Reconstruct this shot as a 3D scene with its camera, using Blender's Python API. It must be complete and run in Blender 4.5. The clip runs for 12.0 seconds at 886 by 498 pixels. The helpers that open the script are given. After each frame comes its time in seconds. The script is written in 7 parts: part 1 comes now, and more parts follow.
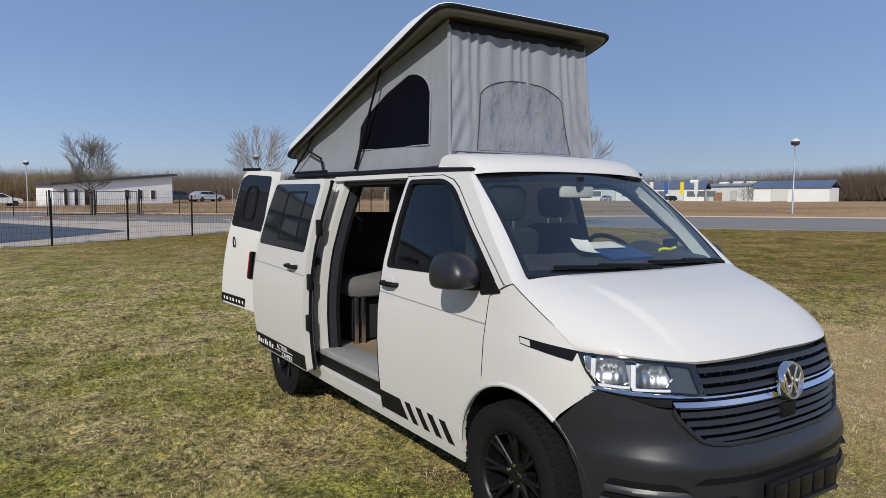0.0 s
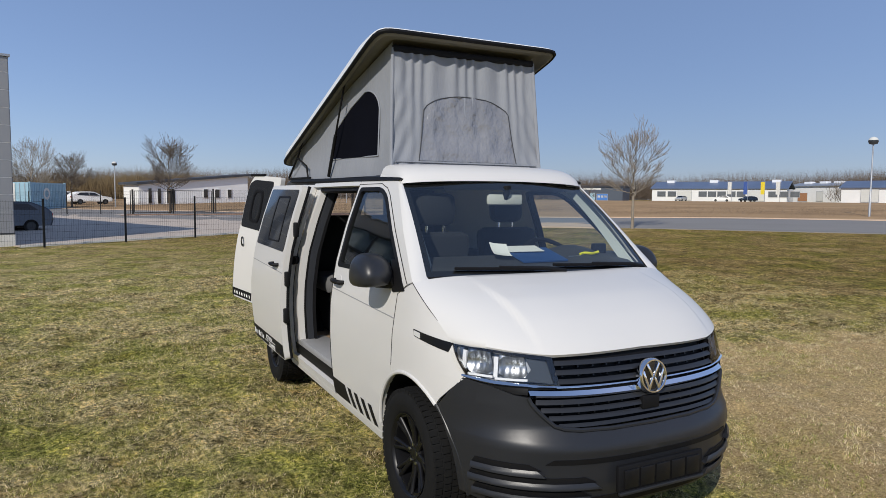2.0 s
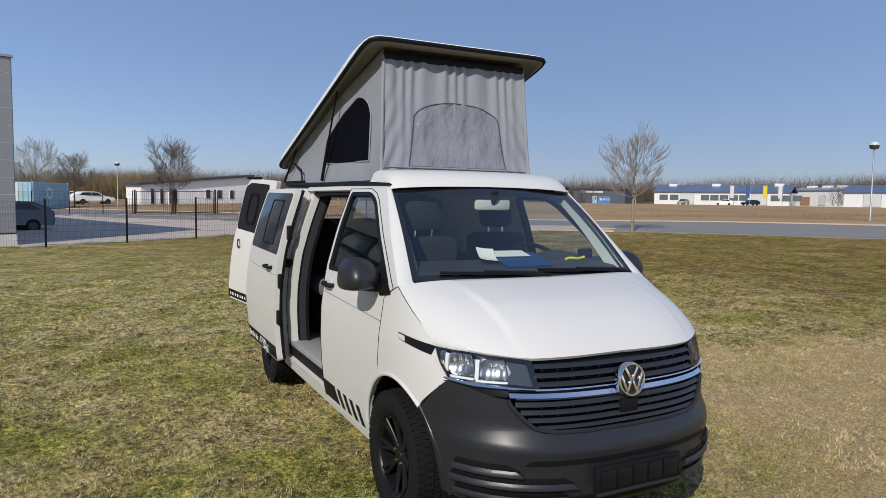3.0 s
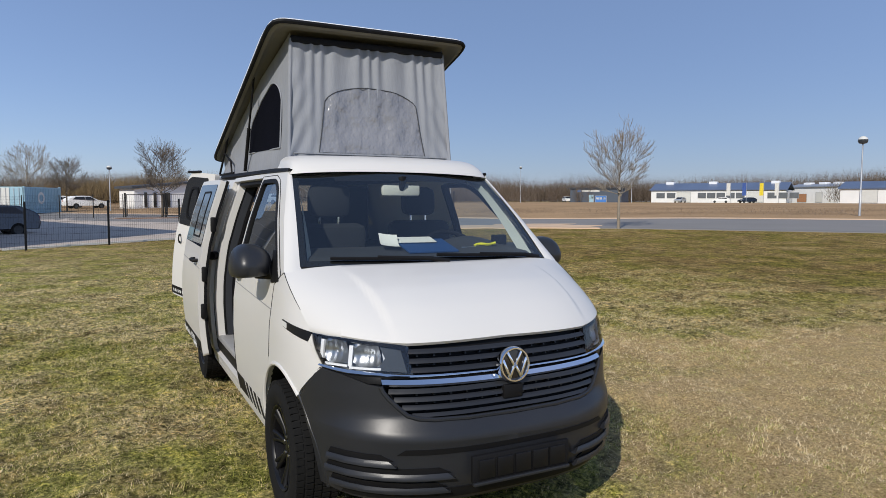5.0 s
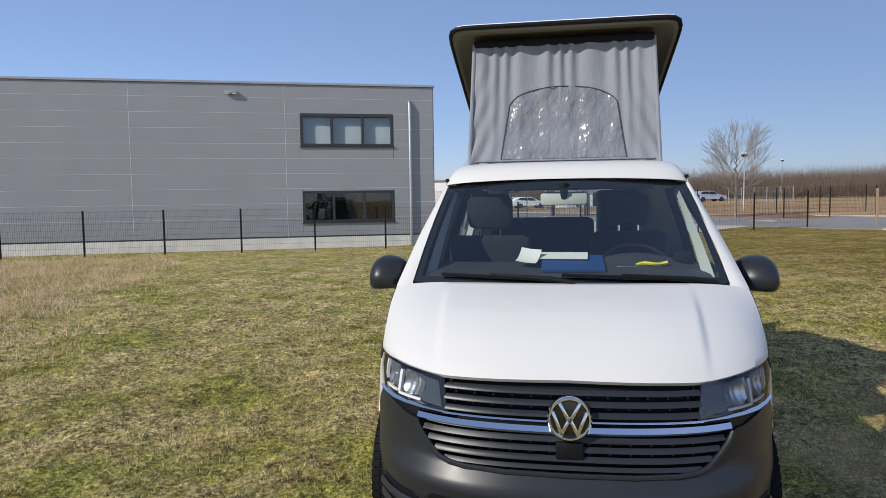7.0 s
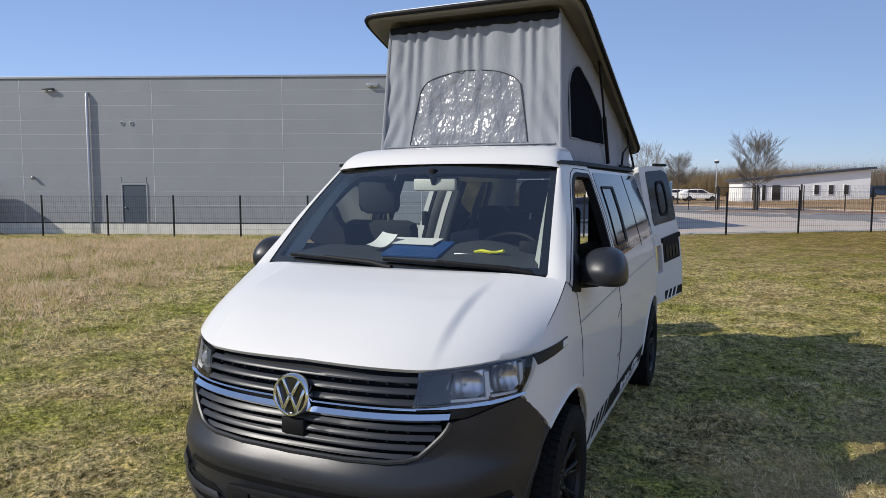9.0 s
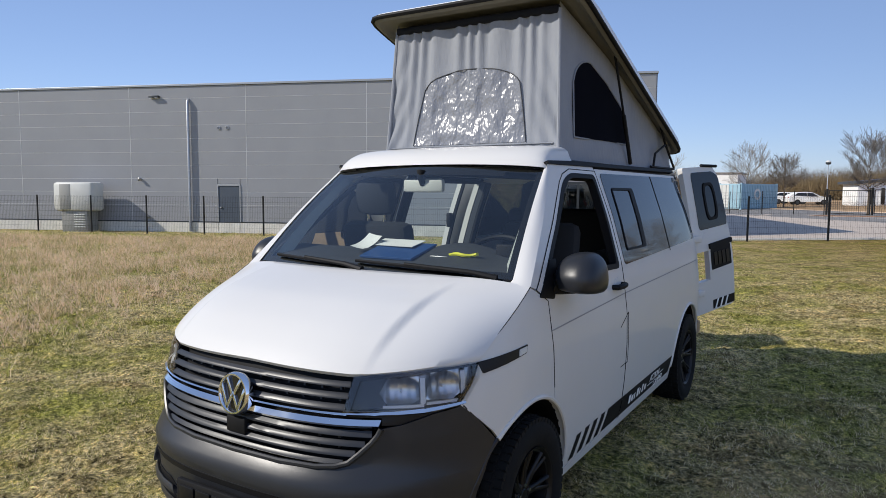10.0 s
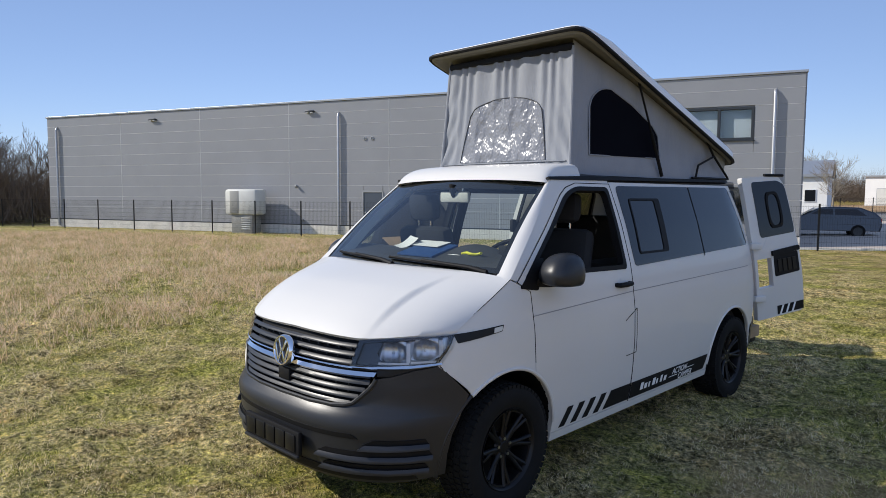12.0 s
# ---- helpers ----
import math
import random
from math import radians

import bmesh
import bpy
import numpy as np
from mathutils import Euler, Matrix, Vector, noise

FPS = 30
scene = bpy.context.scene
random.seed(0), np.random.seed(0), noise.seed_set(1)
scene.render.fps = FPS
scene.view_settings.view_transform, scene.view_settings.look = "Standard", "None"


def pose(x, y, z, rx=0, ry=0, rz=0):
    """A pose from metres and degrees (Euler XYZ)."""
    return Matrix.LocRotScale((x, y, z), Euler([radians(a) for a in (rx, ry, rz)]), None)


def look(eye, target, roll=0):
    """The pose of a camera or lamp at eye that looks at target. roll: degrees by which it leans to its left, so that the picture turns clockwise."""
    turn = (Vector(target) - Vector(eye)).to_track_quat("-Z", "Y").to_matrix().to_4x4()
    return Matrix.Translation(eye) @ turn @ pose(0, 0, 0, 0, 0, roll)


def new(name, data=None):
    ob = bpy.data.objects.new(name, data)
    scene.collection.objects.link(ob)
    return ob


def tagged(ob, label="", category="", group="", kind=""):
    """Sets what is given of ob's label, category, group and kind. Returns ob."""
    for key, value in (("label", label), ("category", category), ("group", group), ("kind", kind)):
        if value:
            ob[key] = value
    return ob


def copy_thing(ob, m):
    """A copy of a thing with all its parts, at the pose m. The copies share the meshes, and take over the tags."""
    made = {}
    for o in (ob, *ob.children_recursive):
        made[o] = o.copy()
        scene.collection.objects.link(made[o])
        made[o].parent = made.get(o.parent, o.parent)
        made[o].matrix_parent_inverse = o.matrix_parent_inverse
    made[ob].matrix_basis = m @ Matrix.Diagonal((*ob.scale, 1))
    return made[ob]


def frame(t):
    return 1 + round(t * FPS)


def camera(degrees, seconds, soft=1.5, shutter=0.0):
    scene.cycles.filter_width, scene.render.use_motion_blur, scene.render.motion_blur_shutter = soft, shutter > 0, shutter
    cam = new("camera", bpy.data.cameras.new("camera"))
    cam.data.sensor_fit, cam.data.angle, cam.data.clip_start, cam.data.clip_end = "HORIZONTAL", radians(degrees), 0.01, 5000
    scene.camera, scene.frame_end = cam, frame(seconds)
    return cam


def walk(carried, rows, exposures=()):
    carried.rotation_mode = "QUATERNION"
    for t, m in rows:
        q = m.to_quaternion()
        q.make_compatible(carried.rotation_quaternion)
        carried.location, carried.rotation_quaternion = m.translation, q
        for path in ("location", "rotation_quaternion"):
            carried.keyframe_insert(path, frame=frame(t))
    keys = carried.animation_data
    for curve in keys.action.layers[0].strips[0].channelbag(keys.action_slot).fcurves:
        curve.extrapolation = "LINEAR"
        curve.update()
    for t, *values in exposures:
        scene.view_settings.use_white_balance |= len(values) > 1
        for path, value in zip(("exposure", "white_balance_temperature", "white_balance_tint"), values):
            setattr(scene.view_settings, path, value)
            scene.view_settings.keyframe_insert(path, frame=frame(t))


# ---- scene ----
cam = camera(66.8, 12.0, soft=0.75)
PATH = [
    (0, (-2.842, -2.388, 1.638), (-1.75, -0.718, 1.489), 0.3),
    (0.2, (-2.762, -2.470, 1.653), (-1.735, -0.761, 1.504), 0.3),
    (0.5, (-2.692, -2.579, 1.666), (-1.72, -0.838, 1.52), 0.5),
    (0.7, (-2.669, -2.676, 1.673), (-1.740, -0.911, 1.526), 0.5),
    (1, (-2.668, -2.828, 1.67), (-1.747, -1.058, 1.524), 0.9),
    (1.2, (-2.658, -2.902, 1.678), (-1.728, -1.140, 1.532), 0.9),
    (1.5, (-2.56, -3.012, 1.675), (-1.634, -1.245, 1.533), 0.5),
    (1.7, (-2.471, -3.060, 1.673), (-1.558, -1.287, 1.525), 0.5),
    (2, (-2.314, -3.15, 1.69), (-1.407, -1.374, 1.538), 0.5),
    (2.5, (-2.277, -3.221, 1.724), (-1.379, -1.44, 1.578), 1.0),
    (4.5, (-1.954, -3.375, 1.627), (-1.034, -1.605, 1.477), 0.0),
    (5, (-1.696, -3.419, 1.618), (-0.793, -1.64, 1.475), 0.2),
    (5.5, (-1.394, -3.353, 1.635), (-0.598, -1.526, 1.475), 0.0),
    (6, (-0.991, -3.377, 1.644), (-0.456, -1.457, 1.484), -0.5),
    (6.2, (-0.800, -3.362, 1.658), (-0.385, -1.411, 1.500), -0.6),
    (6.5, (-0.557, -3.385, 1.672), (-0.467, -1.393, 1.516), -0.9),
    (6.8, (-0.270, -3.340, 1.668), (-0.509, -1.360, 1.517), -0.7),
    (7, (-0.058, -3.331, 1.682), (-0.383, -1.362, 1.539), -0.8),
    (7.5, (0.456, -3.29, 1.671), (0.091, -1.329, 1.519), -0.5),
    (9.5, (1.82, -2.731, 1.64), (0.878, -0.975, 1.472), 0.2),
    (10, (2.048, -2.569, 1.64), (0.995, -0.877, 1.476), 0.3),
    (10.5, (2.298, -2.501, 1.653), (1.025, -0.967, 1.492), 0.4),
    (11, (2.53, -2.582, 1.656), (1.145, -1.148, 1.495), 0.7),
    (11.2, (2.639, -2.661, 1.653), (1.240, -1.239, 1.502), 0.6),
    (11.5, (2.796, -2.717, 1.665), (1.408, -1.284, 1.518), 0.5),
    (11.7, (2.915, -2.752, 1.672), (1.521, -1.325, 1.527), 0.4),
    (12, (3.107, -2.752, 1.677), (1.709, -1.331, 1.526), 0.3),
]
walk(cam, [(t, look(eye, target, roll)) for t, eye, target, roll in PATH], [(0, 0.0), (2.5, 0.05), (5, 0.09), (6.5, 0.17), (7.5, 0.23), (9.5, 0.28), (12, 0.35)])

# ---- world and sun ----
SUN = Vector((1.09, 1.0, -1.0)).normalized()
world = bpy.data.worlds.new("sky")
scene.world = world
world.use_nodes = True
sky = world.node_tree.nodes.new("ShaderNodeTexSky")
sky.sky_type = "NISHITA"
sky.sun_disc = False
sky.sun_elevation = math.asin(-SUN.z)
sky.sun_rotation = math.atan2(SUN.x, -SUN.y)
sky.air_density, sky.dust_density, sky.ozone_density = 0.9, 0.3, 2.2
back = world.node_tree.nodes["Background"]
back.inputs[1].default_value = 0.088
haze = world.node_tree.nodes.new("ShaderNodeMix")
haze.data_type, haze.blend_type = "RGBA", "MULTIPLY"
haze.inputs[0].default_value = 1.0
haze.inputs[7].default_value = (0.98, 0.98, 1.15, 1.0)
world.node_tree.links.new(sky.outputs[0], haze.inputs[6])
veil = world.node_tree.nodes.new("ShaderNodeMix")
veil.data_type = "RGBA"
veil.inputs[0].default_value = 0.4
veil.inputs[7].default_value = (2.9, 4.3, 7.2, 1.0)
world.node_tree.links.new(haze.outputs[2], veil.inputs[6])
world.node_tree.links.new(veil.outputs[2], back.inputs[0])
lamp = bpy.data.lights.new("sun", "SUN")
lamp.energy, lamp.angle, lamp.color = 3.55, radians(0.53), (1.0, 0.945, 0.865)
sun = new("sun", lamp)
sun.matrix_world = look((0, 0, 30), Vector((0, 0, 30)) + SUN)


# ---- materials ----
class Nodes:
    def __init__(self, name):
        self.m = bpy.data.materials.new(name)
        self.m.use_nodes = True
        self.t = self.m.node_tree
        self.b = self.t.nodes["Principled BSDF"]

    def add(self, kind, **values):
        n = self.t.nodes.new("ShaderNode" + kind)
        for k, v in values.items():
            n.inputs[k].default_value = v
        return n

    def link(self, a, b):
        self.t.links.new(a, b)

    def noise(self, scale, detail=4.0, rough=0.6, stretch=None):
        c = self.add("TexCoord")
        n = self.add("TexNoise", Scale=scale, Detail=detail, Roughness=rough)
        if stretch:
            mp = self.add("Mapping", Scale=stretch)
            self.link(c.outputs["Object"], mp.inputs[0])
            self.link(mp.outputs[0], n.inputs["Vector"])
        else:
            self.link(c.outputs["Object"], n.inputs["Vector"])
        return n.outputs["Fac"]

    def ramp(self, fac, stops):
        r = self.add("ValToRGB")
        els = r.color_ramp.elements
        while len(els) < len(stops):
            els.new(0.5)
        for e, (p, c) in zip(els, stops):
            e.position, e.color = p, (*c, 1.0)
        self.link(fac, r.inputs[0])
        return r.outputs[0]

    def mix(self, fac, a, b, blend="MIX"):
        n = self.t.nodes.new("ShaderNodeMix")
        n.data_type, n.blend_type = "RGBA", blend
        for sock, v in ((n.inputs[0], fac), (n.inputs[6], a), (n.inputs[7], b)):
            if hasattr(v, "is_linked"):
                self.link(v, sock)
            elif isinstance(v, (int, float)):
                sock.default_value = v
            else:
                sock.default_value = (*v, 1.0)
        return n.outputs[2]

    def bump(self, height, strength, distance):
        n = self.add("Bump", Strength=strength, Distance=distance)
        self.link(height, n.inputs["Height"])
        self.link(n.outputs[0], self.b.inputs["Normal"])


def plain(name, color, rough=0.5, metal=0.0, vary=0.12, scale=3.0, fine=60.0, bump=0.1, depth=0.002, coat=0.0, spec=0.5):
    """A surface with large soft variation, fine grain and slight relief."""
    s = Nodes(name)
    dark = [c * (1 - vary) for c in color]
    lite = [min(1.0, c * (1 + vary)) for c in color]
    big = s.ramp(s.noise(scale), [(0.3, dark), (0.7, lite)])
    grain = s.noise(fine, 3.0)
    s.link(s.mix(0.25, big, s.ramp(grain, [(0.3, dark), (0.7, lite)])), s.b.inputs["Base Color"])
    s.b.inputs["Metallic"].default_value = metal
    s.b.inputs["Specular IOR Level"].default_value = spec
    r = s.add("MapRange", **{"To Min": max(0.0, rough - 0.06), "To Max": min(1.0, rough + 0.06)})
    s.link(s.noise(scale * 2.3), r.inputs["Value"])
    s.link(r.outputs[0], s.b.inputs["Roughness"])
    s.b.inputs["Coat Weight"].default_value = coat
    s.b.inputs["Coat Roughness"].default_value = 0.04
    if bump:
        s.bump(grain, bump, depth)
    return s.m


def pane(name, tint, gloss=1.0, rough=0.0, ior=1.5):
    """A thin sheet of glass: clear through, with Fresnel gloss."""
    s = Nodes(name)
    s.t.nodes.remove(s.b)
    fres = s.add("Fresnel", IOR=ior)
    clear = s.add("BsdfTransparent", Color=(*tint, 1))
    shine = s.add("BsdfGlossy", Color=(gloss, gloss, gloss, 1), Roughness=rough)
    mx = s.add("MixShader")
    s.link(fres.outputs[0], mx.inputs[0])
    s.link(clear.outputs[0], mx.inputs[1])
    s.link(shine.outputs[0], mx.inputs[2])
    s.link(mx.outputs[0], s.t.nodes["Material Output"].inputs["Surface"])
    return s.m


M = {}
M["paint"] = plain("white_paint", (0.645, 0.633, 0.607), 0.5, vary=0.02, scale=1.2, fine=400, bump=0.01, coat=0.4, spec=0.25)
M["plastic"] = plain("grey_bumper_plastic", (0.019, 0.0205, 0.0245), 0.36, vary=0.1, fine=700, bump=0.25, depth=0.0006, spec=0.42)
M["blackgloss"] = plain("gloss_black", (0.006, 0.006, 0.007), 0.12, vary=0.1, bump=0.0, coat=0.5)
M["black"] = plain("black_trim", (0.007, 0.007, 0.008), 0.6, vary=0.15, bump=0.05, spec=0.2)
M["rubber"] = plain("tyre_rubber", (0.009, 0.009, 0.009), 0.85, vary=0.2, scale=8, fine=150, bump=0.3, spec=0.2)
M["rim"] = plain("black_rim", (0.006, 0.006, 0.007), 0.38, vary=0.1, bump=0.0, spec=0.3)
M["chrome"] = plain("chrome", (0.86, 0.87, 0.9), 0.07, metal=1.0, vary=0.02, bump=0.0)
M["steel"] = plain("brushed_steel", (0.55, 0.55, 0.55), 0.3, metal=1.0, vary=0.05)
M["interior"] = plain("dark_interior", (0.012, 0.0125, 0.014), 0.8, vary=0.2, fine=200)
M["dash"] = plain("dashboard", (0.042, 0.044, 0.048), 0.6, vary=0.12, fine=500, bump=0.2)
M["cloth"] = plain("seat_cloth", (0.016, 0.017, 0.019), 0.9, vary=0.2, fine=300, bump=0.3)
M["lightcloth"] = plain("grey_bench_cloth", (0.13, 0.13, 0.13), 0.9, vary=0.15, fine=300, bump=0.3)
M["wood"] = plain("floor_wood", (0.32, 0.23, 0.15), 0.5, vary=0.2, scale=5)
M["sillgrey"] = plain("step_plastic", (0.3, 0.3, 0.3), 0.6, vary=0.1)
M["lidtop"] = plain("lid_white", (0.8, 0.8, 0.79), 0.35, vary=0.03, bump=0.02)
M["liner"] = plain("lid_liner", (0.17, 0.16, 0.13), 0.85, vary=0.12, fine=250, bump=0.2)
M["pillartrim"] = plain("pale_pillar_trim", (0.42, 0.45, 0.44), 0.7, vary=0.05)
M["lampdark"] = plain("lamp_inner_panel", (0.06, 0.07, 0.085), 0.15, vary=0.1, bump=0.0)
M["paper"] = plain("paper", (0.8, 0.8, 0.78), 0.8, vary=0.03, bump=0.0)
M["blue"] = plain("blue_folder", (0.02, 0.07, 0.22), 0.4, vary=0.1)
M["yellow"] = plain("yellow_lanyard", (0.75, 0.72, 0.02), 0.6, vary=0.1)
M["glass"] = pane("clear_glass", (0.78, 0.87, 0.86), ior=1.85)
M["sideglass"] = pane("side_door_glass", (0.66, 0.78, 0.75), ior=1.45)
M["tint"] = plain("privacy_glass", (0.010, 0.011, 0.013), 0.03, vary=0.05, bump=0.0, spec=0.5)
M["lens"] = pane("lamp_lens", (0.97, 0.98, 0.99), 0.8)
M["reflector"] = plain("lamp_reflector", (0.45, 0.47, 0.50), 0.3, metal=1.0, vary=0.05, bump=0.0)
M["lamphouse"] = plain("lamp_housing", (0.40, 0.43, 0.48), 0.32, metal=0.4, vary=0.2, bump=0.0)
M["lampwhite"] = plain("lamp_light_guide", (0.78, 0.80, 0.83), 0.3, vary=0.05, bump=0.0)
M["red"] = plain("tail_lamp_red", (0.35, 0.015, 0.015), 0.15, vary=0.1, bump=0.0)
M["mesh"] = plain("black_mesh", (0.004, 0.0045, 0.008), 0.95, vary=0.2, fine=900, bump=0.2, spec=0.05)
M["mirror"] = plain("mirror_glass", (0.9, 0.9, 0.9), 0.02, metal=1.0, vary=0.0, bump=0.0)
M["cladding"] = plain("grey_cladding", (0.285, 0.292, 0.308), 0.42, vary=0.05, scale=0.8, fine=40, bump=0.04)
# pale tone puts the sun's glint on the panel joints into the colour
M["joint_glint"] = plain("panel_joint_glint", (0.62, 0.625, 0.63), 0.4, vary=0.05)
M["concrete"] = plain("concrete", (0.66, 0.64, 0.59), 0.9, vary=0.15, scale=2, fine=30, bump=0.4)
M["trim"] = plain("silver_trim", (0.42, 0.43, 0.44), 0.4, metal=0.6, vary=0.05)
M["anthracite"] = plain("anthracite_frame", (0.03, 0.035, 0.04), 0.4, vary=0.1)
M["blind"] = plain("window_blind", (0.75, 0.77, 0.8), 0.8, vary=0.06)
M["winglass"] = pane("window_glass", (0.75, 0.8, 0.82))
M["fence"] = plain("fence_wire", (0.008, 0.0085, 0.009), 0.55, vary=0.1, spec=0.25)
M["asphalt"] = plain("asphalt", (0.10, 0.10, 0.105), 0.9, vary=0.15, scale=0.5, fine=50, bump=0.4, depth=0.01)
M["road"] = plain("road_asphalt", (0.225, 0.212, 0.196), 0.9, vary=0.08, scale=0.3, fine=50, bump=0.3, depth=0.01)
M["paving"] = plain("concrete_paving", (0.50, 0.42, 0.345), 0.9, vary=0.1, scale=0.3, fine=20, bump=0.3)
M["white_render"] = plain("white_render", (0.78, 0.78, 0.76), 0.85, vary=0.06, scale=0.5)
M["darkroof"] = plain("dark_roof", (0.05, 0.055, 0.065), 0.7, vary=0.15, scale=0.5)
M["blueroof"] = plain("solar_roof", (0.10, 0.135, 0.215), 0.35, vary=0.15, scale=0.2, fine=2.0)
M["bluegrey"] = plain("blue_grey_cladding", (0.06, 0.078, 0.105), 0.6, vary=0.1)
M["brightblue"] = plain("bright_blue_panel", (0.05, 0.18, 0.5), 0.5, vary=0.1)
M["palebox"] = plain("pale_grey_plastic", (0.62, 0.62, 0.58), 0.5, vary=0.06, scale=2)
M["boxdark"] = plain("grey_plastic", (0.30, 0.30, 0.28), 0.6, vary=0.06)
M["container"] = plain("pale_blue_steel", (0.30, 0.47, 0.55), 0.5, vary=0.12, scale=1)
M["carblue"] = plain("dark_blue_paint", (0.012, 0.02, 0.035), 0.2, vary=0.05, bump=0.0, coat=0.8)
M["carsilver"] = plain("silver_paint", (0.5, 0.51, 0.52), 0.3, metal=0.4, vary=0.05, bump=0.0, coat=0.5)
M["carred"] = plain("red_paint", (0.3, 0.03, 0.03), 0.3, vary=0.05, bump=0.0, coat=0.5)
M["bark"] = plain("bark", (0.15, 0.12, 0.09), 0.95, vary=0.25, scale=3, fine=25, bump=0.5, depth=0.02)
M["barklight"] = plain("pale_bark", (0.26, 0.22, 0.17), 0.95, vary=0.25, scale=3, fine=25, bump=0.5, depth=0.02)
M["galv"] = plain("galvanised_steel", (0.5, 0.51, 0.52), 0.45, metal=0.7, vary=0.08)
M["flagyellow"] = plain("yellow_flag", (0.7, 0.55, 0.03), 0.7)
M["flagblue"] = plain("blue_flag", (0.04, 0.09, 0.3), 0.7)
M["greyglass"] = plain("far_window_glass", (0.13, 0.14, 0.15), 0.2, vary=0.2, scale=1.0)
M["jambgrey"] = plain("jamb_grey", (0.026, 0.029, 0.036), 0.6, vary=0.1)
M["ziptape"] = plain("zip_tape", (0.045, 0.048, 0.055), 0.7, vary=0.1)
M["willow"] = plain("golden_twigs", (0.21, 0.155, 0.085), 0.95, vary=0.25, scale=0.4, fine=4.0, bump=0.0, spec=0.1)
M["orange"] = plain("orange_brick", (0.4, 0.2, 0.1), 0.8)


def fabric():
    s = Nodes("tent_fabric")
    base = s.ramp(s.noise(2.5), [(0.3, (0.225, 0.24, 0.267)), (0.7, (0.275, 0.29, 0.32))])
    s.link(base, s.b.inputs["Base Color"])
    s.b.inputs["Roughness"].default_value = 0.85
    s.b.inputs["Sheen Weight"].default_value = 0.15
    folds = s.noise(4.0, 5.0, 0.62, (3.2, 3.2, 0.9))
    s.bump(folds, 0.55, 0.016)
    return s.m


def vinyl():
    s = Nodes("clear_vinyl_window")
    base = s.ramp(s.noise(4.0), [(0.3, (0.19, 0.197, 0.22)), (0.7, (0.24, 0.247, 0.268))])
    s.link(base, s.b.inputs["Base Color"])
    s.b.inputs["Roughness"].default_value = 0.25
    s.b.inputs["Specular IOR Level"].default_value = 0.6
    s.bump(s.noise(7.0, 3.0, 0.5, (1.3, 1.0, 0.9)), 1.0, 0.045)
    return s.m


M["fabric"], M["vinyl"] = fabric(), vinyl()


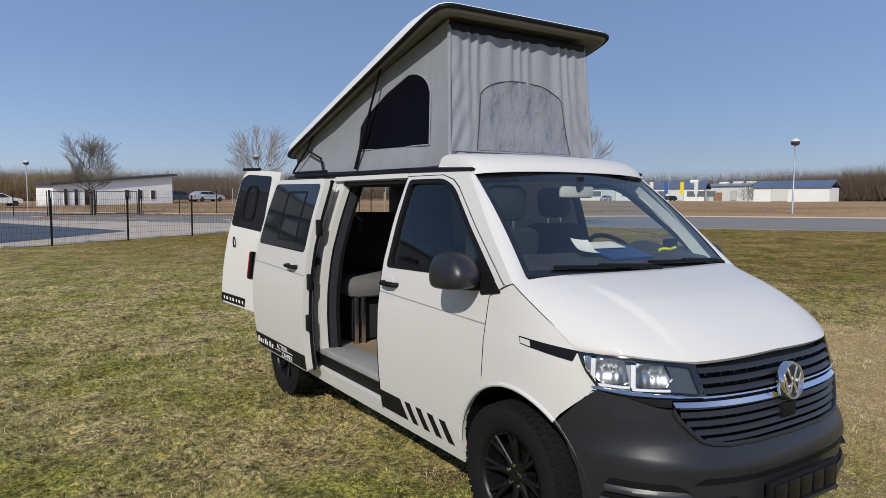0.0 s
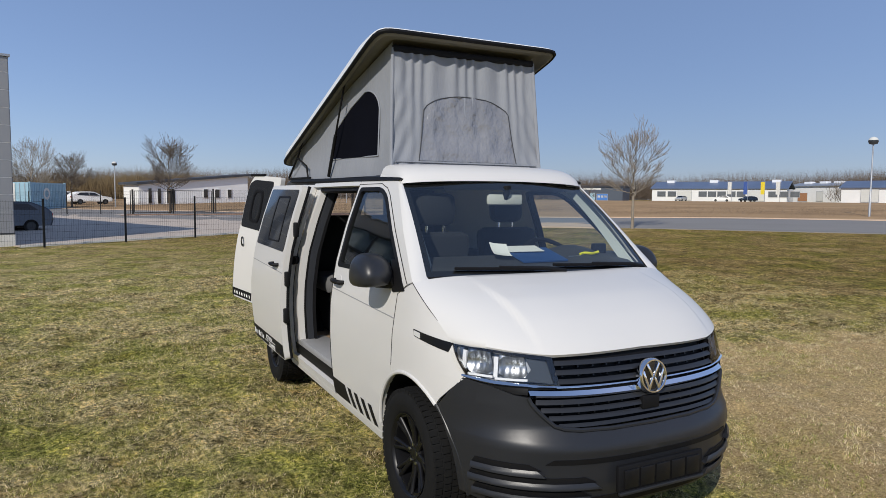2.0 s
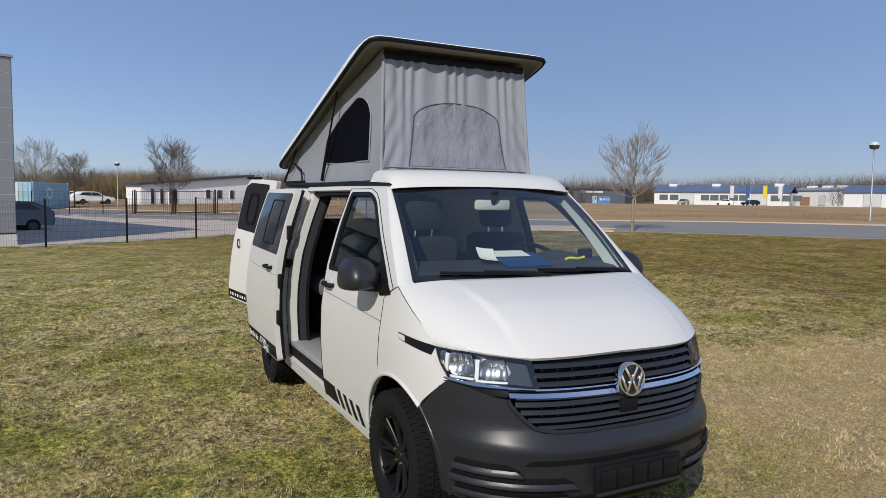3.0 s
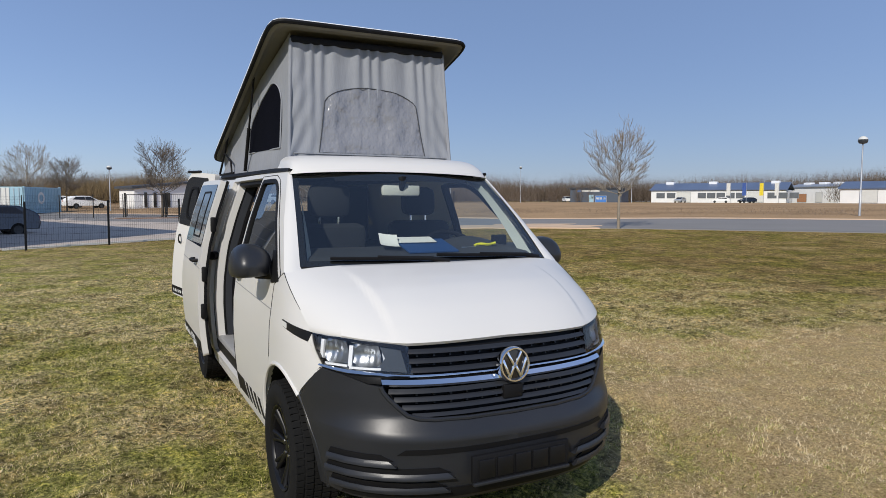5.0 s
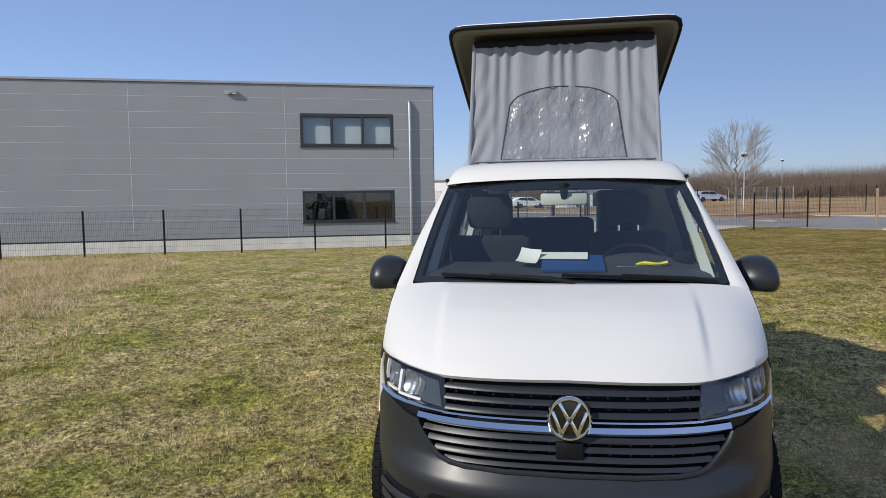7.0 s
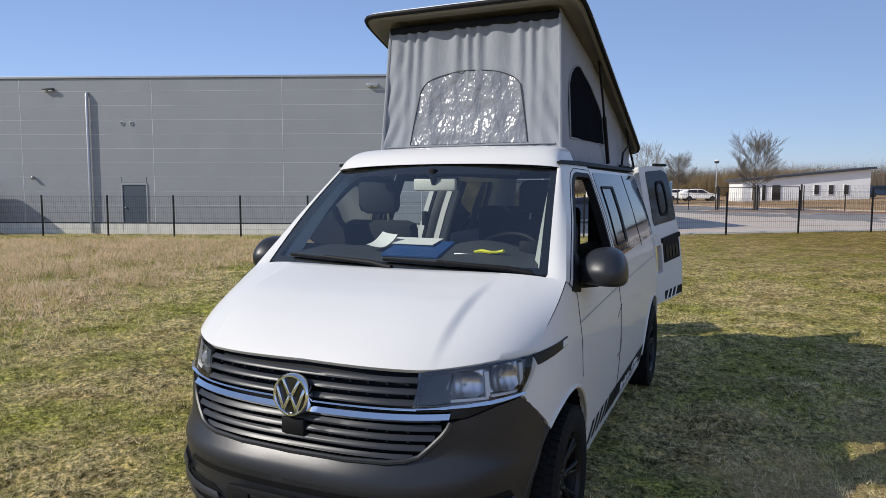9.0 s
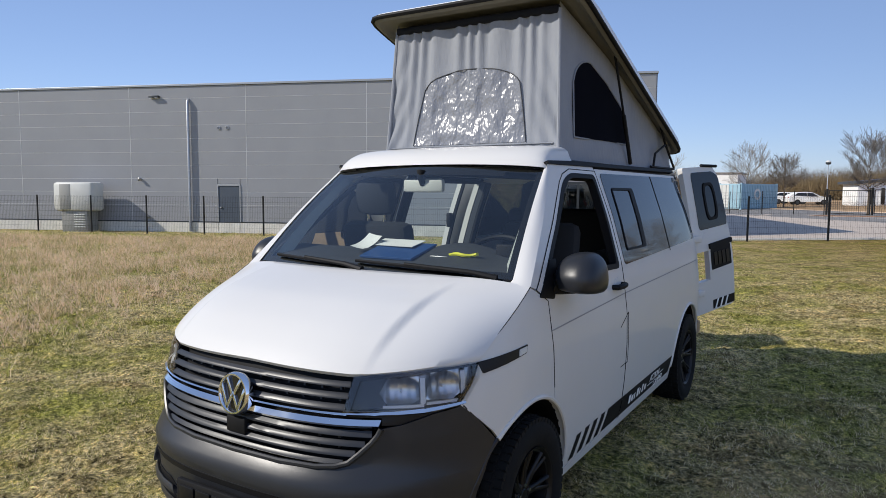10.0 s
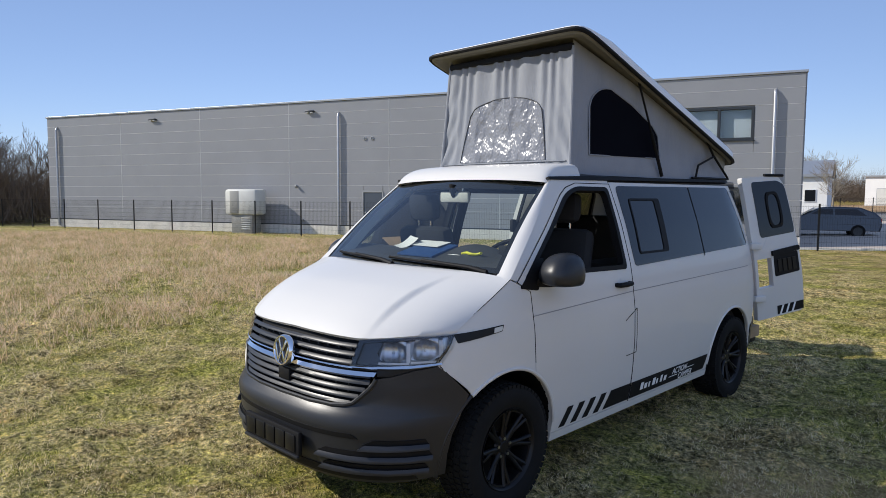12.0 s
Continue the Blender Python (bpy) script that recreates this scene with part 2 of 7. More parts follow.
def ground_soil():
    """Short worn turf: mossy green, straw and bare earth in patches, darker towards the road."""
    s = Nodes("worn_turf")
    straw = s.ramp(s.noise(30.0, 6.0, 0.8), [(0.37, (0.04, 0.033, 0.012)), (0.47, (0.34, 0.28, 0.12)), (0.57, (0.76, 0.64, 0.35))])
    green = s.ramp(s.noise(42.0, 6.0, 0.8), [(0.37, (0.035, 0.039, 0.009)), (0.48, (0.255, 0.27, 0.055)), (0.61, (0.62, 0.575, 0.20))])
    patch = s.ramp(s.noise(0.8, 7.0, 0.7), [(0.44, (0, 0, 0)), (0.60, (1, 1, 1))])
    turf = s.mix(patch, straw, green)
    earth = s.ramp(s.noise(48.0, 6.0, 0.8), [(0.34, (0.26, 0.165, 0.07)), (0.5, (0.66, 0.46, 0.23)), (0.64, (0.90, 0.69, 0.40))])
    c = s.add("TexCoord")
    sep = s.add("SeparateXYZ")
    s.link(c.outputs["Object"], sep.inputs[0])
    worn = s.add("MapRange", **{"From Min": 0.5, "From Max": 2.0, "To Min": 0.0, "To Max": 0.27})
    s.link(sep.outputs["X"], worn.inputs["Value"])
    fade = s.add("MapRange", **{"From Min": 0.8, "From Max": 4.2, "To Min": 1.0, "To Max": 0.0})
    s.link(sep.outputs["Y"], fade.inputs["Value"])
    trod = s.add("Math")
    trod.operation = "MULTIPLY"
    s.link(worn.outputs[0], trod.inputs[0])
    s.link(fade.outputs[0], trod.inputs[1])
    more = s.add("Math")
    more.operation = "ADD"
    s.link(s.noise(0.30, 7.0, 0.7), more.inputs[0])
    s.link(trod.outputs[0], more.inputs[1])
    bare = s.ramp(more.outputs[0], [(0.585, (0, 0, 0)), (0.72, (1, 1, 1))])
    turf = s.mix(1.0, turf, s.ramp(s.noise(6.5, 6.0, 0.75), [(0.37, (0.45, 0.45, 0.43)), (0.5, (1.0, 1.0, 1.0)), (0.62, (1.55, 1.46, 1.32))]), "MULTIPLY")
    turf = s.mix(1.0, turf, s.ramp(s.noise(24.0, 5.0, 0.75), [(0.38, (0.42, 0.42, 0.40)), (0.5, (1.0, 1.0, 1.0)), (0.62, (1.5, 1.44, 1.34))]), "MULTIPLY")
    # turf multiplied by a darker, browner tint towards the road
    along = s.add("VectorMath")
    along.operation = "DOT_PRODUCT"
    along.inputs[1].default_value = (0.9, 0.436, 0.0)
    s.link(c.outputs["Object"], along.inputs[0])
    road_tint = s.add("MapRange", **{"From Min": 2.5, "From Max": 13.0, "To Min": 0.0, "To Max": 1.0})
    s.link(along.outputs["Value"], road_tint.inputs["Value"])
    turf = s.mix(road_tint.outputs[0], turf, s.mix(1.0, turf, (0.66, 0.57, 0.42), "MULTIPLY"))
    turf = s.mix(1.0, turf, s.ramp(s.noise(1.7, 5.0, 0.7), [(0.40, (0.74, 0.69, 0.64)), (0.52, (1.0, 1.0, 1.0)), (0.64, (1.14, 1.10, 1.04))]), "MULTIPLY")
    s.link(s.mix(bare, turf, s.mix(0.75, turf, earth)), s.b.inputs["Base Color"])
    s.b.inputs["Roughness"].default_value = 1.0
    s.b.inputs["Specular IOR Level"].default_value = 0.1
    s.bump(s.noise(35.0, 6.0, 0.75), 1.0, 0.05)
    return s.m


def blades(name, stops):
    s = Nodes(name)
    g = s.add("NewGeometry")
    shift = s.add("Math")
    shift.operation, shift.use_clamp = "ADD", True
    area = s.add("MapRange", **{"From Min": 0.40, "From Max": 0.62, "To Min": 0.28, "To Max": -0.30})
    s.link(s.noise(0.8, 7.0, 0.7), area.inputs["Value"])
    s.link(g.outputs["Random Per Island"], shift.inputs[0])
    c = s.add("TexCoord")
    sep = s.add("SeparateXYZ")
    s.link(c.outputs["Object"], sep.inputs[0])
    worn = s.add("MapRange", **{"From Min": 0.3, "From Max": 2.8, "To Min": 0.0, "To Max": 0.36})
    s.link(sep.outputs["X"], worn.inputs["Value"])
    south = s.add("MapRange", **{"From Min": 0.8, "From Max": 5.0, "To Min": 1.0, "To Max": 0.35})
    s.link(sep.outputs["Y"], south.inputs["Value"])
    trod = s.add("Math")
    trod.operation = "MULTIPLY"
    s.link(worn.outputs[0], trod.inputs[0])
    s.link(south.outputs[0], trod.inputs[1])
    dry = s.add("MapRange", **{"From Min": -2.4, "From Max": -4.8, "To Min": 0.0, "To Max": 0.02})
    s.link(sep.outputs["X"], dry.inputs["Value"])
    sides = s.add("Math")
    sides.operation = "ADD"
    s.link(trod.outputs[0], sides.inputs[0])
    s.link(dry.outputs[0], sides.inputs[1])
    both = s.add("Math")
    both.operation = "ADD"
    s.link(area.outputs[0], both.inputs[0])
    s.link(sides.outputs[0], both.inputs[1])
    clump = s.add("MapRange", **{"From Min": 0.38, "From Max": 0.62, "To Min": -0.34, "To Max": 0.40})
    s.link(s.noise(11.0, 5.0, 0.75), clump.inputs["Value"])
    total = s.add("Math")
    total.operation = "ADD"
    s.link(both.outputs[0], total.inputs[0])
    s.link(clump.outputs[0], total.inputs[1])
    s.link(total.outputs[0], shift.inputs[1])
    # blades multiplied by a darker tint towards the road
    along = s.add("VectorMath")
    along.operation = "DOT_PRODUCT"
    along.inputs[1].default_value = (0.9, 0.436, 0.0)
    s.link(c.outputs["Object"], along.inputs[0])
    road_tint = s.add("MapRange", **{"From Min": 2.5, "From Max": 13.0, "To Min": 0.0, "To Max": 1.0})
    s.link(along.outputs["Value"], road_tint.inputs["Value"])
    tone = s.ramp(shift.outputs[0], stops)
    tone = s.mix(road_tint.outputs[0], tone, s.mix(1.0, tone, (0.62, 0.60, 0.43), "MULTIPLY"))
    s.link(tone, s.b.inputs["Base Color"])
    s.b.inputs["Roughness"].default_value = 0.8
    s.b.inputs["Specular IOR Level"].default_value = 0.2
    thin = s.add("BsdfTranslucent")
    mx = s.add("MixShader", Fac=0.4)
    s.link(tone, thin.inputs["Color"])
    s.link(s.b.outputs[0], mx.inputs[1])
    s.link(thin.outputs[0], mx.inputs[2])
    s.link(mx.outputs[0], s.t.nodes["Material Output"].inputs["Surface"])
    return s.m


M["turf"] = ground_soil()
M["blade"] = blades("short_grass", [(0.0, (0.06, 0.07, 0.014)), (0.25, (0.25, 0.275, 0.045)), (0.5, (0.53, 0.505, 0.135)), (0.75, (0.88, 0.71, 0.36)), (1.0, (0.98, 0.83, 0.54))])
M["tall"] = blades("tall_dry_grass", [(0.0, (0.20, 0.22, 0.06)), (0.25, (0.50, 0.37, 0.18)), (0.6, (0.80, 0.57, 0.37)), (1.0, (0.95, 0.76, 0.57))])
M["brush"] = plain("bare_brush", (0.150, 0.116, 0.088), 0.95, vary=0.2, scale=0.3, fine=4.0, bump=0.0, spec=0.1)
M["field"] = plain("dry_field", (0.38, 0.25, 0.135), 1.0, vary=0.3, scale=0.15, fine=3.0, bump=0.6, depth=0.1, spec=0.1)
M["earthbed"] = plain("reddish_soil", (0.25, 0.155, 0.105), 1.0, vary=0.3, scale=1.2, fine=14, bump=0.7, depth=0.04, spec=0.1)
M["sand"] = plain("sandy_earth", (0.62, 0.45, 0.31), 1.0, vary=0.15, scale=0.8, fine=20, bump=0.4, spec=0.1)


# ---- mesh tools ----
def mesh_object(name, bm, material, parent=None, label="", smooth=True, angle=40):
    me = bpy.data.meshes.new(name)
    bmesh.ops.recalc_face_normals(bm, faces=bm.faces[:])
    bm.to_mesh(me)
    bm.free()
    if smooth:
        me.polygons.foreach_set("use_smooth", [True] * len(me.polygons))
        me.set_sharp_from_angle(angle=radians(angle))
    me.materials.append(M[material])
    ob = new(name, me)
    if parent is not None:
        ob.parent = parent
    if label:
        ob["label"] = label
    return ob


def part(name, bm, material, parent, label="", **kw):
    return mesh_object(name, bm, material, parent, label, **kw)


def empty(name, m=None, **tags):
    ob = new(name)
    ob.empty_display_size = 0.1
    if m is not None:
        ob.matrix_world = m
    return tagged(ob, **tags)


def box(bm, x0, x1, y0, y1, z0, z1, bevel=0.0, m=None, seg=2):
    vs = [bm.verts.new((x, y, z)) for x in (x0, x1) for y in (y0, y1) for z in (z0, z1)]
    fs = [bm.faces.new([vs[i] for i in f]) for f in ((0, 1, 3, 2), (4, 6, 7, 5), (0, 4, 5, 1), (2, 3, 7, 6), (0, 2, 6, 4), (1, 5, 7, 3))]
    if bevel:
        es = list({e for f in fs for e in f.edges})
        out = bmesh.ops.bevel(bm, geom=es, offset=bevel, segments=seg, affect="EDGES", profile=0.5)
        vs = list({v for f in out["faces"] for v in f.verts} | {v for v in vs if v.is_valid})
    if m is not None:
        bmesh.ops.transform(bm, matrix=m, verts=vs)
    return vs


def tube(bm, points, radii, sides=8, cap=True):
    """A round tube along points, with a radius at each."""
    rings = []
    pts = [Vector(p) for p in points]
    if isinstance(radii, (int, float)):
        radii = [radii] * len(pts)
    for i, p in enumerate(pts):
        d = (pts[min(i + 1, len(pts) - 1)] - pts[max(i - 1, 0)]).normalized()
        a = d.orthogonal().normalized() if i == 0 else (last - d * last.dot(d)).normalized()
        last = a
        b = d.cross(a)
        rings.append([bm.verts.new(p + (a * math.cos(k * math.tau / sides) + b * math.sin(k * math.tau / sides)) * radii[i]) for k in range(sides)])
    for r0, r1 in zip(rings, rings[1:]):
        for k in range(sides):
            bm.faces.new((r0[k], r0[(k + 1) % sides], r1[(k + 1) % sides], r1[k]))
    if cap:
        bm.faces.new(rings[0][::-1])
        bm.faces.new(rings[-1])


def rounded(points, r, n=4):
    """A polygon with its corners rounded; r: one radius or one for each corner."""
    out = []
    rs = r if isinstance(r, (list, tuple)) else [r] * len(points)
    for i, p in enumerate(points):
        p = Vector(p)
        a, b = Vector(points[i - 1]) - p, Vector(points[(i + 1) % len(points)]) - p
        q = min(rs[i], a.length * 0.45, b.length * 0.45)
        if q < 1e-4:
            out.append((p.x, p.y))
            continue
        s, e = p + a.normalized() * q, p + b.normalized() * q
        for k in range(n + 1):
            t = k / n
            v = s * (1 - t) ** 2 + p * 2 * t * (1 - t) + e * t * t
            out.append((v.x, v.y))
    return out


def skin(name, outline, surf, material, parent, holes=(), thick=0.012, step=0.07, lift=0.0, label="", angle=35):
    """A sheet cut to an outline in the two coordinates of surf(u, v), laid on that surface, with thickness inwards."""
    from mathutils.geometry import tessellate_polygon
    loops = [[Vector((u, v, 0)) for u, v in outline]] + [[Vector((u, v, 0)) for u, v in h] for h in holes]
    flat = [p for loop in loops for p in loop]
    bm = bmesh.new()
    vs = [bm.verts.new(p) for p in flat]
    for tri in tessellate_polygon(loops):
        try:
            bm.faces.new([vs[i] for i in tri])
        except ValueError:
            pass
    su, sv = step if isinstance(step, tuple) else (step, step)
    us, ws = [p.x for p in flat], [p.y for p in flat]
    for axis, lo, hi, st in ((0, min(us), max(us), su), (1, min(ws), max(ws), sv)):
        k = math.ceil((lo + 1e-4) / st)
        while k * st < hi - 1e-4:
            co, no = Vector((0, 0, 0)), Vector((0, 0, 0))
            co[axis], no[axis] = k * st, 1
            bmesh.ops.bisect_plane(bm, geom=bm.verts[:] + bm.edges[:] + bm.faces[:], plane_co=co, plane_no=no, dist=1e-5)
            k += 1
    bmesh.ops.remove_doubles(bm, verts=bm.verts[:], dist=1e-5)
    bm.verts.index_update()
    eu, ev = su * 0.02, sv * 0.02
    outer, inner = [], []
    for v in bm.verts:
        u, w = v.co.x, v.co.y
        p = Vector(surf(u, w))
        n = (Vector(surf(u + eu, w)) - Vector(surf(u - eu, w))).cross(Vector(surf(u, w + ev)) - Vector(surf(u, w - ev)))
        n = n.normalized() if n.length > 0 else Vector((0, 0, 1))
        outer.append((p, n))
    flip = 1
    mid = sum((p for p, n in outer), Vector()) / len(outer)
    ref = mid - Vector((0, max(0.6, min(3.2, mid.y)), 1.0 if mid.z < 1.5 else 1.2))
    if sum((n for p, n in outer), Vector()).dot(ref) < 0:
        flip = -1
    faces = [[v.index for v in f.verts] for f in bm.faces]
    rim = [(e.verts[0].index, e.verts[1].index) for e in bm.edges if len(e.link_faces) == 1]
    bm.free()
    bm = bmesh.new()
    a = [bm.verts.new(p + n * flip * lift) for p, n in outer]
    for f in faces:
        bm.faces.new([a[i] for i in f])
    if thick:
        b = [bm.verts.new(p + n * flip * (lift - thick)) for p, n in outer]
        for f in faces:
            bm.faces.new([b[i] for i in reversed(f)])
        for i, j in rim:
            bm.faces.new((a[i], a[j], b[j], b[i]))
    return part(name, bm, material, parent, label, angle=angle)


def grid(bm, f, nu, nv):
    """A sheet f(u, v) over the unit square."""
    rows = [[bm.verts.new(f(i / nu, j / nv)) for i in range(nu + 1)] for j in range(nv + 1)]
    for r0, r1 in zip(rows, rows[1:]):
        for i in range(nu):
            bm.faces.new((r0[i], r0[i + 1], r1[i + 1], r1[i]))
    return rows


def lathe(bm, profile, seg, axis="x"):
    """A profile of (along, radius) turned round an axis."""
    rings = []
    for along, r in profile:
        ring = []
        for k in range(seg):
            c, s = math.cos(k * math.tau / seg) * r, math.sin(k * math.tau / seg) * r
            ring.append(bm.verts.new({"x": (along, c, s), "y": (c, along, s), "z": (c, s, along)}[axis]))
        rings.append(ring)
    for r0, r1 in zip(rings, rings[1:]):
        for k in range(seg):
            bm.faces.new((r0[k], r0[(k + 1) % seg], r1[(k + 1) % seg], r1[k]))
    return rings


def raw_mesh(name, verts, faces, material, smooth=False):
    """A mesh straight from arrays, for what has many thousands of faces."""
    me = bpy.data.meshes.new(name)
    k = faces.shape[1]
    me.vertices.add(len(verts))
    me.vertices.foreach_set("co", np.asarray(verts, np.float32).ravel())
    me.loops.add(faces.size)
    me.loops.foreach_set("vertex_index", faces.astype(np.int32).ravel())
    me.polygons.add(len(faces))
    me.polygons.foreach_set("loop_start", np.arange(0, faces.size, k, dtype=np.int32))
    me.update(calc_edges=True)
    me.materials.append(M[material])
    return new(name, me)

# ---- ground ----
CORNER = Vector((-4.98, 24.44, 0))
ALONG = Vector((-0.93288, -0.36020, 0))
OUT = Vector((0.36020, -0.93288, 0))


def at_wall(s, off=0.0, z=0.0):
    """A place s metres along the hall's wall from its corner, off metres in front of it."""
    return CORNER + ALONG * s + OUT * off + Vector((0, 0, z))


def dip(x, y):
    """The turf falls slightly towards the hall and stays low beyond."""
    d = (x - CORNER.x) * OUT.x + (y - CORNER.y) * OUT.y
    t = np.clip((15.0 - d) / 13.0, 0, 1)
    return -0.16 * t * t * (3 - 2 * t)


def terrain(x, y):
    """The lie of the land: low beside the hall, rising gently to the road."""
    o = 0.9 * np.asarray(x, float) + 0.436 * np.asarray(y, float) - 3.8
    r = 0.0232 * np.where(o > 0, o * o / (np.abs(o) + 1.0), 0)
    return dip(x, y) + np.where(r < 1.0, r, 1.0 + 0.5 * (1 - np.exp(-(r - 1.0) / 0.5)))


WAVES = [(random.uniform(0, math.tau), random.uniform(0, math.tau), 2.0 * 1.33 ** k) for k in range(12)]


def lumps(x, y):
    """Tussocks and hollows of worn turf near the van."""
    near = np.exp(-(((x + 1) ** 2 + (y - 3) ** 2) / 150.0) ** 2)
    h = 0
    for a, ph, f in WAVES:
        h = h + np.sin((x * math.cos(a) + y * math.sin(a)) * f + ph + 1.5 * np.sin((y * math.cos(a) - x * math.sin(a)) * f * 0.6 + ph)) * 0.017 / (f / 2.0) ** 0.32
    return near * h * 0.75


def axis_steps(lo, hi, fine_lo, fine_hi, step):
    vals, v, g = [], fine_lo, step
    while v > lo:
        g = min(g * 1.2, max(2.0, g * 1.06))
        v -= g
        vals.append(v)
    vals = vals[::-1] + list(np.arange(fine_lo, fine_hi, step))
    v, g = fine_hi, step
    while v < hi:
        vals.append(v)
        g = min(g * 1.2, max(2.0, g * 1.06))
        v += g
    return np.array(vals + [v])


gx, gy = axis_steps(-1500, 1500, -10, 9, 0.045), axis_steps(-1500, 1500, -3.5, 12, 0.045)
X, Y = np.meshgrid(gx, gy)
Z = terrain(X, Y) + lumps(X, Y)
idx = np.arange(X.size).reshape(X.shape)
quads = np.stack([idx[:-1, :-1], idx[:-1, 1:], idx[1:, 1:], idx[1:, :-1]], -1).reshape(-1, 4)
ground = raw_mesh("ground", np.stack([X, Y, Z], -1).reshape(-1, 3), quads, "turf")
ground.data.polygons.foreach_set("use_smooth", [True] * len(ground.data.polygons))
tagged(ground, "worn short turf with straw and bare earth patches", "ground", kind="structure")


def slab(name, corners, z, material, label, category, thick=0.05, step=2.5):
    """A flat covering draped over the land, z above it."""
    from mathutils.geometry import tessellate_polygon
    bm = bmesh.new()
    vs = [bm.verts.new((x, y, 0)) for x, y in corners]
    for tri in tessellate_polygon([[v.co.copy() for v in vs]]):
        bm.faces.new([vs[i] for i in tri])
    for axis in (0, 1):
        lo, hi = min(c[axis] for c in corners), max(c[axis] for c in corners)
        k = math.ceil(lo / step + 1e-6)
        while k * step < hi - 1e-4:
            co, no = Vector((0, 0, 0)), Vector((0, 0, 0))
            co[axis], no[axis] = k * step, 1
            bmesh.ops.bisect_plane(bm, geom=bm.verts[:] + bm.edges[:] + bm.faces[:], plane_co=co, plane_no=no, dist=1e-4)
            k += 1
    bmesh.ops.remove_doubles(bm, verts=bm.verts[:], dist=1e-4)
    for v in bm.verts:
        v.co.z = float(terrain(v.co.x, v.co.y)) + z
    rim = [e for e in bm.edges if len(e.link_faces) == 1]
    out = bmesh.ops.extrude_edge_only(bm, edges=rim)
    for v in out["geom"]:
        if isinstance(v, bmesh.types.BMVert):
            v.co.z -= thick
    return tagged(mesh_object(name, bm, material, smooth=False), label, category, kind="structure")


a, b, c = at_wall(0.05, 0.75), at_wall(-12.5, 0.6), at_wall(-17.5, -1.8)
slab("parking_yard", [(a.x, a.y), (b.x, b.y), (c.x, c.y), (14, 40), (13, 50), (-14, 57), (-20, 45), (-11.5, 42)], 0.03, "paving", "pale concrete paved yard beside the hall", "yard", 0.1, 1.5)
slab("kerb", [(a.x, a.y - 0.14), (b.x, b.y - 0.14), (b.x, b.y), (a.x, a.y)], 0.07, "concrete", "low concrete kerb along the paved yard", "kerb", 0.15, 1.5)
RN = Vector((0.815, 0.58, 0))
RT = Vector((0.58, -0.815, 0))


def road_at(off, s):
    p = RN * off + RT * s
    return (p.x, p.y)


slab("road", [road_at(25.6, -150), road_at(25.6, 150), road_at(35.6, 150), road_at(35.6, -150)], 0.03, "road", "pale grey asphalt road past the meadow", "road", 0.15, 4)
slab("verge", [road_at(35.6, -150), road_at(35.6, 150), road_at(36.3, 150), road_at(36.3, -150)], 0.06, "sand", "light sandy verge beside the road", "verge", 0.15, 4)
slab("field", [road_at(36.3, -150), road_at(36.3, 150), road_at(180, 200), road_at(180, -150)], 0.05, "field", "brown dry reed field behind the road", "field", 0.2, 8)


def blob(cx, cy, rx, ry, turn, z, seed):
    rnd = random.Random(seed)
    pts = []
    for k in range(40):
        a = k * math.tau / 40
        r = 1 + 0.22 * math.sin(3 * a + seed) + 0.16 * math.sin(7 * a + 2 * seed) + rnd.uniform(-0.1, 0.1)
        x, y = rx * r * math.cos(a), ry * r * math.sin(a)
        pts.append((cx + x * math.cos(turn) - y * math.sin(turn), cy + x * math.sin(turn) + y * math.cos(turn)))
    return pts


p, q = (-0.5, 51.2), (15.5, 43.6)
slab("planting_bed", [(p[0], p[1]), (p[0] - 0.5, p[1] - 1.6), (4.0, 47.9), (10.5, 42.6), (13.2, 36.8), (15.0, 36.4), (q[0], q[1])], 0.06, "earthbed", "reddish brown bare planting bed along the fence", "planting bed", 0.1, 1.5)
slab("sandy_track", blob(16.3, 23.6, 3.6, 2.0, -0.95, 0, 3), 0.05, "sand", "bare sandy track at the road's edge", "track", 0.05, 0.8)


# ---- grass ----
def meadow_edge(x, y):
    """Distance into the unmown strip beside the hall."""
    line = np.interp(y, [-6, -1.1, 2.0, 5.3, 11.5, 20], [-3.6, -4.5, -5.7, -6.8, -9.6, -12.5])
    return line - x


def clumpy(x, y, scale, seed):
    return np.sin(x * scale + seed + 2 * np.sin(y * scale * 0.7)) * np.sin(y * scale * 1.1 + seed * 2 + 2 * np.sin(x * scale * 0.6))


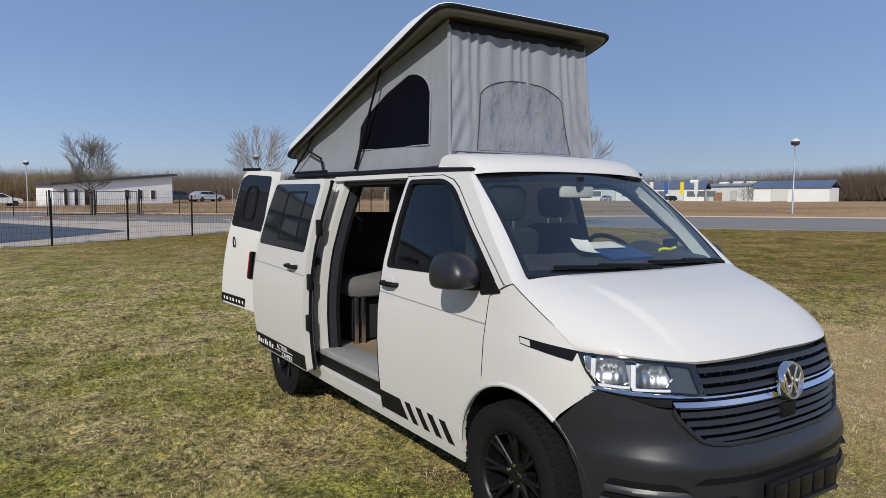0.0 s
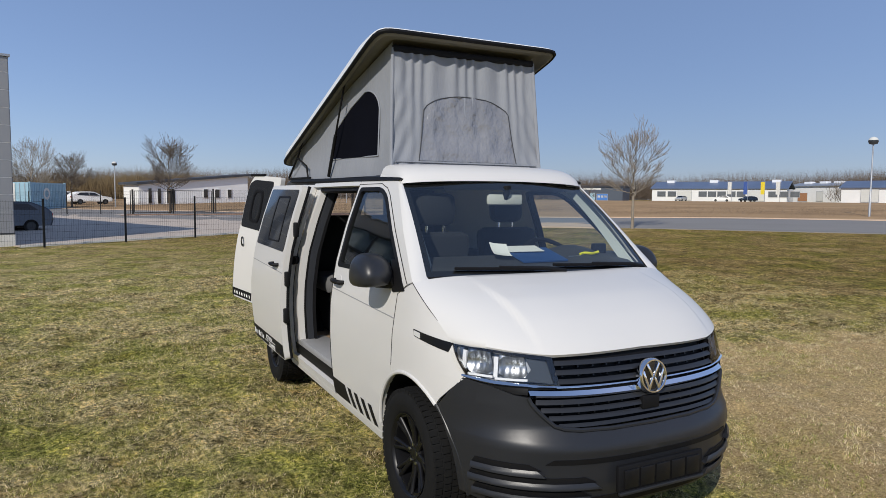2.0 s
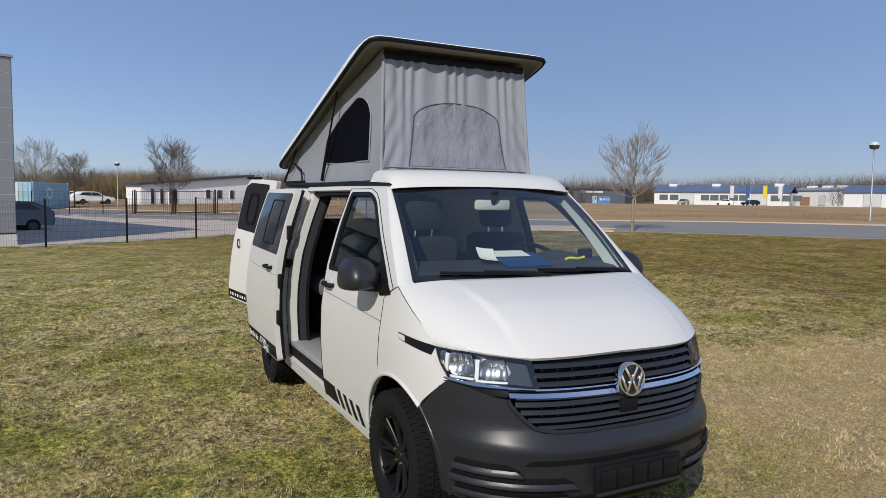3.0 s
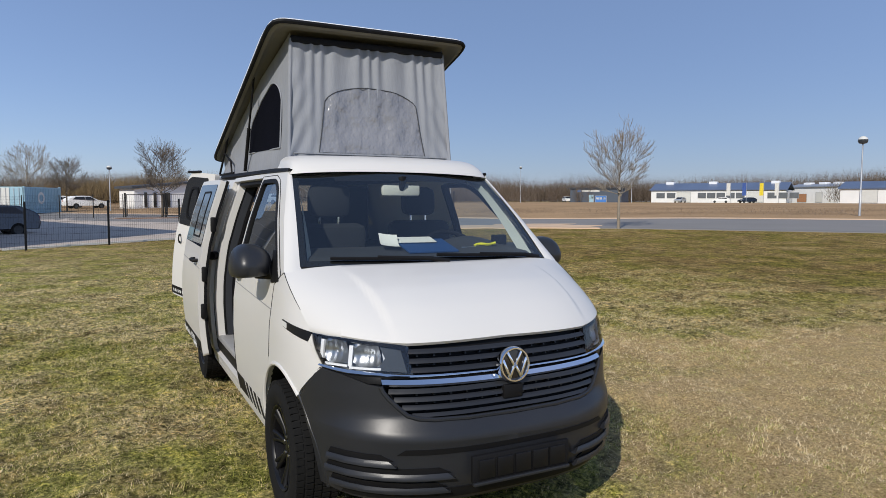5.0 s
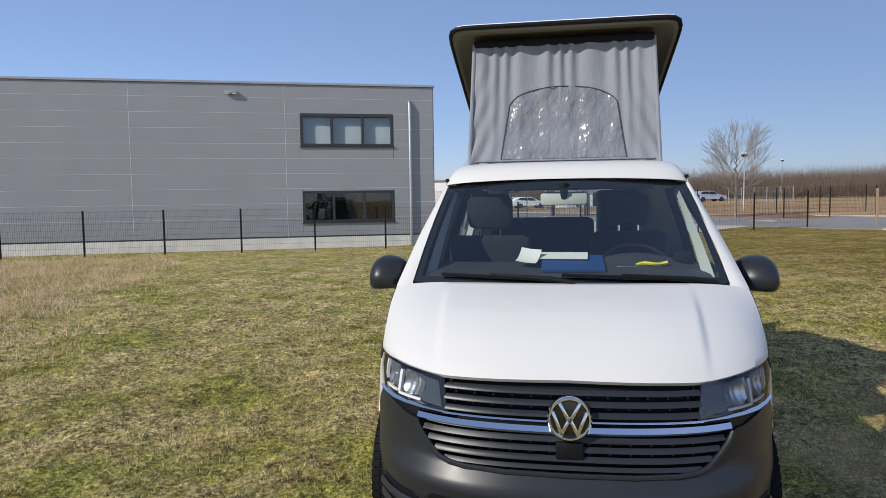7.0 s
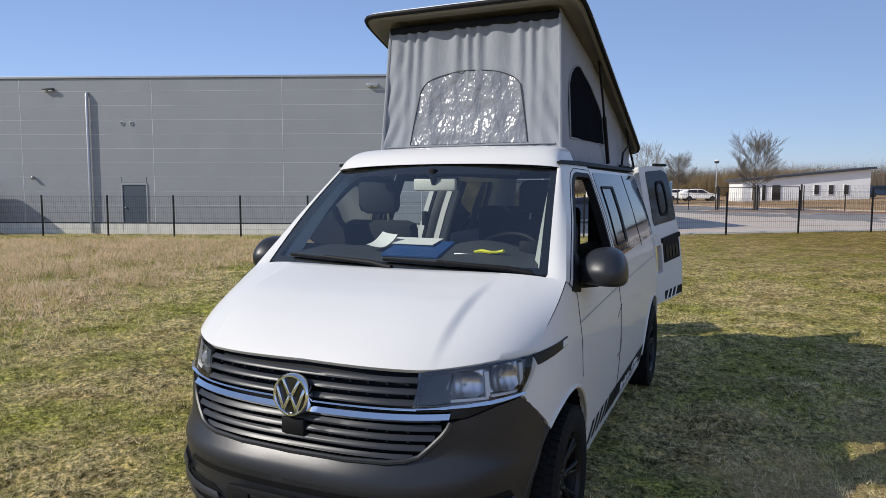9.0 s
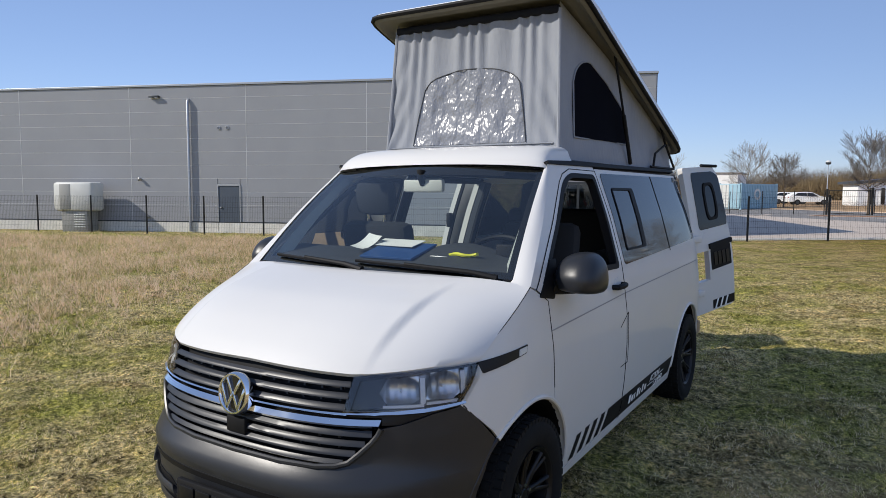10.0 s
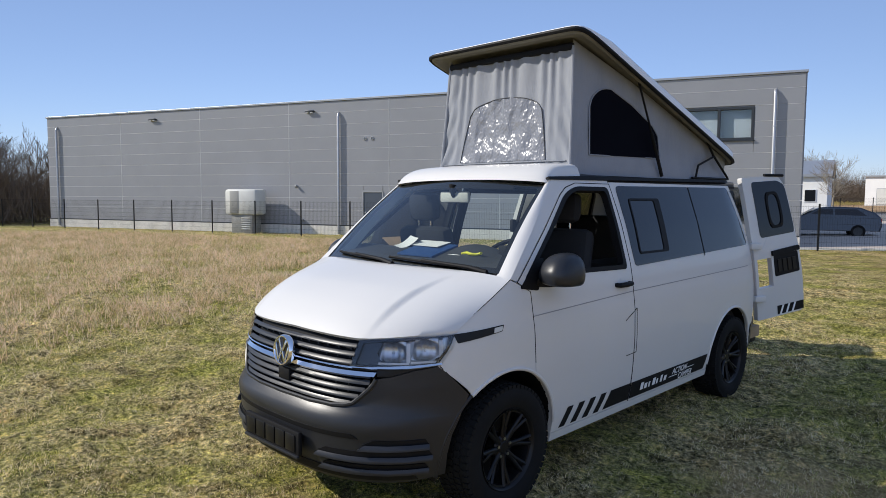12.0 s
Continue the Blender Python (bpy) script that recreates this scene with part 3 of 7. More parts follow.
def scatter(name, count, area, height, width, material, keep, label, seed, lean=0.5, tuft=1):
    rng = np.random.default_rng(seed)
    x = rng.uniform(area[0], area[1], count)
    y = rng.uniform(area[2], area[3], count)
    ok = keep(x, y, rng)
    x, y = x[ok], y[ok]
    if tuft > 1:
        size = np.repeat(rng.uniform(0.4, 1.3, len(x)), tuft)
        x, y = np.repeat(x, tuft), np.repeat(y, tuft)
        x, y = x + rng.normal(0, 0.022, len(x)) * size, y + rng.normal(0, 0.022, len(y)) * size
    n = len(x)
    z = terrain(x, y) + lumps(x, y) - 0.004
    h = height * rng.uniform(0.45, 1.2, n) * (1.0 + 0.35 * clumpy(x, y, 1.7, 2.0)) * (size if tuft > 1 else 1.0)
    a = rng.uniform(0, math.tau, n)
    b = rng.uniform(0, math.tau, n)
    l = rng.uniform(0.1, 1, n) * lean * h
    w = width * rng.uniform(0.6, 1.4, n)
    base = np.stack([x, y, z], -1)
    side = np.stack([np.cos(a), np.sin(a), 0 * a], -1) * w[:, None]
    bend = np.stack([np.cos(b), np.sin(b), 0 * b], -1) * l[:, None]
    mid = base + bend * 0.35 + np.stack([0 * h, 0 * h, h * 0.6], -1)
    tip = base + bend + np.stack([0 * h, 0 * h, h], -1)
    verts = np.stack([base - side, base + side, mid + side * 0.6, mid - side * 0.6, tip], 1).reshape(-1, 3)
    k = np.arange(n)[:, None] * 5
    faces = np.concatenate([k + [0, 1, 2], k + [0, 2, 3], k + [3, 2, 4]])
    return tagged(raw_mesh(name, verts, faces, material), label, "grass", kind="stuff")


def keep_near(x, y, rng, hollow=0.25):
    d = np.hypot(x, y + 1.5)
    worn = 1 - hollow * np.clip((x - 0.5) / 1.2, 0, 1) * np.clip((4.2 - y) / 3.4, 0, 1) * np.clip(0.75 + 0.6 * clumpy(x, y, 1.3, 3.0), 0, 1)
    return (rng.uniform(0, 1, len(x)) < worn * np.clip(1.25 - d / 13, 0.12, 1) * (0.75 + 0.35 * clumpy(x, y, 2.2, 1.0))) & (meadow_edge(x, y) < 0.8)


def keep_meadow(x, y, rng):
    m = meadow_edge(x, y)
    d = (x - CORNER.x) * OUT.x + (y - CORNER.y) * OUT.y
    return (rng.uniform(0, 1, len(x)) < np.clip(m / 0.6, 0, 1) * np.clip(0.55 + 0.12 * np.clip(m, 0, 4) + 0.8 * clumpy(x, y, 1.1, 4.0) + 0.45 * clumpy(x, y, 3.1, 7.0), 0.05, 1)) & (d > 3.8)


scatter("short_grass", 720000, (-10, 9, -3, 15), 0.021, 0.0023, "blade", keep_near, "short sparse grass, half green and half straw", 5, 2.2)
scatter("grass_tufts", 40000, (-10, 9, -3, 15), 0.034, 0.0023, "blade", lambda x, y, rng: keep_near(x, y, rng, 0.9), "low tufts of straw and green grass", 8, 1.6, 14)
scatter("tall_dry_grass", 56000, (-34, -3.5, -5, 21), 0.19, 0.0036, "tall", keep_meadow, "tall dry straw-coloured meadow grass", 6, 1.5, 6)
scatter("meadow_undergrowth", 130000, (-30, -3.2, -5, 20), 0.095, 0.0042, "blade", lambda x, y, rng: (meadow_edge(x, y) > -0.9) & (rng.uniform(0, 1, len(x)) < np.clip(0.45 + 0.7 * clumpy(x, y, 1.9, 5.0), 0.12, 1)), "low green and straw grass under the meadow", 9, 1.8)

# ---- hall ----
hall = empty("industrial_hall", label="grey metal-clad industrial hall with flat roof", category="building")
LEN, TOP = 40.75, 6.36
W_M = Matrix(((ALONG.x, OUT.x, 0, CORNER.x), (ALONG.y, OUT.y, 0, CORNER.y), (0, 0, 1, 0), (0, 0, 0, 1)))


def wbox(bm, s0, s1, o0, o1, z0, z1, bevel=0.0):
    return box(bm, s0, s1, o0, o1, z0, z1, bevel, W_M)


WIN = [(1.69, 5.40, 3.94, 5.20), (1.69, 5.38, 0.89, 2.14)]
bm = bmesh.new()
cuts = [(0.03, 1.69), (5.40, LEN)]
for s0, s1 in cuts:
    wbox(bm, s0, s1, -0.5, -0.06, -0.3, TOP)
for z0, z1 in ((-0.3, 0.89), (2.14, 3.94), (5.20, TOP)):
    wbox(bm, 1.69, 5.40, -0.5, -0.06, z0, z1)
wbox(bm, 0.03, LEN, -22, -21.6, -0.3, TOP)
wbox(bm, 0.03, 0.4, -21.6, -0.5, -0.3, TOP)
wbox(bm, LEN - 0.4, LEN, -21.6, -0.5, -0.3, TOP)
part("wall", bm, "cladding", hall, smooth=False)
bm = bmesh.new()
wbox(bm, 0.4, LEN - 0.4, -21.6, -0.5, TOP - 0.5, TOP - 0.2)
part("roof", bm, "darkroof", hall, smooth=False)
bm = bmesh.new()
wbox(bm, -0.02, LEN + 0.02, -0.10, 0.03, -0.35, 0.30, 0.01)
part("plinth", bm, "concrete", hall, "pale concrete plinth", smooth=False)
# dark strip stands in for the shadow below the lowest panels
bm = bmesh.new()
wbox(bm, 0.0, LEN, -0.06, 0.036, 0.298, 0.335)
part("plinth_shadow", bm, "anthracite", hall, "dark strip painted as the shadow line above the plinth", smooth=False)
bm = bmesh.new()
wbox(bm, -0.06, LEN + 0.06, -0.45, 0.05, TOP, TOP + 0.09, 0.01)
wbox(bm, -0.06, 0.4, -22, -0.45, TOP, TOP + 0.09, 0.01)
part("roof_edge", bm, "trim", hall, "silver roof edge flashing", smooth=False)
SEAMS = [0.0, 6.0, 11.78, 17.3, 23.0, 28.78, 34.65, LEN]
LINES = [0.33] + [0.475 + 0.595 * k for k in range(1, 10)] + [TOP]
DOOR = (17.63, 18.71)
for s0, s1 in zip(SEAMS, SEAMS[1:]):
    for z0, z1 in zip(LINES, LINES[1:]):
        pieces = [(s0, s1)]
        for w0, w1, b0, b1 in WIN:
            if z1 > b0 + 0.02 and z0 < b1 - 0.02:
                pieces = [q for p0, p1 in pieces for q in ((p0, min(p1, w0)), (max(p0, w1), p1)) if q[1] - q[0] > 0.05]
        if z0 < 1.98:
            pieces = [q for p0, p1 in pieces for q in ((p0, min(p1, DOOR[0])), (max(p0, DOOR[1]), p1)) if q[1] - q[0] > 0.05]
        for p0, p1 in pieces:
            bm = bmesh.new()
            wbox(bm, p0 + 0.012, p1 - 0.012, -0.07, 0.0, z0 + 0.009, z1 - 0.009, 0.006)
            part("panel", bm, "cladding", hall, smooth=False)
for w0, w1, b0, b1 in WIN:
    for z0, z1 in zip(LINES, LINES[1:]):
        for c0, c1 in ((z0, min(z1, b0)), (max(z0, b1), z1)):
            if c1 - c0 > 0.04 and z1 > b0 + 0.02 and z0 < b1 - 0.02:
                bm = bmesh.new()
                wbox(bm, w0, w1, -0.07, 0.0, c0 + 0.009, c1 - 0.009, 0.006)
                part("panel", bm, "cladding", hall, smooth=False)
# pale strips painted along the courses for sun caught by the panel edges
for s0, s1 in zip(SEAMS, SEAMS[1:]):
    for z in LINES[1:-1]:
        spans = [(s0, s1)]
        for w0, w1, b0, b1 in WIN:
            if b0 - 0.05 < z < b1 + 0.05:
                spans = [q for p0, p1 in spans for q in ((p0, min(p1, w0)), (max(p0, w1), p1)) if q[1] - q[0] > 0.05]
        if z < 2.0:
            spans = [q for p0, p1 in spans for q in ((p0, min(p1, DOOR[0])), (max(p0, DOOR[1]), p1)) if q[1] - q[0] > 0.05]
        for p0, p1 in spans:
            bm = bmesh.new()
            wbox(bm, p0 + 0.02, p1 - 0.02, -0.05, 0.003, z - 0.007, z + 0.007)
            part("joint_glint_strip", bm, "joint_glint", hall, smooth=False)
# the same painted glint on the upright joints
for s in SEAMS[1:-1]:
    if WIN[0][0] < s < WIN[0][1]:
        continue
    bm = bmesh.new()
    wbox(bm, s - 0.010, s + 0.010, -0.05, 0.004, 0.31, TOP - 0.01)
    part("joint_glint_strip", bm, "joint_glint", hall, smooth=False)
# side wall towards the yard, in courses
for z0, z1 in zip(LINES, LINES[1:]):
    for k in range(4):
        bm = bmesh.new()
        wbox(bm, -0.04, 0.03, -0.1 - 5.45 * (k + 1) + 0.02, -0.1 - 5.45 * k - 0.012, z0 + 0.009, z1 - 0.009, 0.006)
        part("panel", bm, "cladding", hall, smooth=False)
for (w0, w1, b0, b1), upper in zip(WIN, (True, False)):
    win = empty("window")
    win.parent = hall
    bm = bmesh.new()
    for s in (w0, w0 + (w1 - w0) / 3, w0 + (w1 - w0) * 2 / 3, w1):
        c = min(max(s, w0 + 0.05), w1 - 0.05)
        wbox(bm, c - 0.05, c + 0.05, -0.14, 0.015, b0, b1, 0.006)
    wbox(bm, w0, w1, -0.14, 0.012, b0, b0 + 0.09, 0.006)
    wbox(bm, w0, w1, -0.14, 0.012, b1 - 0.09, b1, 0.006)
    part("frame", bm, "anthracite", win, smooth=False)
    bm = bmesh.new()
    wbox(bm, w0 - 0.05, w1 + 0.05, -0.02, 0.06, b0 - 0.04, b0 - 0.005, 0.004)
    part("sill", bm, "anthracite", win, smooth=False)
    for k in range(3):
        bm = bmesh.new()
        s = w0 + (w1 - w0) * k / 3
        wbox(bm, s + 0.05, s + (w1 - w0) / 3 - 0.05, -0.09, -0.075, b0 + 0.09, b1 - 0.09)
        part("pane", bm, "winglass", win, smooth=False).visible_shadow = False
        bm = bmesh.new()
        lo = b0 + (0.12 if upper else 0.85)
        wbox(bm, s + 0.06, s + (w1 - w0) / 3 - 0.06, -0.2, -0.18, lo, b1 - 0.09)
        if upper:
            part("blind", bm, "blind", win, "pale roller blind", smooth=False)
        else:
            part("blind", bm, "anthracite", win, smooth=False)
    bm = bmesh.new()
    wbox(bm, w0, w1, -3.0, -2.9, b0 - 0.5, b1 + 0.4)
    part("room_wall", bm, "anthracite", win, smooth=False)
for s in (1.0, 20.04, 39.86):
    pipe = empty("downpipe")
    pipe.parent = hall
    bm = bmesh.new()
    p = at_wall(s, 0.10)
    tube(bm, [p + Vector((0, 0, -0.1)), p + Vector((0, 0, 5.62)), p + Vector((0, 0, 5.74)) - OUT * 0.06, p + Vector((0, 0, 5.78)) - OUT * 0.15], 0.062, 12)
    part("pipe", bm, "trim", pipe, "silver downpipe")
    for z in (0.8, 2.6, 4.4):
        bm = bmesh.new()
        tube(bm, [p + Vector((0, 0, z)), p + Vector((0, 0, z + 0.05))], 0.07, 12)
        part("bracket", bm, "galv", pipe)
for s, z in ((8.0, 6.02), (21.69, 5.92), (32.1, 5.95)):
    lampo = empty("wall_lamp")
    lampo.parent = hall
    bm = bmesh.new()
    wbox(bm, s - 0.24, s + 0.24, 0.0, 0.15, z - 0.06, z + 0.04, 0.02)
    part("housing", bm, "trim" if s < 10 else "anthracite", lampo)
    for k in (-0.13, 0.13):
        bm = bmesh.new()
        wbox(bm, s + k - 0.08, s + k + 0.08, 0.03, 0.14, z - 0.08, z - 0.058, 0.005)
        part("lens", bm, "blind", lampo)
door = empty("door")
door.parent = hall
bm = bmesh.new()
wbox(bm, DOOR[0] + 0.03, DOOR[1] - 0.03, -0.06, 0.005, 0.0, 1.95, 0.01)
part("leaf", bm, "bluegrey", door, "dark blue grey steel door", smooth=False)
bm = bmesh.new()
wbox(bm, DOOR[0], DOOR[1], -0.06, 0.03, 1.93, 2.02, 0.005)
wbox(bm, DOOR[0] - 0.03, DOOR[0] + 0.03, -0.06, 0.03, -0.1, 1.95, 0.005)
wbox(bm, DOOR[1] - 0.03, DOOR[1] + 0.03, -0.06, 0.03, -0.1, 1.95, 0.005)
part("door_frame", bm, "trim", door, smooth=False)
bm = bmesh.new()
wbox(bm, DOOR[0] + 0.012, DOOR[1] - 0.012, -0.07, 0.0, 2.03, 2.25, 0.006)
part("panel", bm, "cladding", hall, smooth=False)
bm = bmesh.new()
wbox(bm, DOOR[1] - 0.18, DOOR[1] - 0.10, 0.005, 0.05, 0.95, 1.0, 0.008)
part("door_handle", bm, "galv", door)
for s in (18.2, 18.6):
    bm = bmesh.new()
    lathe(bm, [(0.0, 0.09), (0.03, 0.09), (0.035, 0.06), (0.0, 0.055)], 16, "y")
    bmesh.ops.transform(bm, matrix=W_M @ Matrix.Translation((s, 0.0, 4.5)), verts=bm.verts[:])
    part("vent_ring", bm, "trim", hall)
for s, z in ((22.55, 2.24), (22.2, 0.55)):
    bm = bmesh.new()
    tube(bm, [at_wall(s, 0.0, z), at_wall(s, 0.07, z + 0.02), at_wall(s - 0.03, 0.13, z - 0.05)], [0.05, 0.06, 0.065], 10)
    part("wall_spout", bm, "trim", hall)

unit = empty("ventilation_unit", label="pale grey ventilation cabinet on a narrow plinth", category="air unit")
bm = bmesh.new()
wbox(bm, 24.15, 26.1, 0.35, 1.25, 0.78, 2.08, 0.14)
part("hood", bm, "palebox", unit)
bm = bmesh.new()
wbox(bm, 24.45, 25.75, 0.45, 1.15, -0.2, 0.85, 0.03)
part("base", bm, "boxdark", unit)
for k in range(6):
    bm = bmesh.new()
    wbox(bm, 24.55, 25.1, 1.14, 1.18, 0.05 + k * 0.11, 0.10 + k * 0.11, 0.004)
    part("louvre", bm, "palebox", unit)
bm = bmesh.new()
wbox(bm, 25.2, 25.75, 1.22, 1.262, 0.85, 1.98, 0.01)
part("seam_strip", bm, "boxdark", unit)


# ---- fences ----
def fence(name, points, height, label, mat="fence", z_of=lambda p: float(terrain(p.x, p.y))):
    f = empty(name, label=label, category="fence")
    bm = bmesh.new()
    box(bm, -0.03, 0.03, -0.02, 0.02, -0.3, height + 0.04, 0.004)
    first = part("post", bm, mat, f, smooth=False)
    post_mesh = first.data
    panels = {}
    for i, p in enumerate(points):
        q = points[min(i + 1, len(points) - 1)]
        d = (q - p) if i + 1 < len(points) else (p - points[i - 1])
        ang = math.atan2(d.y, d.x)
        o = first if i == 0 else new("post", post_mesh)
        o.parent = f
        o.matrix_world = Matrix.Translation((p.x, p.y, z_of(p))) @ Matrix.Rotation(ang, 4, "Z")
        if i + 1 == len(points):
            break
        key = round(d.length, 2)
        if key not in panels:
            bm = bmesh.new()
            n = max(2, int(key / 0.075))
            for k in range(n):
                x = (k + 0.5) * key / n
                box(bm, x - 0.0018, x + 0.0018, -0.0018, 0.0018, 0.05, height)
            for k in range(8):
                z = 0.07 + k * (height - 0.1) / 7
                box(bm, 0, key, -0.007, -0.002, z - 0.0028, z + 0.0028)
            ob = part("mesh_panel", bm, mat, f, smooth=False)
            panels[key] = ob.data
        else:
            ob = new("mesh_panel", panels[key])
            ob.parent = f
        ob.matrix_world = Matrix.Translation((p.x, p.y, z_of(p) + 0.02)) @ Matrix.Rotation(ang, 4, "Z")
    return f


line = [at_wall(2.25 + 2.72 * k, 1.45) for k in range(15, -8, -1)]
fence("mesh_fence", line, 1.62, "black wire mesh fence along the hall")
def yard_line(k):
    return Vector((-4.0 + 2.5 * k, 54.2 - 1.1 * k, 0))


fence("far_fence", [yard_line(k) for k in (-3.2, -2.2, -1.2, -0.2, 0.7, 1.5)], 1.75, "dark mesh fence on one side of the yard gate")
fence("far_fence", [yard_line(3.8 + 0.95 * k) for k in range(7)], 1.75, "dark mesh fence across the far side of the yard")


def yard_gate():
    """A pair of barred steel leaves between three stout posts."""
    g = empty("yard_gate", label="closed dark steel two-leaf yard gate", category="gate")
    ang = math.atan2(-1.1, 2.5)
    for k in (1.56, 2.65, 3.74):
        p = yard_line(k)
        bm = bmesh.new()
        box(bm, -0.055, 0.055, -0.055, 0.055, -0.4, 1.86, 0.008, Matrix.Translation((p.x, p.y, float(terrain(p.x, p.y)))) @ Matrix.Rotation(ang, 4, "Z"))
        part("gate_post", bm, "fence", g, smooth=False)
    for k in (1.56, 2.65):
        p = yard_line(k)
        m = Matrix.Translation((p.x, p.y, float(terrain(p.x, p.y)))) @ Matrix.Rotation(ang, 4, "Z")
        leaf = empty("leaf")
        leaf.parent = g
        bm = bmesh.new()
        for z in (0.12, 1.72):
            box(bm, 0.10, 2.86, -0.025, 0.025, z, z + 0.05, 0.004, m)
        for x in (0.10, 2.81):
            box(bm, x, x + 0.05, -0.023, 0.023, 0.17, 1.72, 0.004, m)
        part("leaf_frame", bm, "fence", leaf, smooth=False)
        for i in range(18):
            bm = bmesh.new()
            x = 0.30 + i * 0.14
            box(bm, x, x + 0.010, -0.005, 0.005, 0.17, 1.72, 0, m)
            part("bar", bm, "fence", leaf, smooth=False)


yard_gate()
fence("pale_fence", [Vector((18.4 + 1.18 * k, 72.6 - 0.32 * k, 0)) for k in range(6)], 1.75, "pale galvanised fence far across the road", "galv")
post = empty("wooden_post", label="pale weathered wooden post at the meadow's edge", category="post")
bm = bmesh.new()
box(bm, -0.045, 0.045, -0.045, 0.045, -0.4, 1.65, 0.012)
part("stake", bm, "wood", post, smooth=False)
post.matrix_world = Matrix.Translation((14.0, 29.0, float(terrain(14.0, 29.0))))
line = [Vector((13 + 2.6 * k, 38 + 0.4 * k, 0)) for k in range(4)]
fence("side_fence", line, 1.7, "dark mesh fence beside the yard gate")

# ---- camper van: body surface ----
YC, NE = 0.15, 2.9


def half_width(z):
    return float(np.interp(z, [0.2, 0.28, 0.40, 0.55, 0.75, 0.95, 1.15, 1.25, 1.5, 1.75, 1.85, 1.92], [0.84, 0.86, 0.885, 0.90, 0.91, 0.905, 0.88, 0.862, 0.79, 0.70, 0.66, 0.60]))


def nose(z):
    return float(np.interp(z, [0.22, 0.30, 0.38, 0.50, 0.565, 0.58, 0.62, 0.66, 0.75, 0.85, 0.97, 1.05, 1.15, 1.30], [-0.78, -0.83, -0.855, -0.862, -0.876, -0.872, -0.838, -0.812, -0.80, -0.79, -0.75, -0.69, -0.58, -0.42]))


def tail(z):
    return float(np.interp(z, [0.3, 0.6, 0.95, 1.25, 1.85], [3.95, 3.96, 3.94, 3.90, 3.70]))


def width_at(y, z):
    w = half_width(z)
    if y < YC:
        t = min(0.999, (YC - y) / (YC - nose(z)))
        return w * (1 - t ** NE) ** (1 / NE)
    if y > 3.1:
        t = min(0.999, (y - 3.1) / (tail(z) - 3.1))
        return w * (1 - t ** 3.2) ** (1 / 3.2)
    return w


def flank(side, off=0.0):
    return lambda y, z: (side * (width_at(y, z) + off), y, z)


def front(a, z, off=0.0):
    """The van's nose: a is the angle in degrees from straight ahead, seen from above the front axle."""
    s, c = math.sin(radians(a)), math.cos(radians(a))
    w, d = half_width(z) + off, YC - nose(z) + off
    r = ((abs(s) / w) ** NE + (abs(c) / d) ** NE) ** (-1 / NE)
    return (r * s, YC - r * c, z)


van = empty("camper_van", label="white camper van with raised pop-up roof, doors open", category="van")


def arch(cy, r, a0, a1, n=14):
    return [(cy + r * math.cos(radians(a0 + (a1 - a0) * k / n)), 0.335 + r * math.sin(radians(a0 + (a1 - a0) * k / n))) for k in range(n + 1)]


def mirrored(poly):
    return [(-a, z) for a, z in poly]


FRONT = lambda a, z: front(a, z)
AST = (5.0, 0.05)

# front bumper of grained plastic, with the grille's opening
bump_top = [(63.3, 0.69), (54.3, 0.852), (47, 0.835), (40, 0.80), (36, 0.79), (34.5, 0.745), (29.5, 0.668), (24, 0.648)]
bump_side = [(56.2, 0.29), (56.5, 0.40), (57.9, 0.50), (60.7, 0.60)]
outline = [(0, 0.265), (25, 0.262), (45, 0.27)] + bump_side + bump_top
outline = [(-a, z) for a, z in outline[:0:-1]] + outline
bumper = skin("front_bumper", outline, FRONT, "plastic", van, thick=0.03, step=AST, label="dark grey grained plastic front bumper", angle=50)
for z, a0, a1 in ((0.472, 33, 51), (0.412, 19, 52), (0.345, 20, 51)):
    for sgn in (1, -1):
        p = rounded([(sgn * a0, z), (sgn * a1, z), (sgn * (a1 - 1), z + 0.026), (sgn * (a0 + 3), z + 0.026)], 0.008)
        skin("bumper_slot", p, FRONT, "black", bumper, thick=0.01, step=AST, lift=0.004)
        skin("bumper_lip", [(sgn * (a0 - 1), z - 0.024), (sgn * a1, z - 0.024), (sgn * a1, z), (sgn * (a0 + 1), z)], lambda a, zz, z=z: front(a, zz, 0.018 - 0.55 * max(0.0, zz - z + 0.018)), "plastic", bumper, thick=0.03, step=(5.0, 0.008), lift=0.006)
skin("lower_intake", [(-32, 0.50), (32, 0.50), (30, 0.525), (-30, 0.525)], FRONT, "black", bumper, thick=0.01, step=AST, lift=0.003)
skin("chin", [(-48, 0.285), (48, 0.285), (46, 0.325), (16, 0.335), (-16, 0.335), (-46, 0.325)], FRONT, "black", bumper, thick=0.01, step=AST, lift=0.004)

bm = bmesh.new()
half = [(36.5, 0.792), (35.8, 0.768), (34.6, 0.742), (32.2, 0.702), (29.8, 0.666), (27.0, 0.652), (23.0, 0.645), (14.0, 0.642)]
tube(bm, [front(a, z, 0.002) for a, z in half + [(0, 0.641)] + [(-a, z) for a, z in half[::-1]]], 0.011, 8)
part("grille_lip", bm, "plastic", bumper)

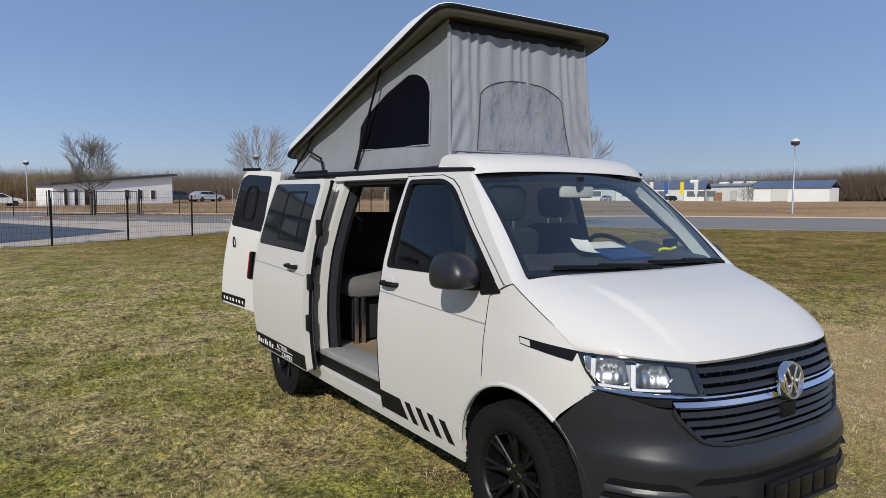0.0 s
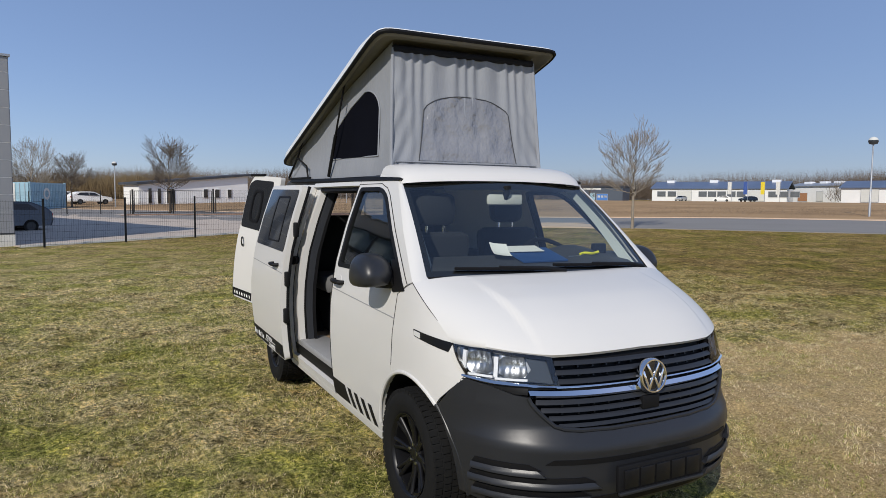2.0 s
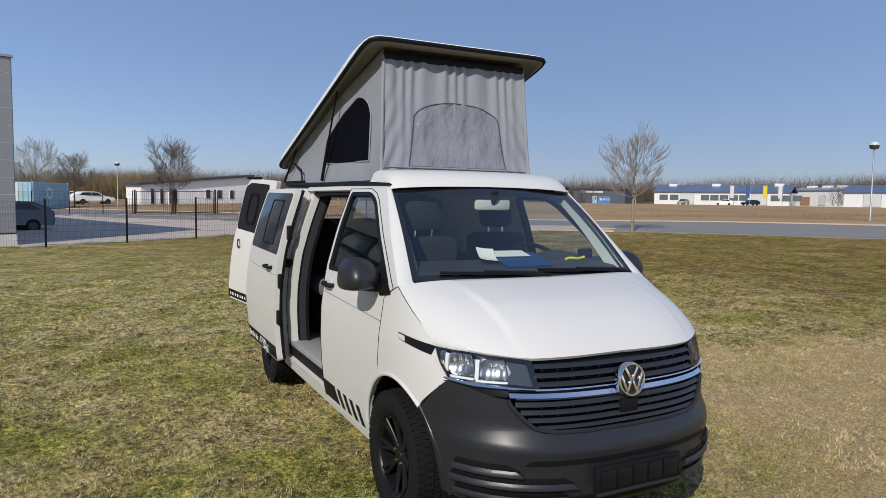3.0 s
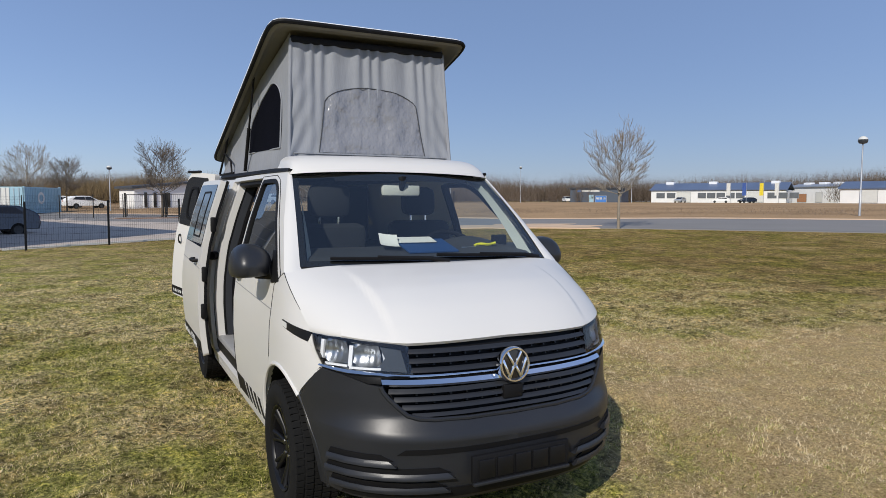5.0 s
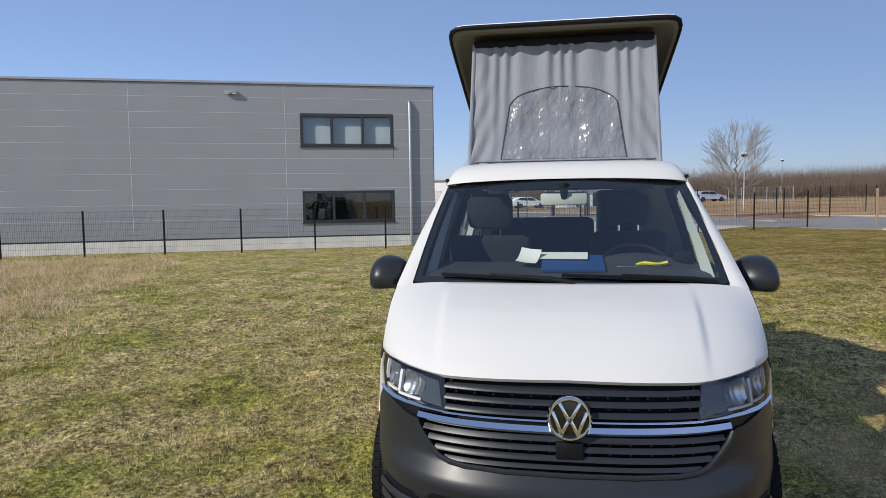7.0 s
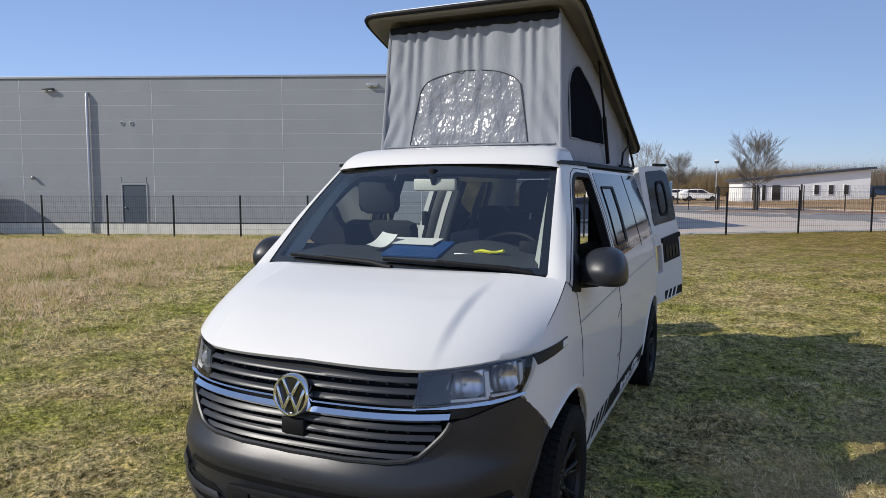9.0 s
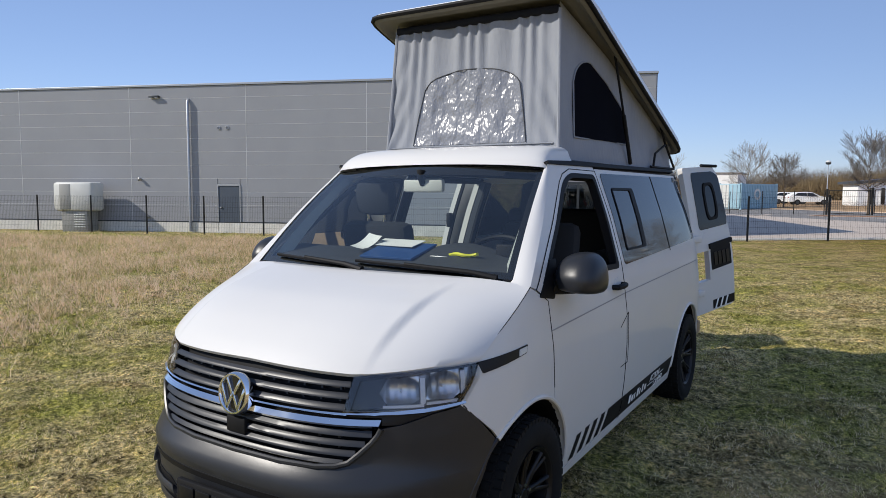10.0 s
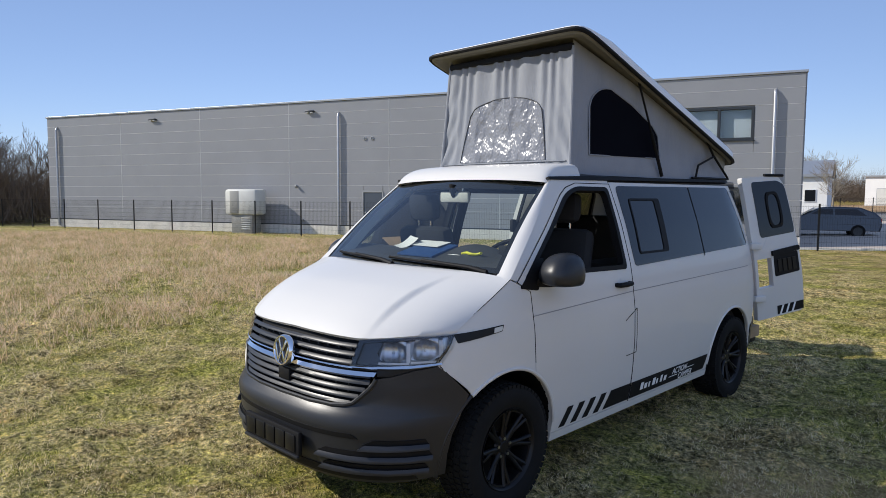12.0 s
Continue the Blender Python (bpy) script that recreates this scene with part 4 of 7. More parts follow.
# grille
skin("grille_backing", [(-36, 0.655), (36, 0.655), (34, 0.80), (29.5, 0.83), (30.2, 0.968), (0, 0.985), (-30.2, 0.968), (-29.5, 0.83), (-34, 0.80)], lambda a, z: front(a, z, -0.045), "black", van, thick=0.01, step=AST)
grille = empty("grille")
grille.parent = van
for z, a1, h in ((0.945, 30.0, 0.012), (0.905, 29.6, 0.013), (0.866, 29.0, 0.013), (0.774, 34.6, 0.013), (0.738, 33.2, 0.013), (0.702, 31.2, 0.013), (0.668, 28.6, 0.010)):
    skin("slat", [(-a1, z - h), (a1, z - h), (a1, z + h * 0.5), (-a1, z + h * 0.5)], lambda a, zz, z=z, h=h: front(a, zz, 0.002 - 0.9 * max(0, zz - z + h * 0.4)), "plastic", grille, thick=0.03, step=(4.0, 0.02))
for k in range(-6, 7):
    if k:
        for z0, z1 in ((0.917, 0.938), (0.878, 0.897), (0.745, 0.763), (0.71, 0.728)):
            a = k * 4.6
            skin("rib", [(a - 0.25, z0), (a + 0.25, z0), (a + 0.25, z1), (a - 0.25, z1)], lambda a, z: front(a, z, -0.02), "plastic", grille, thick=0.02, step=(4.0, 0.04))
skin("chrome_bar", rounded([(-36.5, 0.823), (-36, 0.805), (0, 0.800), (36, 0.805), (36.5, 0.823), (0, 0.818)], 0.004), lambda a, z: front(a, z, 0.014 - 0.75 * (z - 0.80)), "chrome", grille, thick=0.03, step=(3.0, 0.012), label="chrome bar across the grille")
skin("chrome_line", [(-29.3, 0.844), (-29.3, 0.839), (0, 0.836), (29.3, 0.839), (29.3, 0.844), (0, 0.841)], lambda a, z: front(a, z, 0.008 - 0.9 * (z - 0.836)), "chrome", grille, thick=0.012, step=(3.0, 0.006))
bm = bmesh.new()
box(bm, -0.052, 0.052, -0.815, -0.78, 0.700, 0.765, 0.006)
part("sensor_block", bm, "black", grille)
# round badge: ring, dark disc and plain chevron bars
badge = empty("badge")
badge.parent = van
BM = Matrix.Translation((0.0, -0.815, 0.858)) @ Matrix.Rotation(radians(-6), 4, "X")


def local(bm, m):
    bmesh.ops.transform(bm, matrix=m, verts=bm.verts[:])
    return bm


bm = bmesh.new()
lathe(bm, [(0.02, 0.068), (-0.005, 0.067), (-0.013, 0.072), (-0.013, 0.078), (-0.004, 0.084), (0.02, 0.084)], 48, "y")
part("ring", local(bm, BM), "chrome", badge)
bm = bmesh.new()
lathe(bm, [(0.02, 0.07), (0.0, 0.07), (-0.002, 0.035), (-0.003, 0.001)], 32, "y")
part("disc", local(bm, BM), "blackgloss", badge)
for pts in ([(-0.036, 0.056), (0.0, -0.012), (0.036, 0.056)], [(-0.062, 0.024), (-0.030, -0.058), (0.0, 0.004), (0.030, -0.058), (0.062, 0.024)]):
    for (xa, za), (xb, zb) in zip(pts, pts[1:]):
        bm = bmesh.new()
        d = Vector((xb - xa, 0, zb - za))
        ang = math.atan2(d.z, d.x)
        box(bm, -0.004, d.length + 0.004, -0.010, 0.0, -0.0065, 0.0065, 0.002, BM @ Matrix.Translation((xa, 0, za)) @ Matrix.Rotation(-ang, 4, "Y"))
        part("chevron_bar", bm, "chrome", badge)
plate = empty("plate_holder")
plate.parent = van
bm = bmesh.new()
box(bm, -0.262, 0.262, -0.012, 0.012, -0.062, 0.062, 0.006, Matrix.Translation((0.0, -0.885, 0.425)))
part("backing", bm, "black", plate, "empty black number plate holder")
for k in range(5):
    bm = bmesh.new()
    box(bm, -0.235 + k * 0.096, -0.15 + k * 0.096, -0.905, -0.896, 0.38, 0.468, 0.004)
    part("recess", bm, "rim", plate)
bm = bmesh.new()
box(bm, -0.262, 0.262, -0.908, -0.89, 0.352, 0.368, 0.004)
part("lower_lip", bm, "plastic", plate)

# headlamps
HL = [(28.3, 0.836), (30.6, 0.968), (38, 0.985), (48, 1.0), (59.6, 1.008), (58.6, 0.94), (54.4, 0.856), (45, 0.842)]
for sgn in (1, -1):
    lampo = empty("headlight")
    lampo.parent = van
    fl = lambda pts: [(sgn * a, z) for a, z in pts]
    skin("lens", fl(HL), FRONT, "lens", lampo, thick=0.0, step=AST, lift=0.001)
    skin("housing", fl(HL), lambda a, z: front(a, z, -0.055), "lamphouse", lampo, thick=0.01, step=AST)
    skin("surround", fl(HL), lambda a, z: front(a, z, -0.004), "blackgloss", lampo, holes=[fl([(30.0, 0.852), (32.0, 0.955), (38.5, 0.97), (48, 0.984), (57.2, 0.99), (56.4, 0.935), (53.0, 0.868), (45, 0.858)])], thick=0.045, step=AST)
    skin("inner_panel", fl([(29.6, 0.848), (31.6, 0.957), (38, 0.970), (36, 0.91), (38, 0.862)]), lambda a, z: front(a, z, -0.02), "lampdark", lampo, thick=0.02, step=AST)
    for a0, a1, z0, z1 in ((36.8, 44.6, 0.866, 0.962), (46.0, 54.0, 0.872, 0.976)):
        bowl = rounded([(sgn * a0, z0 + 0.01), (sgn * (a0 + 1.2), z1), (sgn * a1, z1 + 0.005), (sgn * a1, z0 + 0.02), (sgn * (a1 - 2), z0)], 0.02)
        ca, cz = sgn * (a0 + a1) / 2, (z0 + z1) / 2
        skin("reflector", bowl, lambda a, z, ca=ca, cz=cz: front(a, z, -0.024 + 0.0009 * math.sin(a * 3.4) - 0.022 * max(0.0, 1 - ((a - ca) / 4.5) ** 2 - ((z - cz) / 0.055) ** 2)), "reflector", lampo, thick=0.0, step=(0.35, 0.01), angle=60)
        bm = bmesh.new()
        p = Vector(front(ca, cz, -0.034))
        bmesh.ops.create_uvsphere(bm, u_segments=12, v_segments=8, radius=0.005, matrix=Matrix.Translation(p))
        part("bulb", bm, "lampwhite", lampo)
        skin("light_guide", [(sgn * (a1 + 0.1), z0 - 0.004), (sgn * (a1 + 1.2), z0 + 0.008), (sgn * (a1 + 1.2), z1), (sgn * (a1 + 0.1), z1)], lambda a, z: front(a, z, -0.014), "lampwhite", lampo, thick=0.012, step=(2.0, 0.05))
        skin("light_guide", [(sgn * a0, z0 - 0.006), (sgn * (a1 + 0.8), z0 - 0.006), (sgn * (a1 + 0.8), z0 + 0.004), (sgn * a0, z0 + 0.004)], lambda a, z: front(a, z, -0.014), "lampwhite", lampo, thick=0.012, step=(2.0, 0.05))
    skin("indicator", fl([(55.2, 0.90), (56.6, 0.93), (57.4, 0.985), (55.4, 0.983), (54.4, 0.93)]), lambda a, z: front(a, z, -0.02), "reflector", lampo, thick=0.0, step=(1.0, 0.02))
    skin("lower_trim", fl([(30, 0.838), (54.6, 0.858), (47, 0.836), (40, 0.802), (36.6, 0.80), (36.6, 0.828), (29.5, 0.828)]), lambda a, z: front(a, z, -0.008), "rim", lampo, thick=0.02, step=AST)
    skin("chrome_strip", fl([(29, 0.846), (54.6, 0.868), (54.8, 0.861), (45, 0.848), (29, 0.840)]), lambda a, z: front(a, z, 0.006 - 0.8 * (z - 0.838 - 0.0009 * max(0.0, abs(a) - 29))), "chrome", lampo, thick=0.008, step=(5.0, 0.006))


# ---- bonnet, windscreen, pillars ----
def edge_front(u):
    a = 59.6 * u
    z = float(np.interp(abs(a), [0, 30.6, 48, 59.6], [0.984, 0.977, 1.004, 1.013]))
    return Vector(front(a, z, 0.004))


def edge_back(u):
    return Vector((0.859 * u, 0.045 - 0.125 * (1 - u * u), 1.245 + 0.034 * (1 - u ** 6)))


def seam(v, s):
    y = -0.345 + 0.39 * v
    z = 1.013 + (1.245 - 1.013) * v ** 0.9
    e0, e1 = edge_front(s), edge_back(s)
    p = Vector((s * width_at(y, z), y, z))
    q0, q1 = Vector((s * width_at(-0.345, 1.013), -0.345, 1.013)), Vector((s * width_at(0.045, 1.245), 0.045, 1.245))
    return p + (e0 - q0) * (1 - v) + (e1 - q1) * v


def bonnet(u01, v):
    u = u01 * 2 - 1
    lin = edge_front(u) * (1 - v) + edge_back(u) * v
    l0, l1 = edge_front(-1) * (1 - v) + edge_back(-1) * v, edge_front(1) * (1 - v) + edge_back(1) * v
    p = lin + (seam(v, -1) - l0) * (1 - u01) + (seam(v, 1) - l1) * u01
    swell = math.sin(math.pi * min(1, v ** 0.75)) * 0.052 * (1 - u ** 4)
    t = min(1, max(0, (0.595 - 0.05 * (1 - v) - abs(p.x)) / 0.024))
    p.z += swell + 0.019 * t * t * (3 - 2 * t) * min(1.0, 4 * v + 0.1) * min(1.0, 1.9 * (1 - v)) ** 1.6
    return p


bm = bmesh.new()
rows = grid(bm, bonnet, 130, 24)
for r0, drop in ((rows[0], Vector((0, 0.012, -0.014))), (rows[-1], Vector((0, 0.02, -0.02)))):
    low = [bm.verts.new(v.co + drop) for v in r0]
    for i in range(len(r0) - 1):
        bm.faces.new((r0[i], r0[i + 1], low[i + 1], low[i]))
part("bonnet", bm, "paint", van, angle=60)


def screen(u01, v, off=0.0):
    u = u01 * 2 - 1
    lo = Vector((0.775 * u, 0.055 - 0.115 * (1 - u * u), 1.268 + 0.008 * (1 - u * u)))
    hi = Vector((0.668 * u, 0.62 - 0.085 * (1 - u * u), 1.772 + 0.022 * (1 - u * u)))
    p = lo * (1 - v) + hi * v
    n = Vector((0.12 * u, -0.66, 0.74)).normalized()
    return p + n * (0.018 * math.sin(math.pi * v) + off)


glassob = skin("windscreen", [(0, 0), (1, 0), (1, 1), (0, 1)], lambda u, v: screen(u, v), "glass", van, thick=0.0, step=(0.05, 0.1), label="clear curved windscreen")
glassob.visible_shadow = False
for name, poly in (("frit_bottom", [(0, 0), (1, 0), (1, 0.055), (0, 0.055)]), ("frit_top", [(0, 0.945), (1, 0.945), (1, 1), (0, 1)]), ("frit_side", [(0, 0), (0.022, 0), (0.022, 1), (0, 1)]), ("frit_side", [(0.978, 0), (1, 0), (1, 1), (0.978, 1)]),
                   ("sun_strip", [(0.18, 0.90), (0.86, 0.90), (0.86, 0.95), (0.18, 0.95)])):
    skin(name, poly, lambda u, v: screen(u, v, -0.006), "black", glassob, thick=0.0, step=(0.05, 0.1))
bm = bmesh.new()
grid(bm, lambda u, v: edge_back(2 * u - 1) * (1 - v) + (screen(u, 0.0) + Vector((0, 0, -0.004))) * v + Vector((0, 0, -0.022)) * (1 - v), 24, 3)
part("cowl", bm, "black", van)
for sgn in (1, -1):
    bm = bmesh.new()

    def strip(u, v01):
        v = max(0.0, (v01 - 0.1) / 0.9)
        y, z = 0.045 + (0.665 - 0.045) * v, 1.245 + (1.80 - 1.245) * v
        o = Vector((sgn * width_at(y, z), y, z))
        i = screen(1.0 if sgn > 0 else 0.0, v, 0.004)
        p = i * (1 - u) + o * u
        p = p + Vector((sgn * 0.4, -0.8, 0.5)).normalized() * 0.008 * math.sin(math.pi * u)
        k = max(0.0, 1 - v01 / 0.1)
        return p + Vector((-sgn * 0.01 * (1 - u), -0.052 * (1 - u) - 0.03 * u, -0.036 * (1 - u) - 0.024 * u)) * k
    grid(bm, strip, 8, 30)
    part("a_pillar", bm, "paint", van, angle=60)

# ---- flanks ----
DOOR_F = [(0.205, 1.165), (0.222, 0.77)] + arch(0.0, 0.43, 58, 8, 8)[0:] + [(0.428, 0.31), (1.31, 0.31), (1.315, 0.95), (1.315, 1.60), (1.305, 1.775), (0.90, 1.775), (0.78, 1.745), (0.70, 1.70), (0.10, 1.225)]
WIN_S = rounded([(1.230, 1.245), (1.240, 1.730), (0.882, 1.730), (0.763, 1.683), (0.242, 1.267)], [0.03, 0.04, 0.08, 0.08, 0.02])
WIN_F = rounded([(1.235, 1.24), (1.245, 1.735), (0.88, 1.735), (0.76, 1.688), (0.23, 1.262)], [0.03, 0.04, 0.08, 0.08, 0.02])
FENDER = [(-0.345 + 0.39 * k / 6, 1.011 + 0.232 * (k / 6) ** 0.9) for k in range(6)] + [(0.04, 1.242), (0.095, 1.218), (0.20, 1.165), (0.217, 0.775)] + arch(0.0, 0.43, 58.5, 127.5, 12) + [(-0.30, 0.72), (-0.455, 0.856), (-0.40, 0.92)]
PILLAR = [(0.045, 1.245), (0.665, 1.80), (1.30, 1.80), (1.30, 1.78), (0.90, 1.78), (0.775, 1.75), (0.695, 1.705), (0.095, 1.23)]
GLASS_L = rounded([(1.375, 1.225), (1.375, 1.765), (3.30, 1.78), (3.42, 1.28)], 0.04)
SLIDE = [(1.32, 0.50), (2.42, 0.50), (2.42, 1.755), (1.32, 1.755)]
for sgn in (1, -1):
    sf = flank(sgn)
    skin("fender", FENDER, sf, "paint", van, thick=0.015, step=0.06)
    skin("a_pillar", PILLAR, sf, "paint", van, thick=0.02)
    d = skin("front_door", DOOR_F, sf, "paint", van, holes=[WIN_F], thick=0.03, label="white front door with its window wound down" if sgn > 0 else "white front door with closed window")
    skin("window_seal", rounded([(1.265, 1.215), (1.275, 1.756), (0.88, 1.756), (0.745, 1.708), (0.17, 1.24)], [0.03, 0.04, 0.08, 0.08, 0.02]), sf, "black", d, holes=[WIN_S], thick=0.045, lift=0.003)
    skin("mirror_triangle", rounded([(0.115, 1.19), (0.27, 1.165), (0.37, 1.34), (0.30, 1.34)], 0.015), sf, "black", d, thick=0.01, lift=0.006)
    if sgn < 0:
        g = skin("door_glass", WIN_F, lambda y, z: (-width_at(y, z) + 0.012, y, z), "sideglass", d, thick=0.0)
        g.visible_shadow = False
    # handle
    hy, hz = 1.185, 1.122
    skin("handle_bowl", rounded([(hy - 0.05, hz - 0.02), (hy + 0.06, hz - 0.02), (hy + 0.05, hz + 0.045), (hy - 0.02, hz + 0.045)], 0.02), sf, "paint", d, thick=0.004, lift=0.002)
    bm = bmesh.new()
    x = width_at(hy, hz)
    tube(bm, [(sgn * (x - 0.005), hy - 0.085, hz), (sgn * (x + 0.028), hy - 0.07, hz), (sgn * (x + 0.034), hy, hz), (sgn * (x + 0.028), hy + 0.07, hz), (sgn * (x - 0.005), hy + 0.085, hz)], [0.014, 0.016, 0.017, 0.016, 0.014], 10)
    part("handle", bm, "black", d, "black door handle")
    # belt crease: its shade drawn as a thin grey strip on the paint
    skin("crease_shade", [(0.21, 1.033), (1.31, 1.068), (1.31, 1.062), (0.21, 1.027)], sf, "sillgrey", d, thick=0.002, lift=0.0015)
    skin("badge_strip", rounded([(-0.36, 1.000), (-0.345, 0.955), (-0.06, 0.985), (-0.045, 1.018)], 0.006), sf, "rim", van, thick=0.006, lift=0.004)
    skin("badge_plate", rounded([(-0.125, 0.982), (-0.065, 0.989), (-0.055, 1.012), (-0.115, 1.008)], 0.004), sf, "palebox", van, thick=0.004, lift=0.007)
    # lower edge
    skin("sill", [(0.43, 0.255), (2.58, 0.255), (2.58, 0.305), (0.43, 0.305)], sf, "paint", van, thick=0.04)
    skin("gutter_rail", [(0.62, 1.796), (3.60, 1.832), (3.60, 1.854), (1.0, 1.825), (0.62, 1.812)], lambda y, z, sgn=sgn: (sgn * (width_at(y, z) + 0.010), y, z), "black", van, thick=0.025)
    if sgn > 0:
        big = skin("side_panel", [(1.322, 0.31), (2.57, 0.31)] + arch(3.0, 0.43, 180, 0, 18)[0:] + [(3.45, 0.56), (3.80, 0.60), (3.84, 0.90), (3.80, 1.25), (3.62, 1.80), (1.31, 1.79), (1.322, 1.60)], sf, "paint", van, thick=0.02)
        skin("side_glass", GLASS_L, sf, "tint", van, thick=0.006, lift=0.003, label="dark tinted side window strip")
        skin("glass_joint", [(2.475, 1.235), (2.487, 1.235), (2.512, 1.77), (2.50, 1.77)], sf, "black", van, thick=0.002, lift=0.0055)
        skin("sliding_pane_frame", rounded([(1.47, 1.30), (1.50, 1.68), (1.94, 1.68), (1.90, 1.30)], 0.03), sf, "black", van, holes=[rounded([(1.485, 1.315), (1.512, 1.665), (1.86, 1.665), (1.83, 1.315)], 0.02)], thick=0.004, lift=0.008)
        # grey strip carries on the painted shade of the belt crease
        skin("crease_shade", [(1.32, 1.068), (3.35, 1.10), (3.35, 1.094), (1.32, 1.062)], sf, "sillgrey", big, thick=0.002, lift=0.0015)
        skin("fuel_flap_line", [(1.345, 0.95), (1.35, 0.95), (1.35, 0.65), (1.345, 0.65)], sf, "black", big, thick=0.002, lift=0.0015)
        skin("fuel_flap_line", [(1.20, 0.878), (1.345, 0.945), (1.345, 0.951), (1.20, 0.884)], sf, "black", d, thick=0.002, lift=0.0015)
        skin("fuel_flap_line", [(1.22, 0.642), (1.345, 0.648), (1.345, 0.653), (1.22, 0.647)], sf, "black", d, thick=0.002, lift=0.0015)
    else:
        skin("rear_quarter", [(2.44, 0.31), (2.57, 0.31)] + arch(3.0, 0.43, 180, 0, 18) + [(3.45, 0.56), (3.80, 0.60), (3.84, 0.90), (3.80, 1.25), (3.62, 1.80), (2.44, 1.79)], sf, "paint", van, holes=[rounded([(2.62, 1.25), (2.62, 1.74), (3.35, 1.75), (3.45, 1.28)], 0.05)], thick=0.03)
        skin("quarter_glass", rounded([(2.60, 1.24), (2.60, 1.75), (3.36, 1.76), (3.46, 1.27)], 0.05), sf, "tint", van, thick=0.006, lift=0.003)
        skin("roof_rail_panel", [(1.31, 1.77), (2.44, 1.77), (2.44, 1.80), (1.31, 1.80)], sf, "paint", van, thick=0.03)
        skin("b_pillar", [(1.322, 0.34), (1.375, 0.34), (1.375, 1.775), (1.322, 1.775)], lambda y, z: (-width_at(y, z) + 0.03, y, z), "black", van, thick=0.05)
        skin("c_pillar", [(2.295, 0.34), (2.44, 0.34), (2.44, 1.775), (2.295, 1.775)], lambda y, z: (-width_at(y, z) + 0.035, y, z), "paint", van, thick=0.05)
        skin("door_seal", [(2.29, 0.42), (2.31, 0.42), (2.31, 1.76), (2.29, 1.76)], lambda y, z: (-width_at(y, z) + 0.085, y, z), "black", van, thick=0.014)
        skin("jamb_trim", [(2.275, 0.45), (2.33, 0.45), (2.33, 1.74), (2.275, 1.74)], lambda y, z: (-width_at(y, z) + 0.102, y, z), "jambgrey", van, thick=0.05, label="blue grey jamb trim")
        skin("door_seal", [(2.26, 0.47), (2.33, 0.47), (2.33, 1.73), (2.26, 1.73)], lambda y, z: (-width_at(y, z) + 0.155, y, z), "black", van, thick=0.02)
        skin("door_seal", [(1.36, 1.735), (2.31, 1.735), (2.31, 1.77), (1.36, 1.77)], lambda y, z: (-width_at(y, z) + 0.03, y, z), "black", van, thick=0.05)
        skin("step_panel", [(1.322, 0.31), (2.44, 0.31), (2.44, 0.36), (1.322, 0.36)], sf, "paint", van, thick=0.05)
        skin("step_panel", [(1.322, 0.372), (2.44, 0.372), (2.44, 0.46), (1.322, 0.46)], lambda y, z: (-width_at(y, z) + 0.03, y, z), "black", van, thick=0.05)
    # rear bumper corner and lamp
    skin("rear_bumper", [(3.44, 0.33), (3.94, 0.36), (3.945, 0.58), (3.47, 0.555)], lambda y, z, sgn=sgn: (sgn * (width_at(y, z) + 0.006), y, z), "plastic", van, thick=0.03, label="dark grey plastic rear bumper")
    skin("tail_lamp", rounded([(3.80, 0.80), (3.885, 0.80), (3.885, 1.22), (3.78, 1.22)], 0.02), lambda y, z, sgn=sgn: (sgn * (width_at(y, z) + 0.004), y, z), "red", van, thick=0.02)

bm = bmesh.new()
box(bm, -0.74, 0.74, 3.80, 3.97, 0.34, 0.56, 0.03)
part("rear_bumper_beam", bm, "plastic", van)


# ---- decals ----
def decal(poly, sgn, parent, mat="black", off=0.0, lift=0.003):
    return skin("decal", poly, lambda y, z: (sgn * (width_at(min(y, 3.0) if off else y, z) + off), y, z), mat, parent, thick=0.0015, lift=lift)


for sgn in (1, -1):
    for k in range(4):
        y0 = 0.50 + k * 0.125
        decal([(y0, 0.325), (y0 + 0.06, 0.325), (y0 + 0.13, 0.44), (y0 + 0.07, 0.44)], sgn, van)
    decal([(0.99, 0.325), (1.308, 0.325), (1.308, 0.44), (1.06, 0.44)], sgn, van)


def lettering(text, size, m, parent):
    cu = bpy.data.curves.new("lettering", "FONT")
    cu.body, cu.size, cu.extrude, cu.shear = text, size, 0.0008, 0.25
    tmp = new("lettering", cu)
    me = bpy.data.meshes.new_from_object(tmp.evaluated_get(bpy.context.evaluated_depsgraph_get()))
    bpy.data.objects.remove(tmp)
    me.materials.append(M["paper"])
    ob = new("lettering", me)
    ob.parent = parent
    ob.matrix_world = m
    return ob


